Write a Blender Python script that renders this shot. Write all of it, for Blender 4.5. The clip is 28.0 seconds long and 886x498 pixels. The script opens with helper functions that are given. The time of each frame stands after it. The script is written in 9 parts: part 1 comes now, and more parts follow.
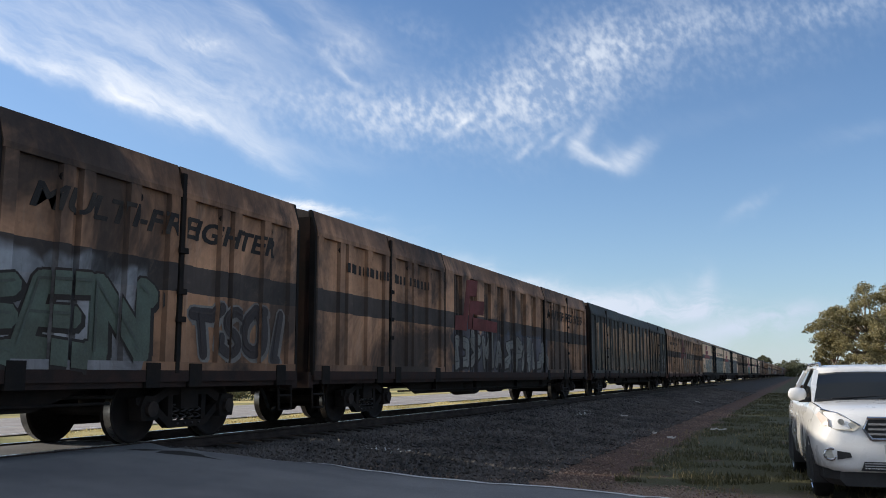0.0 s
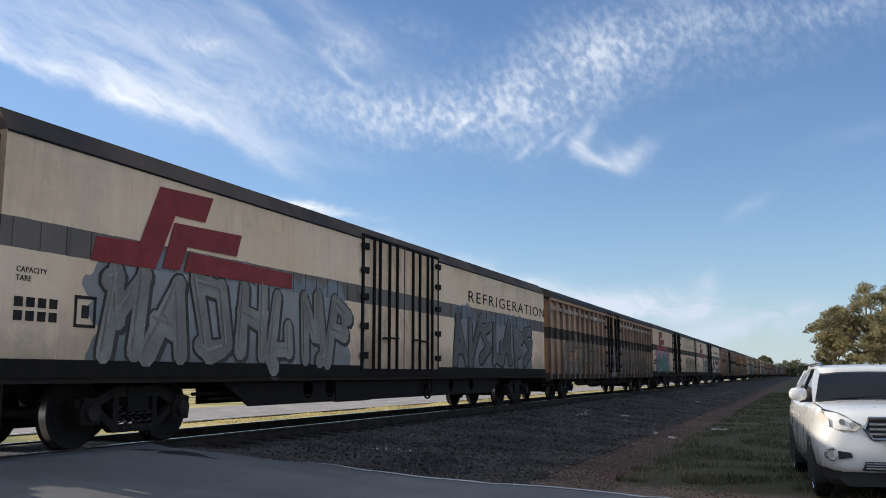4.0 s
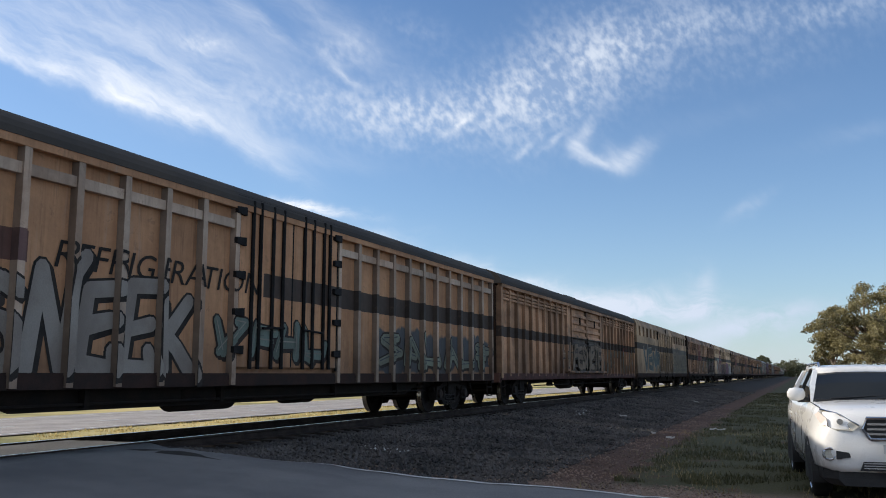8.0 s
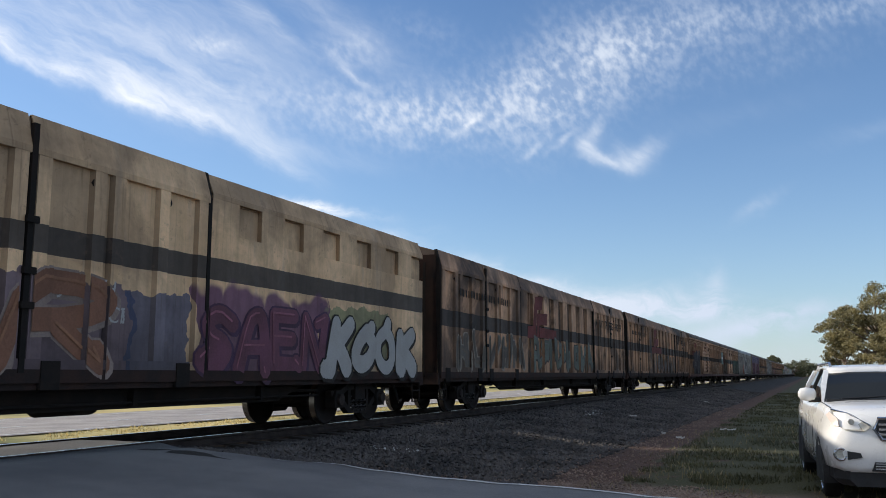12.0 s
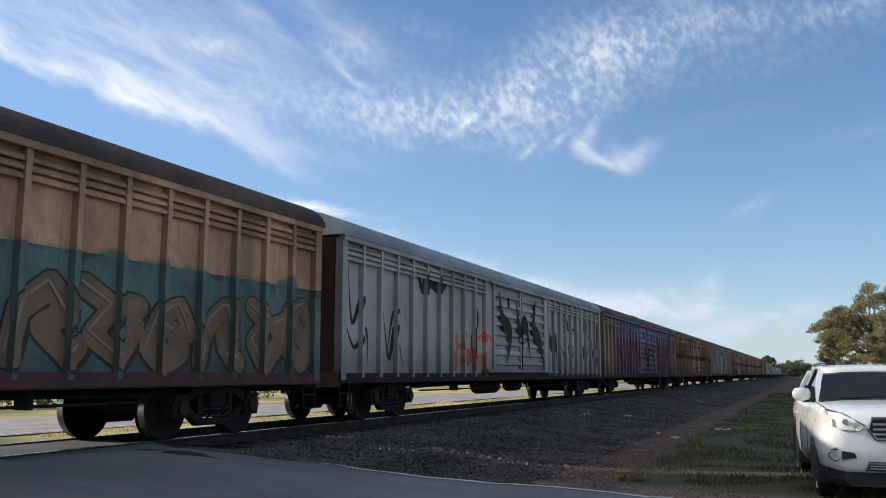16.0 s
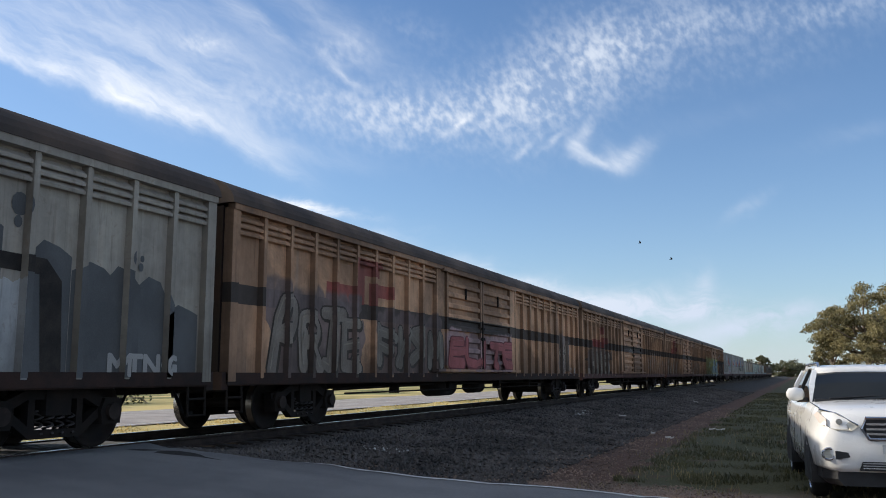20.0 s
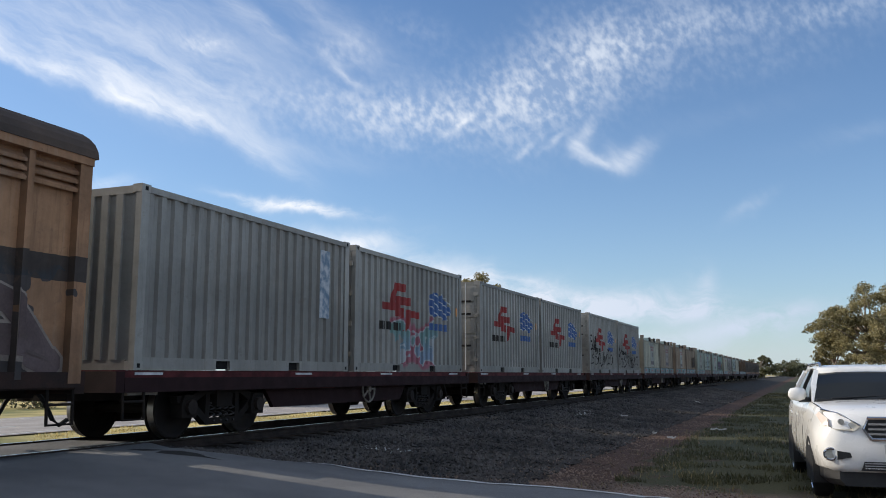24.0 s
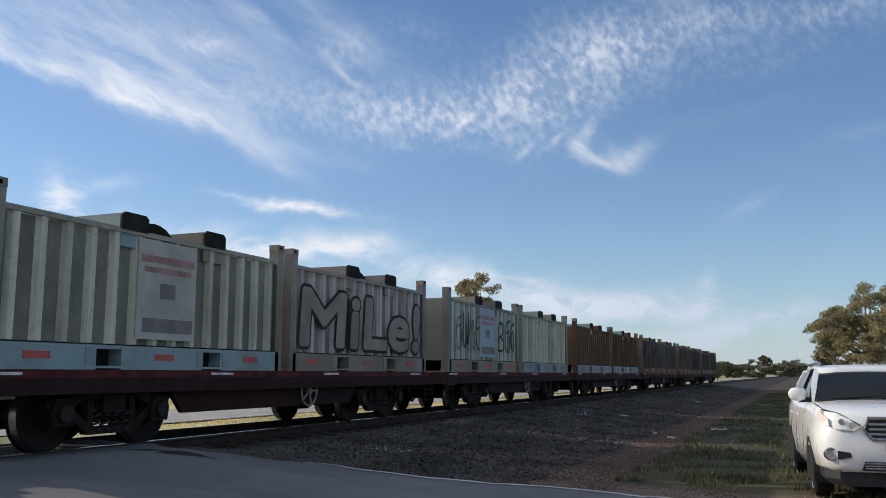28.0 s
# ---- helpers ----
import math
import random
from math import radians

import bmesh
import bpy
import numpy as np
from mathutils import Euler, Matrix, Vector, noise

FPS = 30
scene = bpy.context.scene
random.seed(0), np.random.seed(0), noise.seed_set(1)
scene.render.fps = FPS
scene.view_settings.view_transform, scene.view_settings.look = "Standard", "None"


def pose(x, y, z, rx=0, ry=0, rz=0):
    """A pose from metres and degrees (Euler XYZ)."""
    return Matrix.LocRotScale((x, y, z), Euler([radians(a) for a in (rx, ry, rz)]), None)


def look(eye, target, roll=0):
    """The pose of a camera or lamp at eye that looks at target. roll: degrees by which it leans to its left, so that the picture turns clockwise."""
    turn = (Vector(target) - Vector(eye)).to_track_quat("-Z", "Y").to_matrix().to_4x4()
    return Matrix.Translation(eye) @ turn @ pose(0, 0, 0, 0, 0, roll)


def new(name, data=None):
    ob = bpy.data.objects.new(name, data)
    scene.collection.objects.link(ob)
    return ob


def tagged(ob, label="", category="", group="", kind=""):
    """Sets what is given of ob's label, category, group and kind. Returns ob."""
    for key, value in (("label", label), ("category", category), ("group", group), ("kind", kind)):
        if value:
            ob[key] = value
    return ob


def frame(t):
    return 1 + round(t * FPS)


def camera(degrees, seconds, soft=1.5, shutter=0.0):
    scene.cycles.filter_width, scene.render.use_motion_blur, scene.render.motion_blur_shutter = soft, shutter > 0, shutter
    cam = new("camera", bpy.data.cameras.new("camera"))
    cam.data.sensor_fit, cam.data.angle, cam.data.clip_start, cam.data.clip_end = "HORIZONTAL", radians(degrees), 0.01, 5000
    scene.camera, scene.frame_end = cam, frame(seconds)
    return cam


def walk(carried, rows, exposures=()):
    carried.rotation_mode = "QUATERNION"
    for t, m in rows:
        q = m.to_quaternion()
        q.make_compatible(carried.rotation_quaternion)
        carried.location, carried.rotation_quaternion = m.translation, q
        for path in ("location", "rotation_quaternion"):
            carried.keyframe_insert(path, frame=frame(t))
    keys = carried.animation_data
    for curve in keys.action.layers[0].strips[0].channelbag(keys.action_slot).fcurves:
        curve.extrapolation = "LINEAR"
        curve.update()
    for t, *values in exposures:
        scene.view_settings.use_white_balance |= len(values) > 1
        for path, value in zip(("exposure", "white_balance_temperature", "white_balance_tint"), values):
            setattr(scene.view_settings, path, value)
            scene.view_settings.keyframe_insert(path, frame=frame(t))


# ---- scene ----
cam = camera(54.03, 28.0, soft=0.95)

# heading (degrees, left of the track's line) and tilt of the hand-held camera
EYE = (0.0, 0.0, 1.6)
SWAY = [(0, 0.0), (1.5, 0.09), (3.0, 0.06), (5.5, 0.04), (7.0, -0.05), (9.0, -0.06), (10.0, 0.06), (11.0, 0.06), (11.5, 0.22),
        (12.0, 0.55), (12.5, 0.58), (13.5, 0.62), (14.5, 0.62), (15.0, 0.53), (15.5, 0.42), (16.0, 0.24), (16.5, 0.0),
        (17.0, -0.13), (17.5, -0.18), (18.5, -0.1), (20.0, -0.1), (21.0, -0.02), (24.0, 0.0), (28.0, 0.02)]
walk(cam, [(t, pose(*EYE, 90 + 8.197, 0, 22.262 + a)) for t, a in SWAY],
     exposures=[(0, -0.05), (12, -0.01), (17, -0.01), (23.5, -0.05), (25, -0.16), (26, -0.28), (27, -0.26), (28, -0.2)])

# ---- light ----
SUN_UP, SUN_FROM = 24.3, 185.5   # elevation; where the sun stands, degrees from +x towards +y
scene.view_settings.exposure = 0.0


def math_node(nt, op, a, b=None, c=None, clamp=False):
    n = nt.nodes.new("ShaderNodeMath")
    n.operation, n.use_clamp = op, clamp
    for i, v in enumerate((a, b, c)):
        if v is None:
            continue
        if isinstance(v, (int, float)):
            n.inputs[i].default_value = v
        else:
            nt.links.new(v, n.inputs[i])
    return n.outputs[0]


def vec_dot(nt, v, d):
    n = nt.nodes.new("ShaderNodeVectorMath")
    n.operation = "DOT_PRODUCT"
    nt.links.new(v, n.inputs[0])
    n.inputs[1].default_value = d
    return n.outputs["Value"]


def combine(nt, x, y, z=0.0):
    n = nt.nodes.new("ShaderNodeCombineXYZ")
    for i, v in enumerate((x, y, z)):
        if isinstance(v, (int, float)):
            n.inputs[i].default_value = v
        else:
            nt.links.new(v, n.inputs[i])
    return n.outputs[0]


def noise_node(nt, vec, scale, detail=4.0, rough=0.55, warp=0.0):
    n = nt.nodes.new("ShaderNodeTexNoise")
    n.inputs["Scale"].default_value, n.inputs["Detail"].default_value = scale, detail
    n.inputs["Roughness"].default_value, n.inputs["Distortion"].default_value = rough, warp
    if vec is not None:
        nt.links.new(vec, n.inputs["Vector"])
    return n.outputs["Fac"]


def ramp(nt, fac, a, b, smooth=True):
    n = nt.nodes.new("ShaderNodeMapRange")
    n.interpolation_type = "SMOOTHSTEP" if smooth else "LINEAR"
    n.inputs["From Min"].default_value, n.inputs["From Max"].default_value = a, b
    nt.links.new(fac, n.inputs["Value"])
    return n.outputs[0]


def mix(nt, fac, a, b, blend="MIX"):
    n = nt.nodes.new("ShaderNodeMix")
    n.data_type, n.blend_type = "RGBA", blend
    for sock, v in ((n.inputs[0], fac), (n.inputs[6], a), (n.inputs[7], b)):
        if isinstance(v, (int, float)):
            sock.default_value = v
        elif isinstance(v, tuple):
            sock.default_value = (*v, 1) if len(v) == 3 else v
        else:
            nt.links.new(v, sock)
    return n.outputs[2]


# cirrus on a plane one unit before the heading below: (u, v, half-length, half-width, tilt in degrees, strength)
STREAKS = [(-0.40, 0.268, 0.22, 0.055, -18, 0.36), (-0.26, 0.225, 0.14, 0.050, -30, 0.22), (-0.13, 0.262, 0.10, 0.022, -35, 0.36), (-0.215, 0.262, 0.07, 0.012, -38, 0.4),
           (-0.115, 0.207, 0.035, 0.006, -38, 0.8), (-0.36, 0.19, 0.10, 0.03, -24, 0.35), (-0.20, 0.115, 0.06, 0.018, -40, 0.3), (-0.13, 0.105, 0.06, 0.012, -10, 0.22),
           (0.162, 0.130, 0.020, 0.007, 62, 0.75), (0.158, 0.112, 0.018, 0.007, -48, 0.8), (0.182, 0.101, 0.026, 0.006, -14, 0.85), (0.205, 0.105, 0.020, 0.011, -20, 1.1),
           (0.226, 0.113, 0.022, 0.010, 26, 0.75), (0.355, 0.050, 0.026, 0.006, 32, 0.6), (0.48, 0.135, 0.07, 0.010, 14, 0.16), (0.33, 0.155, 0.10, 0.014, 12, 0.10),
           (0.022, 0.145, 0.020, 0.0045, 26, 0.8), (0.058, 0.148, 0.022, 0.0045, 28, 0.8), (0.098, 0.122, 0.018, 0.004, 30, 0.75), (0.128, 0.124, 0.014, 0.004, 32, 0.7)]
DAPPLES = [(-0.275, 0.240, 0.030, 0.011, -14, 1.0), (-0.115, 0.230, 0.040, 0.016, -5, 0.75), (-0.20, 0.17, 0.12, 0.035, -8, 0.35), (-0.09, 0.160, 0.09, 0.030, -4, 0.95), (-0.02, 0.150, 0.06, 0.022, 0, 0.9),
           (0.05, 0.165, 0.075, 0.042, 8, 1.0), (0.115, 0.175, 0.07, 0.050, 22, 1.0), (0.17, 0.215, 0.08, 0.050, 24, 1.1), (0.235, 0.245, 0.10, 0.040, 20, 1.0), (0.34, 0.262, 0.13, 0.026, 9, 0.85),
           (0.47, 0.278, 0.09, 0.020, 6, 0.7), (0.36, 0.215, 0.12, 0.022, 12, 0.4), (-0.03, 0.25, 0.05, 0.02, -20, 0.3), (-0.05, 0.117, 0.02, 0.006, 0, 0.45)]
BANKS = [(-0.19, 0.052, 0.055, 0.006, -11, 1.3), (-0.135, 0.043, 0.05, 0.006, -5, 1.2), (-0.44, 0.052, 0.02, 0.030, 14, 1.5), (-0.41, 0.07, 0.04, 0.008, 8, 0.6), (-0.37, 0.032, 0.02, 0.014, 20, 0.6),
         (-0.22, 0.0, 0.14, 0.020, -3, 1.3), (-0.10, 0.006, 0.05, 0.012, 10, 1.1), (0.02, -0.035, 0.09, 0.018, -8, 1.3), (0.10, -0.055, 0.10, 0.016, -8, 1.3), (0.20, -0.068, 0.12, 0.016, -2, 1.3),
         (0.30, -0.046, 0.014, 0.022, 10, 0.9), (0.29, -0.066, 0.07, 0.016, -6, 1.0), (0.385, -0.080, 0.055, 0.011, 12, 1.4), (0.33, -0.098, 0.09, 0.010, 4, 0.9), (0.2, -0.11, 0.2, 0.012, -3, 0.8), (-0.5, -0.03, 0.12, 0.03, 0, 0.8)]


def make_world():
    world = bpy.data.worlds.new("world")
    scene.world = world
    world.use_nodes = True
    nt = world.node_tree
    nt.nodes.clear()
    out = nt.nodes.new("ShaderNodeOutputWorld")
    back = nt.nodes.new("ShaderNodeBackground")
    sky = nt.nodes.new("ShaderNodeTexSky")
    sky.sky_type, sky.sun_disc = "NISHITA", False
    sky.sun_elevation = radians(SUN_UP)
    sky.sun_rotation = radians(90 - SUN_FROM)
    sky.air_density, sky.dust_density, sky.ozone_density = 1.0, 0.15, 3.5
    way = nt.nodes.new("ShaderNodeTexCoord").outputs["Generated"]
    a, p = radians(22.262), radians(8.197)
    ahead = (-math.sin(a) * math.cos(p), math.cos(a) * math.cos(p), math.sin(p))
    right = (math.cos(a), math.sin(a), 0.0)
    above = tuple(Vector(right).cross(Vector(ahead)))
    depth = vec_dot(nt, way, ahead)
    depth = math_node(nt, "MAXIMUM", depth, 0.12)
    u = math_node(nt, "DIVIDE", vec_dot(nt, way, right), depth)
    v = math_node(nt, "DIVIDE", vec_dot(nt, way, above), depth)
    plane = combine(nt, u, v)
    wob = math_node(nt, "MULTIPLY_ADD", noise_node(nt, plane, 16, 4), 0.034, -0.017)
    wob2 = math_node(nt, "MULTIPLY_ADD", noise_node(nt, combine(nt, v, u, 3.0), 16, 4), 0.034, -0.017)
    uw, vw = math_node(nt, "ADD", u, wob), math_node(nt, "ADD", v, wob2)

    def heap(rows):
        total = None
        for cu, cv, ha, hb, tilt, power in rows:
            c, s = math.cos(radians(tilt)), math.sin(radians(tilt))
            du, dv = math_node(nt, "SUBTRACT", uw, cu), math_node(nt, "SUBTRACT", vw, cv)
            along = math_node(nt, "ADD", math_node(nt, "MULTIPLY", du, c / ha), math_node(nt, "MULTIPLY", dv, s / ha))
            over = math_node(nt, "ADD", math_node(nt, "MULTIPLY", du, -s / hb), math_node(nt, "MULTIPLY", dv, c / hb))
            r2 = math_node(nt, "ADD", math_node(nt, "MULTIPLY", along, along), math_node(nt, "MULTIPLY", over, over))
            m = math_node(nt, "MULTIPLY", math_node(nt, "EXPONENT", math_node(nt, "MULTIPLY", r2, -1.0)), power)
            total = m if total is None else math_node(nt, "ADD", total, m)
        return total

    def drawn(tilt, fine, coarse, detail=7, warp=0.3, rough=0.62):
        c, s = math.cos(radians(tilt)), math.sin(radians(tilt))
        wu = math_node(nt, "ADD", math_node(nt, "MULTIPLY", uw, c * coarse), math_node(nt, "MULTIPLY", vw, s * coarse))
        wv = math_node(nt, "ADD", math_node(nt, "MULTIPLY", uw, -s * fine), math_node(nt, "MULTIPLY", vw, c * fine))
        return noise_node(nt, combine(nt, wu, wv), 1.0, detail, rough, warp)
    # the long streak: a sharp lower edge, drawn out upwards into wisps
    foot = math_node(nt, "MULTIPLY_ADD", u, -0.34, 0.045)
    foot = math_node(nt, "SUBTRACT", foot, math_node(nt, "MULTIPLY", math_node(nt, "POWER", math_node(nt, "MAXIMUM", math_node(nt, "ADD", u, 0.30), 0.0), 2.0), 1.6))
    foot = math_node(nt, "ADD", foot, math_node(nt, "MULTIPLY", math_node(nt, "POWER", math_node(nt, "MAXIMUM", math_node(nt, "SUBTRACT", -0.42, u), 0.0), 2.0), 1.2))
    lift = math_node(nt, "SUBTRACT", vw, foot)
    edge = math_node(nt, "MULTIPLY", ramp(nt, lift, -0.012, 0.010), math_node(nt, "EXPONENT", math_node(nt, "MULTIPLY", math_node(nt, "MAXIMUM", lift, 0.0), -36.0)))
    edge = math_node(nt, "MULTIPLY", edge, math_node(nt, "MULTIPLY", ramp(nt, u, -0.13, -0.30), 1.15))
    wisp = drawn(-27, 34.0, 6.0)
    wisp2 = drawn(-42, 60.0, 12.0)
    fan = math_node(nt, "ADD", math_node(nt, "MULTIPLY", ramp(nt, wisp, 0.30, 0.72), 0.75), math_node(nt, "MULTIPLY", ramp(nt, wisp2, 0.35, 0.7), 0.25))
    thick = math_node(nt, "MULTIPLY", math_node(nt, "ADD", edge, heap(STREAKS)), math_node(nt, "MULTIPLY_ADD", fan, 0.72, 0.20))
    # small dapples in ripples
    flakes = noise_node(nt, combine(nt, math_node(nt, "MULTIPLY_ADD", v, 28.0, math_node(nt, "MULTIPLY", u, 105.0)), math_node(nt, "MULTIPLY", v, 82.0)), 1.0, 2.5, 0.5, 0.12)
    clumps = noise_node(nt, plane, 19.0, 4, 0.6, 0.15)
    field = heap(DAPPLES)
    fleck = ramp(nt, math_node(nt, "ADD", math_node(nt, "MULTIPLY", flakes, 0.52), math_node(nt, "MULTIPLY", clumps, 0.48)), 0.38, 0.68)
    thick = math_node(nt, "ADD", thick, math_node(nt, "MULTIPLY", field, math_node(nt, "MULTIPLY_ADD", fleck, 0.36, 0.10)))
    puff = drawn(4, 30.0, 13.0, 6, 0.5)
    thick = math_node(nt, "ADD", thick, math_node(nt, "MULTIPLY", heap(BANKS), math_node(nt, "MULTIPLY", ramp(nt, puff, 0.28, 0.66), 0.75)))
    thick = math_node(nt, "MULTIPLY", thick, 0.92, clamp=True)
    # unseen cirrus added over the rest of the sky, for whiter, stronger fill light
    sep = nt.nodes.new("ShaderNodeSeparateXYZ")
    nt.links.new(way, sep.inputs[0])
    up = math_node(nt, "ADD", math_node(nt, "MAXIMUM", sep.outputs[2], 0.0), 0.15)
    dome = combine(nt, math_node(nt, "DIVIDE", sep.outputs[0], up), math_node(nt, "DIVIDE", sep.outputs[1], up))
    veil = math_node(nt, "MULTIPLY", ramp(nt, noise_node(nt, dome, 0.9, 6, 0.6, 0.8), 0.3, 0.65), 0.8)
    outside = ramp(nt, vec_dot(nt, way, ahead), 0.82, 0.6)
    thick = math_node(nt, "MAXIMUM", thick, math_node(nt, "MULTIPLY", veil, outside))
    haze = math_node(nt, "MULTIPLY", math_node(nt, "EXPONENT", math_node(nt, "MULTIPLY", math_node(nt, "MAXIMUM", sep.outputs[2], 0.0), -9.0)), 0.62)
    sunward = ramp(nt, u, 0.6, -0.7)
    glow = math_node(nt, "MULTIPLY", math_node(nt, "EXPONENT", math_node(nt, "MULTIPLY", math_node(nt, "MAXIMUM", sep.outputs[2], 0.0), -4.0)), math_node(nt, "MULTIPLY", ramp(nt, u, 0.1, -0.6), 0.30))
    haze = math_node(nt, "ADD", haze, glow, clamp=True)
    white = mix(nt, sunward, (4.5, 5.25, 6.5), (8.6, 8.7, 8.9))
    colour = mix(nt, 1.0, sky.outputs[0], (0.90, 0.99, 1.10), "MULTIPLY")
    colour = mix(nt, haze, colour, (4.0, 4.9, 5.7))
    colour = mix(nt, thick, colour, white)
    nt.links.new(colour, back.inputs["Color"])
    back.inputs["Strength"].default_value = SKY_STRENGTH
    nt.links.new(back.outputs[0], out.inputs[0])


SKY_STRENGTH = 0.135
make_world()
sun = new("sun", bpy.data.lights.new("sun", "SUN"))
sun.data.energy, sun.data.angle, sun.data.color = 4.2, radians(0.53), (1.0, 0.9, 0.76)
_a, _e = radians(SUN_FROM), radians(SUN_UP)
sun.matrix_world = look((0, 0, 40), (-math.cos(_a) * math.cos(_e), -math.sin(_a) * math.cos(_e), 40 - math.sin(_e)))

# ---- materials ----


def material(name, colour, rough=0.7, metal=0.0, second=None, scale=3.0, grain=60.0, bump=0.2, spread=0.12, coat=0.0, coords="Object", gloss=0.5):
    """A painted or natural surface: two colours in large blotches, a fine grain in tone and relief."""
    m = bpy.data.materials.new(name)
    m.use_nodes = True
    nt = m.node_tree
    bsdf = nt.nodes["Principled BSDF"]
    vec = nt.nodes.new("ShaderNodeTexCoord").outputs[coords]
    rnd = nt.nodes.new("ShaderNodeObjectInfo").outputs["Random"]
    shift = nt.nodes.new("ShaderNodeVectorMath")
    shift.operation = "ADD"
    nt.links.new(vec, shift.inputs[0])
    nt.links.new(combine(nt, math_node(nt, "MULTIPLY", rnd, 37.0), math_node(nt, "MULTIPLY", rnd, 11.0), 0.0), shift.inputs[1])
    vec = shift.outputs[0]
    big = ramp(nt, noise_node(nt, vec, scale, 5, 0.6), 0.35, 0.65)
    fine = noise_node(nt, vec, grain, 3)
    second = second or tuple(c * 0.6 for c in colour)
    col = mix(nt, big, colour, second)
    tone = math_node(nt, "MULTIPLY_ADD", fine, spread * 4, 1 - spread * 2)
    tone = math_node(nt, "MULTIPLY", tone, math_node(nt, "MULTIPLY_ADD", rnd, spread, 1 - spread / 2))
    col = mix(nt, 1.0, col, combine(nt, tone, tone, tone), "MULTIPLY")
    nt.links.new(col, bsdf.inputs["Base Color"])
    bsdf.inputs["Metallic"].default_value = metal
    nt.links.new(math_node(nt, "MULTIPLY_ADD", big, 0.15, rough - 0.07), bsdf.inputs["Roughness"])
    bsdf.inputs["Coat Weight"].default_value = coat
    bsdf.inputs["Specular IOR Level"].default_value = gloss
    if bump:
        b = nt.nodes.new("ShaderNodeBump")
        b.inputs["Strength"].default_value, b.inputs["Distance"].default_value = bump, 0.02
        nt.links.new(fine, b.inputs["Height"])
        nt.links.new(b.outputs[0], bsdf.inputs["Normal"])
    return m


STEEL_DARK = material("grimy_steel", (0.014, 0.012, 0.0105), 0.9, second=(0.025, 0.019, 0.0155), gloss=0.15)
STEEL_RAIL = material("rail_steel", (0.04, 0.028, 0.022), 0.8, second=(0.025, 0.019, 0.016), gloss=0.2)
RAIL_TOP = material("polished_rail", (0.55, 0.55, 0.55), 0.25, metal=1.0, bump=0.05)
WHEEL = material("wheel_steel", (0.013, 0.011, 0.01), 0.85, second=(0.024, 0.018, 0.015), gloss=0.2)
TREAD = material("bright_tread", (0.5, 0.48, 0.45), 0.3, metal=1.0, bump=0.05)
SPRING = material("worn_spring", (0.05, 0.042, 0.038), 0.6, metal=0.3)
RUBBER = material("black_rubber", (0.016, 0.016, 0.016), 0.8, gloss=0.25)
CONCRETE = material("dusty_concrete", (0.06, 0.05, 0.043), 0.95, gloss=0.2)
BLACK = material("black_paint", (0.016, 0.015, 0.015), 0.75, gloss=0.15)
DECAL_DARK = material("black_lettering", (0.024, 0.021, 0.019), 0.75, second=(0.05, 0.042, 0.035), spread=0.25, gloss=0.15)
DECAL_RED = material("faded_red", (0.34, 0.045, 0.04), 0.6, second=(0.26, 0.045, 0.04), gloss=0.2)
LETTER_RELIEF = material("cream_relief", (0.66, 0.46, 0.30), 0.6, second=(0.5, 0.36, 0.24))
FADED_RED = material("brown_faded_red", (0.17, 0.034, 0.028), 0.7, second=(0.12, 0.035, 0.03), scale=1.5, gloss=0.2)
DECAL_BLUE = material("logo_blue", (0.04, 0.10, 0.30), 0.55, second=(0.06, 0.13, 0.3))
DECAL_WHITE = material("white_lettering", (0.7, 0.7, 0.68), 0.6)
# shade below the deck put into a darkened copy of its oxide red
DECK_SHADED = material("shaded_oxide_red", (0.026, 0.009, 0.009), 0.8, second=(0.024, 0.011, 0.011), gloss=0.2)
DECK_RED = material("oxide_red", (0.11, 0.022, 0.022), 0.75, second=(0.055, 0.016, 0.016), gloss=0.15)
BOX_GREY = material("container_grey", (0.52, 0.53, 0.52), 0.55, second=(0.44, 0.45, 0.44), scale=0.6)
BOX_BLUE = material("pale_blue", (0.25, 0.34, 0.345), 0.65, second=(0.20, 0.255, 0.25), scale=0.8)
BOX_RUST = material("rusty_brown", (0.23, 0.12, 0.05), 0.8, second=(0.13, 0.07, 0.04), scale=0.9)
BOX_DULL = material("weathered_grey", (0.26, 0.23, 0.185), 0.8, second=(0.2, 0.17, 0.14), scale=0.8)
AMBER = material("amber_reflector", (0.7, 0.25, 0.02), 0.35)

# ---- meshes ----


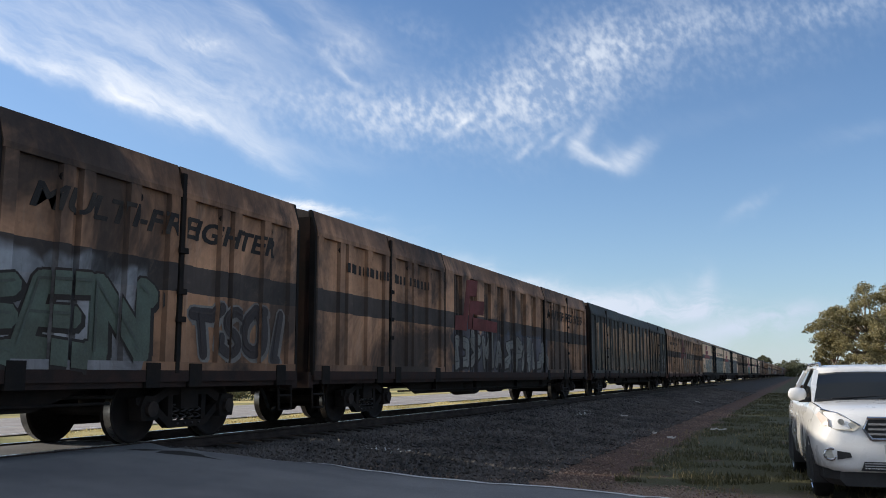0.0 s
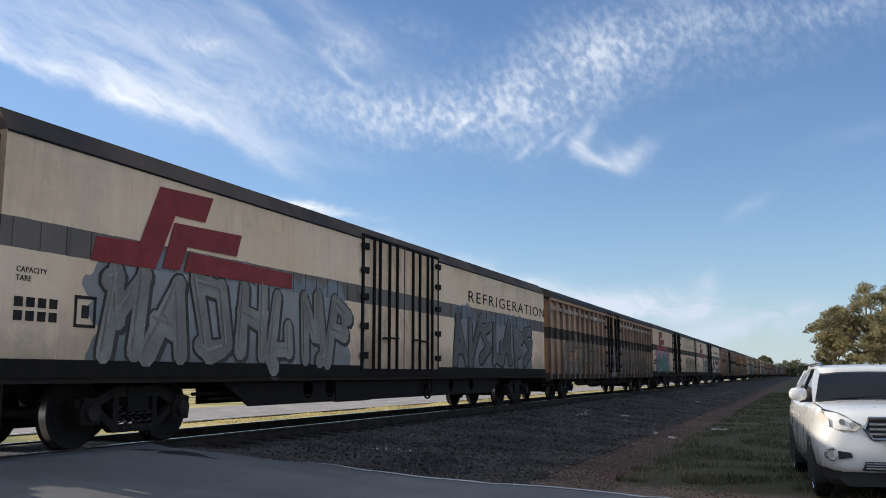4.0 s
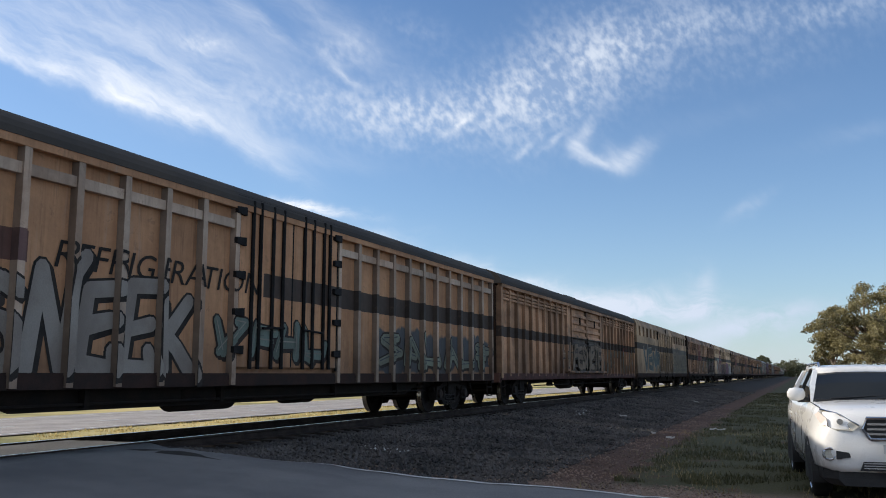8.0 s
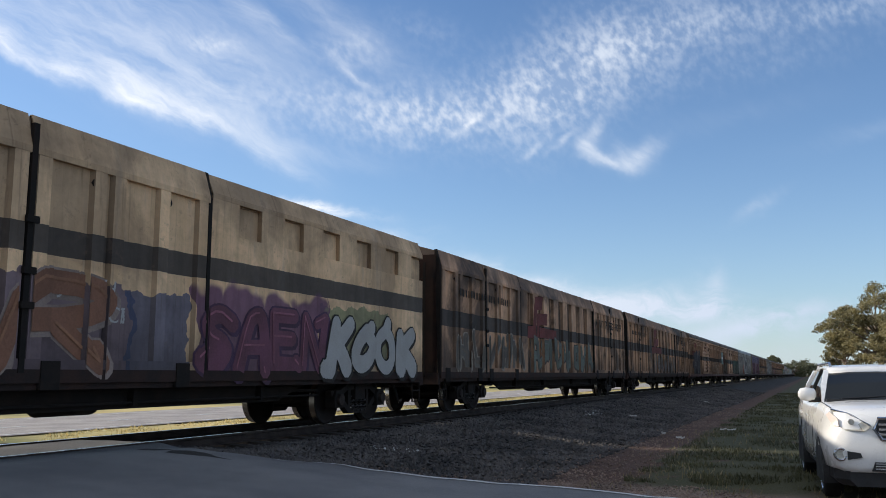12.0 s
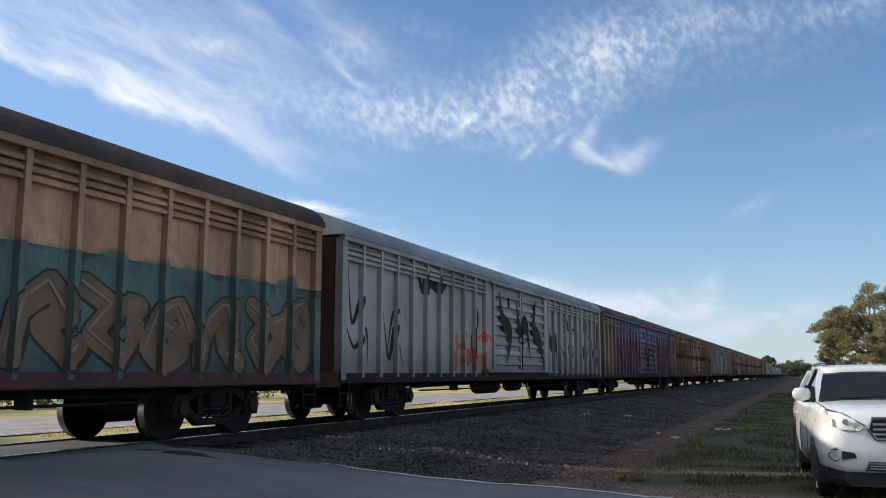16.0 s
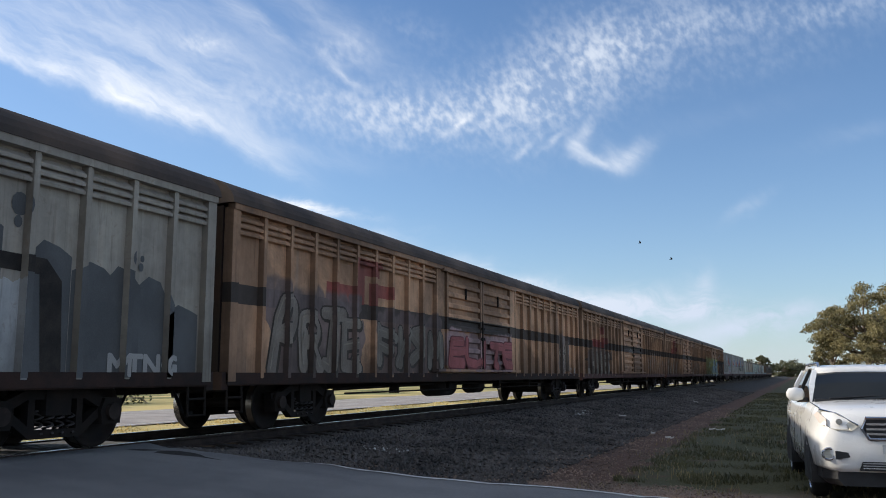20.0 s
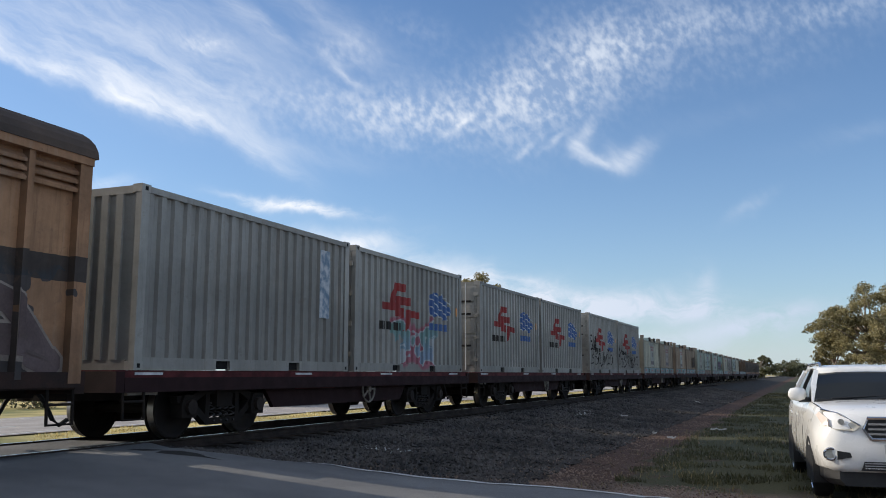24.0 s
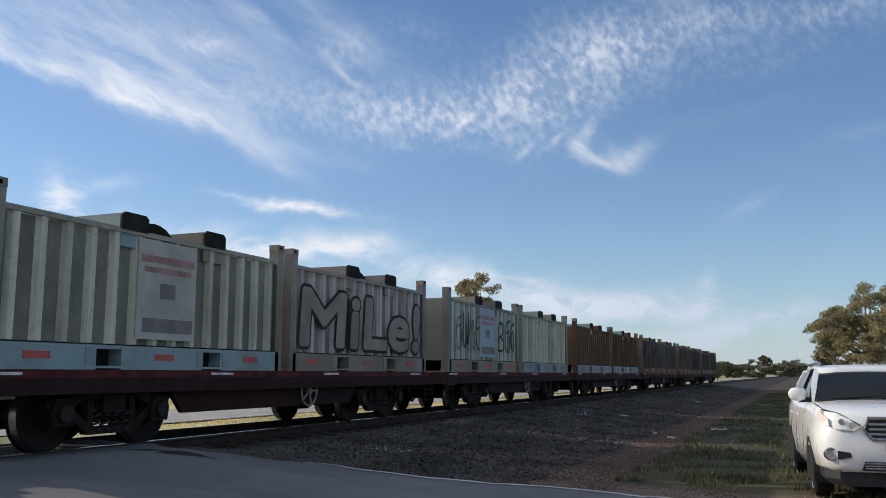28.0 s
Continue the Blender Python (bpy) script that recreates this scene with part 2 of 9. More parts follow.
class Geo:
    """Collects faces for one mesh."""

    def __init__(self):
        self.v, self.f = [], []

    def box(self, x0, x1, y0, y1, z0, z1):
        n = len(self.v)
        self.v += [(x, y, z) for z in (z0, z1) for y in (y0, y1) for x in (x0, x1)]
        self.f += [tuple(n + i for i in q) for q in ((0, 2, 3, 1), (4, 5, 7, 6), (0, 1, 5, 4), (2, 6, 7, 3), (0, 4, 6, 2), (1, 3, 7, 5))]
        return self

    def prism(self, points, a, b, axis="y"):
        """A closed outline, counter-clockwise, pushed from a to b along the axis."""
        n, k = len(self.v), len(points)
        for d in (a, b):
            for p, q in points:
                self.v.append((p, d, q) if axis == "y" else (d, p, q) if axis == "x" else (p, q, d))
        ends = (tuple(range(n, n + k)), tuple(range(n + 2 * k - 1, n + k - 1, -1)))
        sides = [(n + i, n + k + i, n + k + (i + 1) % k, n + (i + 1) % k) for i in range(k)]
        if axis == "y":
            self.f += [*ends, *sides]
        else:
            self.f += [tuple(reversed(q)) for q in (*ends, *sides)]
        return self

    def tube(self, cx, cy, cz, r, a, b, axis="x", n=16, r2=None):
        pts = []
        base = len(self.v)
        for d, rad in ((a, r), (b, r if r2 is None else r2)):
            for i in range(n):
                w = 2 * math.pi * i / n
                p, q = rad * math.cos(w), rad * math.sin(w)
                self.v.append((d, cy + p, cz + q) if axis == "x" else (cx + q, d, cz + p) if axis == "y" else (cx + p, cy + q, d))
        self.f += [(base + i, base + (i + 1) % n, base + n + (i + 1) % n, base + n + i) for i in range(n)]
        self.f += [tuple(base + n - 1 - i for i in range(n)), tuple(base + n + i for i in range(n))]
        return self

    def sweep(self, path, r, n=6):
        """A bent rod through the points of path."""
        rings = []
        for i, p in enumerate(path):
            d = (Vector(path[min(i + 1, len(path) - 1)]) - Vector(path[max(i - 1, 0)])).normalized()
            side = d.orthogonal().normalized()
            up = d.cross(side)
            ring = []
            for k in range(n):
                w = 2 * math.pi * k / n
                ring.append(len(self.v))
                self.v.append(tuple(Vector(p) + side * (r * math.cos(w)) + up * (r * math.sin(w))))
            rings.append(ring)
        for a, b in zip(rings, rings[1:]):
            self.f += [(a[k], a[(k + 1) % n], b[(k + 1) % n], b[k]) for k in range(n)]
        self.f += [tuple(reversed(rings[0])), tuple(rings[-1])]
        return self

    def mesh(self, name, smooth=False):
        me = bpy.data.meshes.new(name)
        me.from_pydata(self.v, [], self.f)
        if smooth:
            me.shade_smooth()
        me.update()
        return me


def part(name, shape, mat, parent, label="", at=(0, 0, 0), turn=0.0, smooth=False):
    """Links a Geo, a bmesh or a mesh as one object under a thing or a part."""
    if isinstance(shape, Geo):
        me = shape.mesh(name, smooth)
    elif isinstance(shape, bmesh.types.BMesh):
        me = bpy.data.meshes.new(name)
        shape.to_mesh(me)
        shape.free()
    else:
        me = shape
    if mat is not None and not me.materials:
        me.materials.append(mat)
    ob = new(name, me)
    if mat is not None and me.materials[0] is not mat:
        ob.material_slots[0].link = "OBJECT"
        ob.material_slots[0].material = mat
    ob.location = at
    ob.rotation_euler = (0, 0, turn)
    if parent is not None:
        ob.parent = parent
    return tagged(ob, label)


def lettering(text, size, depth=0.004, shear=0.0, offset=0.0, space=1.0, width=0.0):
    """Letters as a mesh in the y-z plane, facing +x, read from -y to +y, with their baseline at z = 0."""
    cu = bpy.data.curves.new("letters", "FONT")
    cu.body, cu.size, cu.extrude, cu.shear, cu.offset, cu.space_character = text, size, depth / 2, shear, offset, space
    cu.resolution_u = 3
    ob = bpy.data.objects.new("letters", cu)
    me = bpy.data.meshes.new_from_object(ob)
    bpy.data.objects.remove(ob)
    bpy.data.curves.remove(cu)
    if width:
        xs = [v.co.x for v in me.vertices]
        me.transform(Matrix.Translation((-min(xs) * width / (max(xs) - min(xs)), 0, 0)) @ Matrix.Diagonal((width / (max(xs) - min(xs)), 1, 1, 1)))
    me.transform(Matrix(((0, 0, 1, 0), (1, 0, 0, 0), (0, 1, 0, 0), (0, 0, 0, 1))))
    me.materials.clear()
    return me


# ---- the track and the land ----
TRACK_X, RAIL_Z = -9.61, 0.635
SPEED = 24.854     # metres a second, towards -y


def smooth(a, b, x):
    t = min(1.0, max(0.0, (x - a) / (b - a)))
    return t * t * (3 - 2 * t)


def line(points, x):
    for (x0, z0), (x1, z1) in zip(points, points[1:]):
        if x <= x1:
            return z0 + (z1 - z0) * max(0.0, (x - x0) / (x1 - x0))
    return points[-1][1]


BANK = [(-400, -0.6), (-60, -0.3), (-31, -0.08), (-14.0, 0.0), (-12.4, 0.05), (-11.4, 0.40), (-7.6, 0.40), (-4.6, 0.03), (-3.4, -0.01), (400, 0.0)]
RAMP = [(-400, -0.6), (-60, -0.3), (-31, -0.08), (-18, 0.08), (-13, 0.42), (-11.2, 0.58), (-8.1, 0.58), (-6.5, 0.42), (-4.5, 0.22), (-2.0, 0.05), (0.0, 0.0), (400, 0.0)]
ROAD_EDGE = [(-13.0, 10.3), (-8.0, 10.3), (-7.2, 10.4), (-6.0, 10.9), (-4.5, 11.2), (-3.1, 11.7), (-1.7, 11.9), (-0.6, 11.2), (1.0, 9.6), (4, 8.0), (40, 6.0)]


def land(x, y):
    """The height of the ground, without the road's asphalt."""
    near = 1 - smooth(9.6, 11.6, y)
    if y < -12:
        near = 1 - smooth(12, 15, -y)
    z = line(BANK, x) * (1 - near) + line(RAMP, x) * near
    if x > -4 or x < -13:
        z += 0.05 * noise.noise((x * 0.35, y * 0.35, 0)) * smooth(-4, 0, abs(x + 9.6) - 9)
    return z


def steps(*spans):
    out = []
    for a, b, n in spans:
        out += [a + (b - a) * i / n for i in range(n)]
    return out + [spans[-1][1]]


def terrain(name, xs, ys, height, mat, kind="structure", label=""):
    verts = [(x, y, height(x, y)) for y in ys for x in xs]
    w = len(xs)
    faces = [(j * w + i, j * w + i + 1, (j + 1) * w + i + 1, (j + 1) * w + i) for j in range(len(ys) - 1) for i in range(w - 1)]
    me = bpy.data.meshes.new(name)
    me.from_pydata(verts, [], faces)
    me.shade_smooth()
    me.materials.append(mat)
    return tagged(new(name, me), label, kind=kind)


def ground_material():
    m = bpy.data.materials.new("earth_and_dry_grass")
    m.use_nodes = True
    nt = m.node_tree
    bsdf = nt.nodes["Principled BSDF"]
    vec = nt.nodes.new("ShaderNodeTexCoord").outputs["Object"]
    sep = nt.nodes.new("ShaderNodeSeparateXYZ")
    nt.links.new(vec, sep.inputs[0])
    x, y = sep.outputs[0], sep.outputs[1]
    wide = noise_node(nt, vec, 0.5, 6, 0.6)
    fine = noise_node(nt, vec, 14.0, 5, 0.65)
    xw = math_node(nt, "ADD", x, math_node(nt, "MULTIPLY_ADD", wide, 2.4, -1.2))
    dirt = mix(nt, fine, (0.042, 0.024, 0.016), (0.13, 0.07, 0.047))
    stone = mix(nt, fine, (0.009, 0.008, 0.007), (0.045, 0.038, 0.033))
    green = mix(nt, fine, (0.03, 0.031, 0.013), (0.085, 0.08, 0.034))
    straw = mix(nt, fine, (0.40, 0.31, 0.12), (0.72, 0.58, 0.25))
    far = mix(nt, ramp(nt, noise_node(nt, vec, 0.12, 4), 0.4, 0.65), straw, (0.14, 0.15, 0.05))
    col = mix(nt, ramp(nt, xw, -13.2, -12.4), far, stone)
    xv = math_node(nt, "ADD", x, math_node(nt, "MULTIPLY_ADD", noise_node(nt, vec, 0.9, 6, 0.7), 2.6, -1.3))
    col = mix(nt, ramp(nt, xv, -4.4, -3.5), col, dirt)
    col = mix(nt, ramp(nt, xv, -2.95, -2.5), col, green)
    patch = ramp(nt, noise_node(nt, vec, 0.7, 5, 0.65), 0.58, 0.70)
    col = mix(nt, math_node(nt, "MULTIPLY", patch, ramp(nt, x, -3.0, -2.0)), col, dirt)
    shoulder = math_node(nt, "MULTIPLY", ramp(nt, math_node(nt, "ADD", y, math_node(nt, "MULTIPLY_ADD", wide, 2.0, -1.0)), 13.6, 12.6), ramp(nt, x, -5.2, -4.6))
    gravel = mix(nt, fine, (0.09, 0.062, 0.048), (0.30, 0.22, 0.17))
    col = mix(nt, shoulder, col, gravel)
    nt.links.new(col, bsdf.inputs["Base Color"])
    bsdf.inputs["Roughness"].default_value = 0.95
    bsdf.inputs["Specular IOR Level"].default_value = 0.3
    b = nt.nodes.new("ShaderNodeBump")
    b.inputs["Strength"].default_value, b.inputs["Distance"].default_value = 0.6, 0.05
    nt.links.new(fine, b.inputs["Height"])
    nt.links.new(b.outputs[0], bsdf.inputs["Normal"])
    return m


def asphalt_material(name, light=0.06, warm=1.0):
    m = bpy.data.materials.new(name)
    m.use_nodes = True
    nt = m.node_tree
    bsdf = nt.nodes["Principled BSDF"]
    vec = nt.nodes.new("ShaderNodeTexCoord").outputs["Object"]
    wide = noise_node(nt, vec, 0.7, 5, 0.6)
    fine = noise_node(nt, vec, 90.0, 3, 0.7)
    col = mix(nt, ramp(nt, wide, 0.3, 0.7), (light * 0.8 * warm, light * 0.8, light * 0.82 / warm), (light * 1.3 * warm, light * 1.28, light * 1.25 / warm))
    col = mix(nt, ramp(nt, fine, 0.55, 0.75), col, (light * 2.4 * warm, light * 2.3, light * 2.2 / warm))
    nt.links.new(col, bsdf.inputs["Base Color"])
    bsdf.inputs["Roughness"].default_value = 0.85
    bsdf.inputs["Specular IOR Level"].default_value = 0.45
    b = nt.nodes.new("ShaderNodeBump")
    b.inputs["Strength"].default_value, b.inputs["Distance"].default_value = 0.5, 0.012
    nt.links.new(fine, b.inputs["Height"])
    nt.links.new(b.outputs[0], bsdf.inputs["Normal"])
    return m


GROUND = ground_material()
ASPHALT = asphalt_material("worn_asphalt", 0.13)
HIGHWAY = asphalt_material("pale_chip_seal", 0.27, 1.1)
terrain("ground", steps((-2500, -200, 8), (-200, -40, 10), (-40, -13, 14), (-13, -3, 40), (-3, 12, 30), (12, 60, 12), (60, 1500, 8)),
        steps((-600, -40, 6), (-40, -14, 8), (-14, 9, 14), (9, 13, 16), (13, 60, 60), (60, 200, 30), (200, 4000, 10)), land, GROUND,
        label="dusty verge, dark ballast shoulder and dry yellow grassland")


def crossing_road():
    """The side road that climbs over the track."""
    xs = steps((-30, -13, 10), (-13, 0, 40), (0, 40, 16))
    rows, verts, faces = 12, [], []
    for i in range(rows + 1):
        for x in xs:
            edge = line(ROAD_EDGE, x) + 0.12 * noise.noise((x * 1.7, 0, 5)) + 0.05 * noise.noise((x * 7, 0, 5))
            if x < -13:
                edge = 10.3 + (-13 - x) * 0.55
            lo = -11.5 if x > -13 else -11.5 - (-13 - x) * 0.5
            y = lo + (edge - lo) * i / rows
            z = land(x, min(y, 9.5)) + 0.035 - (0.06 if i == rows else 0)
            if abs(x - TRACK_X) < 1.0:
                z = RAIL_Z - 0.02
            verts.append((x, y, z))
    w = len(xs)
    faces = [(j * w + i, j * w + i + 1, (j + 1) * w + i + 1, (j + 1) * w + i) for j in range(rows) for i in range(w - 1)]
    me = bpy.data.meshes.new("road")
    me.from_pydata(verts, [], faces)
    me.materials.append(ASPHALT)
    tagged(new("road", me), "dark worn asphalt side road climbing over the track", kind="structure")


crossing_road()
terrain("highway", steps((-27.6, -19.35, 8)), steps((-600, 0, 12), (0, 120, 20), (120, 2500, 12)), lambda x, y: line(BANK, x) + 0.06 - 0.02 * abs(x + 23.4) / 4,
        HIGHWAY, label="pale grey sealed highway beside the railway")
for _x, _n in ((-19.75, "edge_line"), (-26.6, "edge_line")):
    terrain(_n, [_x, _x + 0.12], steps((-300, 600, 60)), lambda x, y: line(BANK, x) + 0.066 - 0.02 * abs(x + 23.4) / 4, DECAL_WHITE, label="white painted road edge line")


def centre_line():
    """Worn white dashes along the middle of the highway."""
    root = tagged(new("centre_line"), "worn white dashed centre line", kind="structure")
    dash = Geo().box(-0.06, 0.06, 0, 1.1, -0.01, 0.006).mesh("dash")
    for i in range(34):
        part("dash", dash, DECAL_WHITE, root, at=(-22.35, 5.5 + 4.5 * i, line(BANK, -22.35) + 0.056))


centre_line()

RAIL_PROFILE = [(-0.075, 0), (0.075, 0), (0.075, 0.015), (0.012, 0.04), (0.012, 0.115), (0.035, 0.125), (0.035, 0.158), (-0.035, 0.158), (-0.035, 0.125), (-0.012, 0.115), (-0.012, 0.04), (-0.075, 0.015)]


def track():
    root = tagged(new("railway_track"), "standard gauge railway track on a dark ballast bed", "track", kind="structure")
    root.location = (TRACK_X, 0, RAIL_Z)
    for side in (-1, 1):
        rail = part("rail", Geo().prism([(p[0] + side * 0.7525, p[1] - 0.158) for p in RAIL_PROFILE], -300, 900), STEEL_RAIL, root, "rust-brown steel rail")
        part("rail_head", Geo().box(side * 0.7525 - 0.03, side * 0.7525 + 0.03, -300, 900, 0.0, 0.004), RAIL_TOP, rail, "bright polished running surface")
    sleeper = Geo().prism([(-1.25, -0.36), (1.25, -0.36), (1.25, -0.20), (0.95, -0.165), (-0.95, -0.165), (-1.25, -0.20)], -0.11, 0.11).mesh("sleeper")
    sleeper.materials.append(CONCRETE)
    for i in range(140):
        part("sleeper", sleeper, CONCRETE, root, at=(0, 10.8 + i * 0.62, 0))
    return root


track()

# ---- the train ----


def paint(root, base, second=None, band=None, band_z=(2.1, 2.45), soot=0.35, tags=(), rust=0.25, marks=(), lead_shade=0.5, streaks=0.35, dust=0.42, band_from=None):
    """Weathered paint of one wagon's side, in the wagon's own space: base coat, stripe, drips of rust and soot,
    and sprayed letter shapes. tags: (y0, y1, z0, z1, letter width, fill, fill 2, outline, halo, seed)."""
    m = bpy.data.materials.new("weathered_wagon_paint")
    m.use_nodes = True
    nt = m.node_tree
    bsdf = nt.nodes["Principled BSDF"]
    tc = nt.nodes.new("ShaderNodeTexCoord")
    tc.object = root
    sep = nt.nodes.new("ShaderNodeSeparateXYZ")
    nt.links.new(tc.outputs["Object"], sep.inputs[0])
    x, y, z = sep.outputs
    seed = random.random() * 50
    flat = combine(nt, y, z, math_node(nt, "ADD", x, seed))
    blotch = noise_node(nt, flat, 0.55, 6, 0.62)
    drip = noise_node(nt, combine(nt, math_node(nt, "MULTIPLY", y, 5.0), math_node(nt, "MULTIPLY", z, 0.45), seed), 1.0, 5, 0.6, 0.3)
    fine = noise_node(nt, flat, 26.0, 4, 0.65)
    col = mix(nt, ramp(nt, blotch, 0.3, 0.7), base, second or tuple(c * 0.72 for c in base))
    col = mix(nt, math_node(nt, "MULTIPLY", ramp(nt, drip, 0.55, 0.75), streaks + 0.1), col, (0.30, 0.24, 0.18))
    zw = math_node(nt, "ADD", z, math_node(nt, "MULTIPLY_ADD", noise_node(nt, flat, 3.0, 3), 0.03, -0.015))
    if band:
        inside = math_node(nt, "MULTIPLY", math_node(nt, "GREATER_THAN", zw, band_z[0]), math_node(nt, "LESS_THAN", zw, band_z[1]))
        if band_from is not None:
            inside = math_node(nt, "MULTIPLY", inside, math_node(nt, "GREATER_THAN", y, band_from))
        col = mix(nt, math_node(nt, "MULTIPLY", inside, 0.93), col, band)
    yw = math_node(nt, "ADD", y, math_node(nt, "MULTIPLY_ADD", noise_node(nt, flat, 2.2, 3), 0.5, -0.25))
    zv = math_node(nt, "ADD", z, math_node(nt, "MULTIPLY_ADD", noise_node(nt, flat, 2.6, 3), 0.5, -0.25))
    for y0, y1, z0, z1, shade in marks:
        y, z = (yw, zv) if z1 - z0 > 0.97 else sep.outputs[1:3]
        m1 = math_node(nt, "MULTIPLY", math_node(nt, "GREATER_THAN", y, y0), math_node(nt, "LESS_THAN", y, y1))
        m2 = math_node(nt, "MULTIPLY", math_node(nt, "GREATER_THAN", z, z0), math_node(nt, "LESS_THAN", z, z1))
        col = mix(nt, math_node(nt, "MULTIPLY", math_node(nt, "MULTIPLY", m1, m2), 0.85), col, shade)
    y, z = sep.outputs[1:3]
    for y0, y1, z0, z1, width, fill, fill2, outline, halo, sd in tags:
        if width < 2.0 and not halo:
            continue
        wob = noise_node(nt, combine(nt, math_node(nt, "MULTIPLY", y, 1.1), z, sd * 3.1), 1.5, 2, 0.5)
        wob2 = noise_node(nt, combine(nt, z, math_node(nt, "MULTIPLY", y, 1.1), sd * 5.7), 1.3, 2, 0.5)
        yy = math_node(nt, "ADD", y, math_node(nt, "MULTIPLY_ADD", wob, 1.3 * width, -0.65 * width))
        zz = math_node(nt, "ADD", z, math_node(nt, "MULTIPLY_ADD", wob2, 0.7, -0.35))
        cell = math_node(nt, "SUBTRACT", math_node(nt, "FRACT", math_node(nt, "DIVIDE", yy, width)), 0.5)
        index = math_node(nt, "FLOOR", math_node(nt, "DIVIDE", yy, width))
        a = math_node(nt, "ABSOLUTE", cell)
        zc, hh = (z0 + z1) / 2, (z1 - z0) / 2
        b = math_node(nt, "MULTIPLY", math_node(nt, "SUBTRACT", zz, zc), 0.42 / hh)
        ba = math_node(nt, "ABSOLUTE", b)
        # rounded letter body
        d = math_node(nt, "POWER", math_node(nt, "ADD", math_node(nt, "POWER", a, 4.0), math_node(nt, "POWER", ba, 4.0)), 0.25)
        # counters and notches differ from letter to letter
        pick = math_node(nt, "FRACT", math_node(nt, "MULTIPLY", math_node(nt, "SINE", math_node(nt, "MULTIPLY_ADD", index, 12.98, sd)), 437.5))
        hz = math_node(nt, "MULTIPLY_ADD", pick, 0.36, -0.18)
        hx = math_node(nt, "MULTIPLY_ADD", math_node(nt, "FRACT", math_node(nt, "MULTIPLY", pick, 7.3)), 0.3, -0.15)
        h1 = math_node(nt, "ADD", math_node(nt, "POWER", math_node(nt, "MULTIPLY", math_node(nt, "SUBTRACT", cell, hx), 9.0), 2.0),
                       math_node(nt, "POWER", math_node(nt, "MULTIPLY", math_node(nt, "SUBTRACT", b, hz), 6.5), 2.0))
        h2 = math_node(nt, "ADD", math_node(nt, "POWER", math_node(nt, "MULTIPLY", math_node(nt, "ADD", cell, hx), 11.0), 2.0),
                       math_node(nt, "POWER", math_node(nt, "MULTIPLY", math_node(nt, "ADD", b, 0.36), 3.4), 2.0))
        hole = math_node(nt, "MINIMUM", h1, h2)
        span = math_node(nt, "MULTIPLY", math_node(nt, "GREATER_THAN", yy, y0), math_node(nt, "LESS_THAN", yy, y1))
        tone = ramp(nt, math_node(nt, "ADD", b, math_node(nt, "MULTIPLY_ADD", wob, 0.8, -0.4)), -0.35, 0.35)
        body = mix(nt, tone, fill2, fill)
        if halo:
            h = math_node(nt, "MULTIPLY", span, ramp(nt, d, 0.62, 0.52))
            col = mix(nt, math_node(nt, "MULTIPLY", h, 0.9), col, halo)
        if width < 2.0:
            continue
        col = mix(nt, math_node(nt, "MULTIPLY", span, ramp(nt, d, 0.475, 0.465)), col, outline)
        inner = math_node(nt, "MULTIPLY", ramp(nt, d, 0.43, 0.42), ramp(nt, hole, 0.9, 1.1))
        col = mix(nt, math_node(nt, "MULTIPLY", span, inner), col, body)
        shine = math_node(nt, "MULTIPLY", ramp(nt, hole, 1.3, 1.4), ramp(nt, hole, 1.75, 1.65))
        col = mix(nt, math_node(nt, "MULTIPLY", math_node(nt, "MULTIPLY", span, shine), math_node(nt, "MULTIPLY", ramp(nt, d, 0.4, 0.39), 0.5)), col, (0.7, 0.7, 0.68))
    grime = math_node(nt, "MULTIPLY", ramp(nt, noise_node(nt, flat, 0.4, 6, 0.66, 0.6), 0.42, 0.62), soot)
    col = mix(nt, grime, col, (0.03, 0.024, 0.02))
    spots = math_node(nt, "MULTIPLY", ramp(nt, fine, 0.62, 0.72), rust)
    col = mix(nt, spots, col, (0.11, 0.05, 0.025))
    # shade painted in: faces turned towards -y are mixed towards a sooty brown
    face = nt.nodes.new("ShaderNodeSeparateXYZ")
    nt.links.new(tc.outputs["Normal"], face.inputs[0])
    lead = math_node(nt, "MULTIPLY", ramp(nt, face.outputs[1], -0.25, -0.75), lead_shade)
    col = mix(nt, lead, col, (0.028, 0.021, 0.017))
    piece = nt.nodes.new("ShaderNodeObjectInfo").outputs["Random"]
    runs = noise_node(nt, combine(nt, math_node(nt, "MULTIPLY", y, 15.0), math_node(nt, "MULTIPLY", z, 0.7), seed + 9.0), 1.0, 4, 0.65, 0.5)
    col = mix(nt, math_node(nt, "MULTIPLY", ramp(nt, runs, 0.54, 0.74), streaks), col, (0.05, 0.03, 0.02))
    worn = noise_node(nt, flat, 5.0, 5, 0.7, 0.5)
    col = mix(nt, math_node(nt, "MULTIPLY", ramp(nt, worn, 0.58, 0.68), streaks), col, (0.10, 0.065, 0.045))
    tone = math_node(nt, "MULTIPLY", math_node(nt, "MULTIPLY_ADD", worn, 2 * streaks, 1.12 - streaks), math_node(nt, "MULTIPLY_ADD", drip, 2.5 * streaks, 1.10 - 1.25 * streaks))
    tone = math_node(nt, "MULTIPLY", tone, math_node(nt, "MULTIPLY_ADD", piece, 0.4, 0.8))
    col = mix(nt, 1.0, col, combine(nt, tone, tone, tone), "MULTIPLY")
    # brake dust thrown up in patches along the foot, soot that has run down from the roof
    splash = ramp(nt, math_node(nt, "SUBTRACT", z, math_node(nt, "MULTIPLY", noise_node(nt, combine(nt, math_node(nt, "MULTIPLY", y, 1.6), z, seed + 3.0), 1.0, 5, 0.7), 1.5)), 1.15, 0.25)
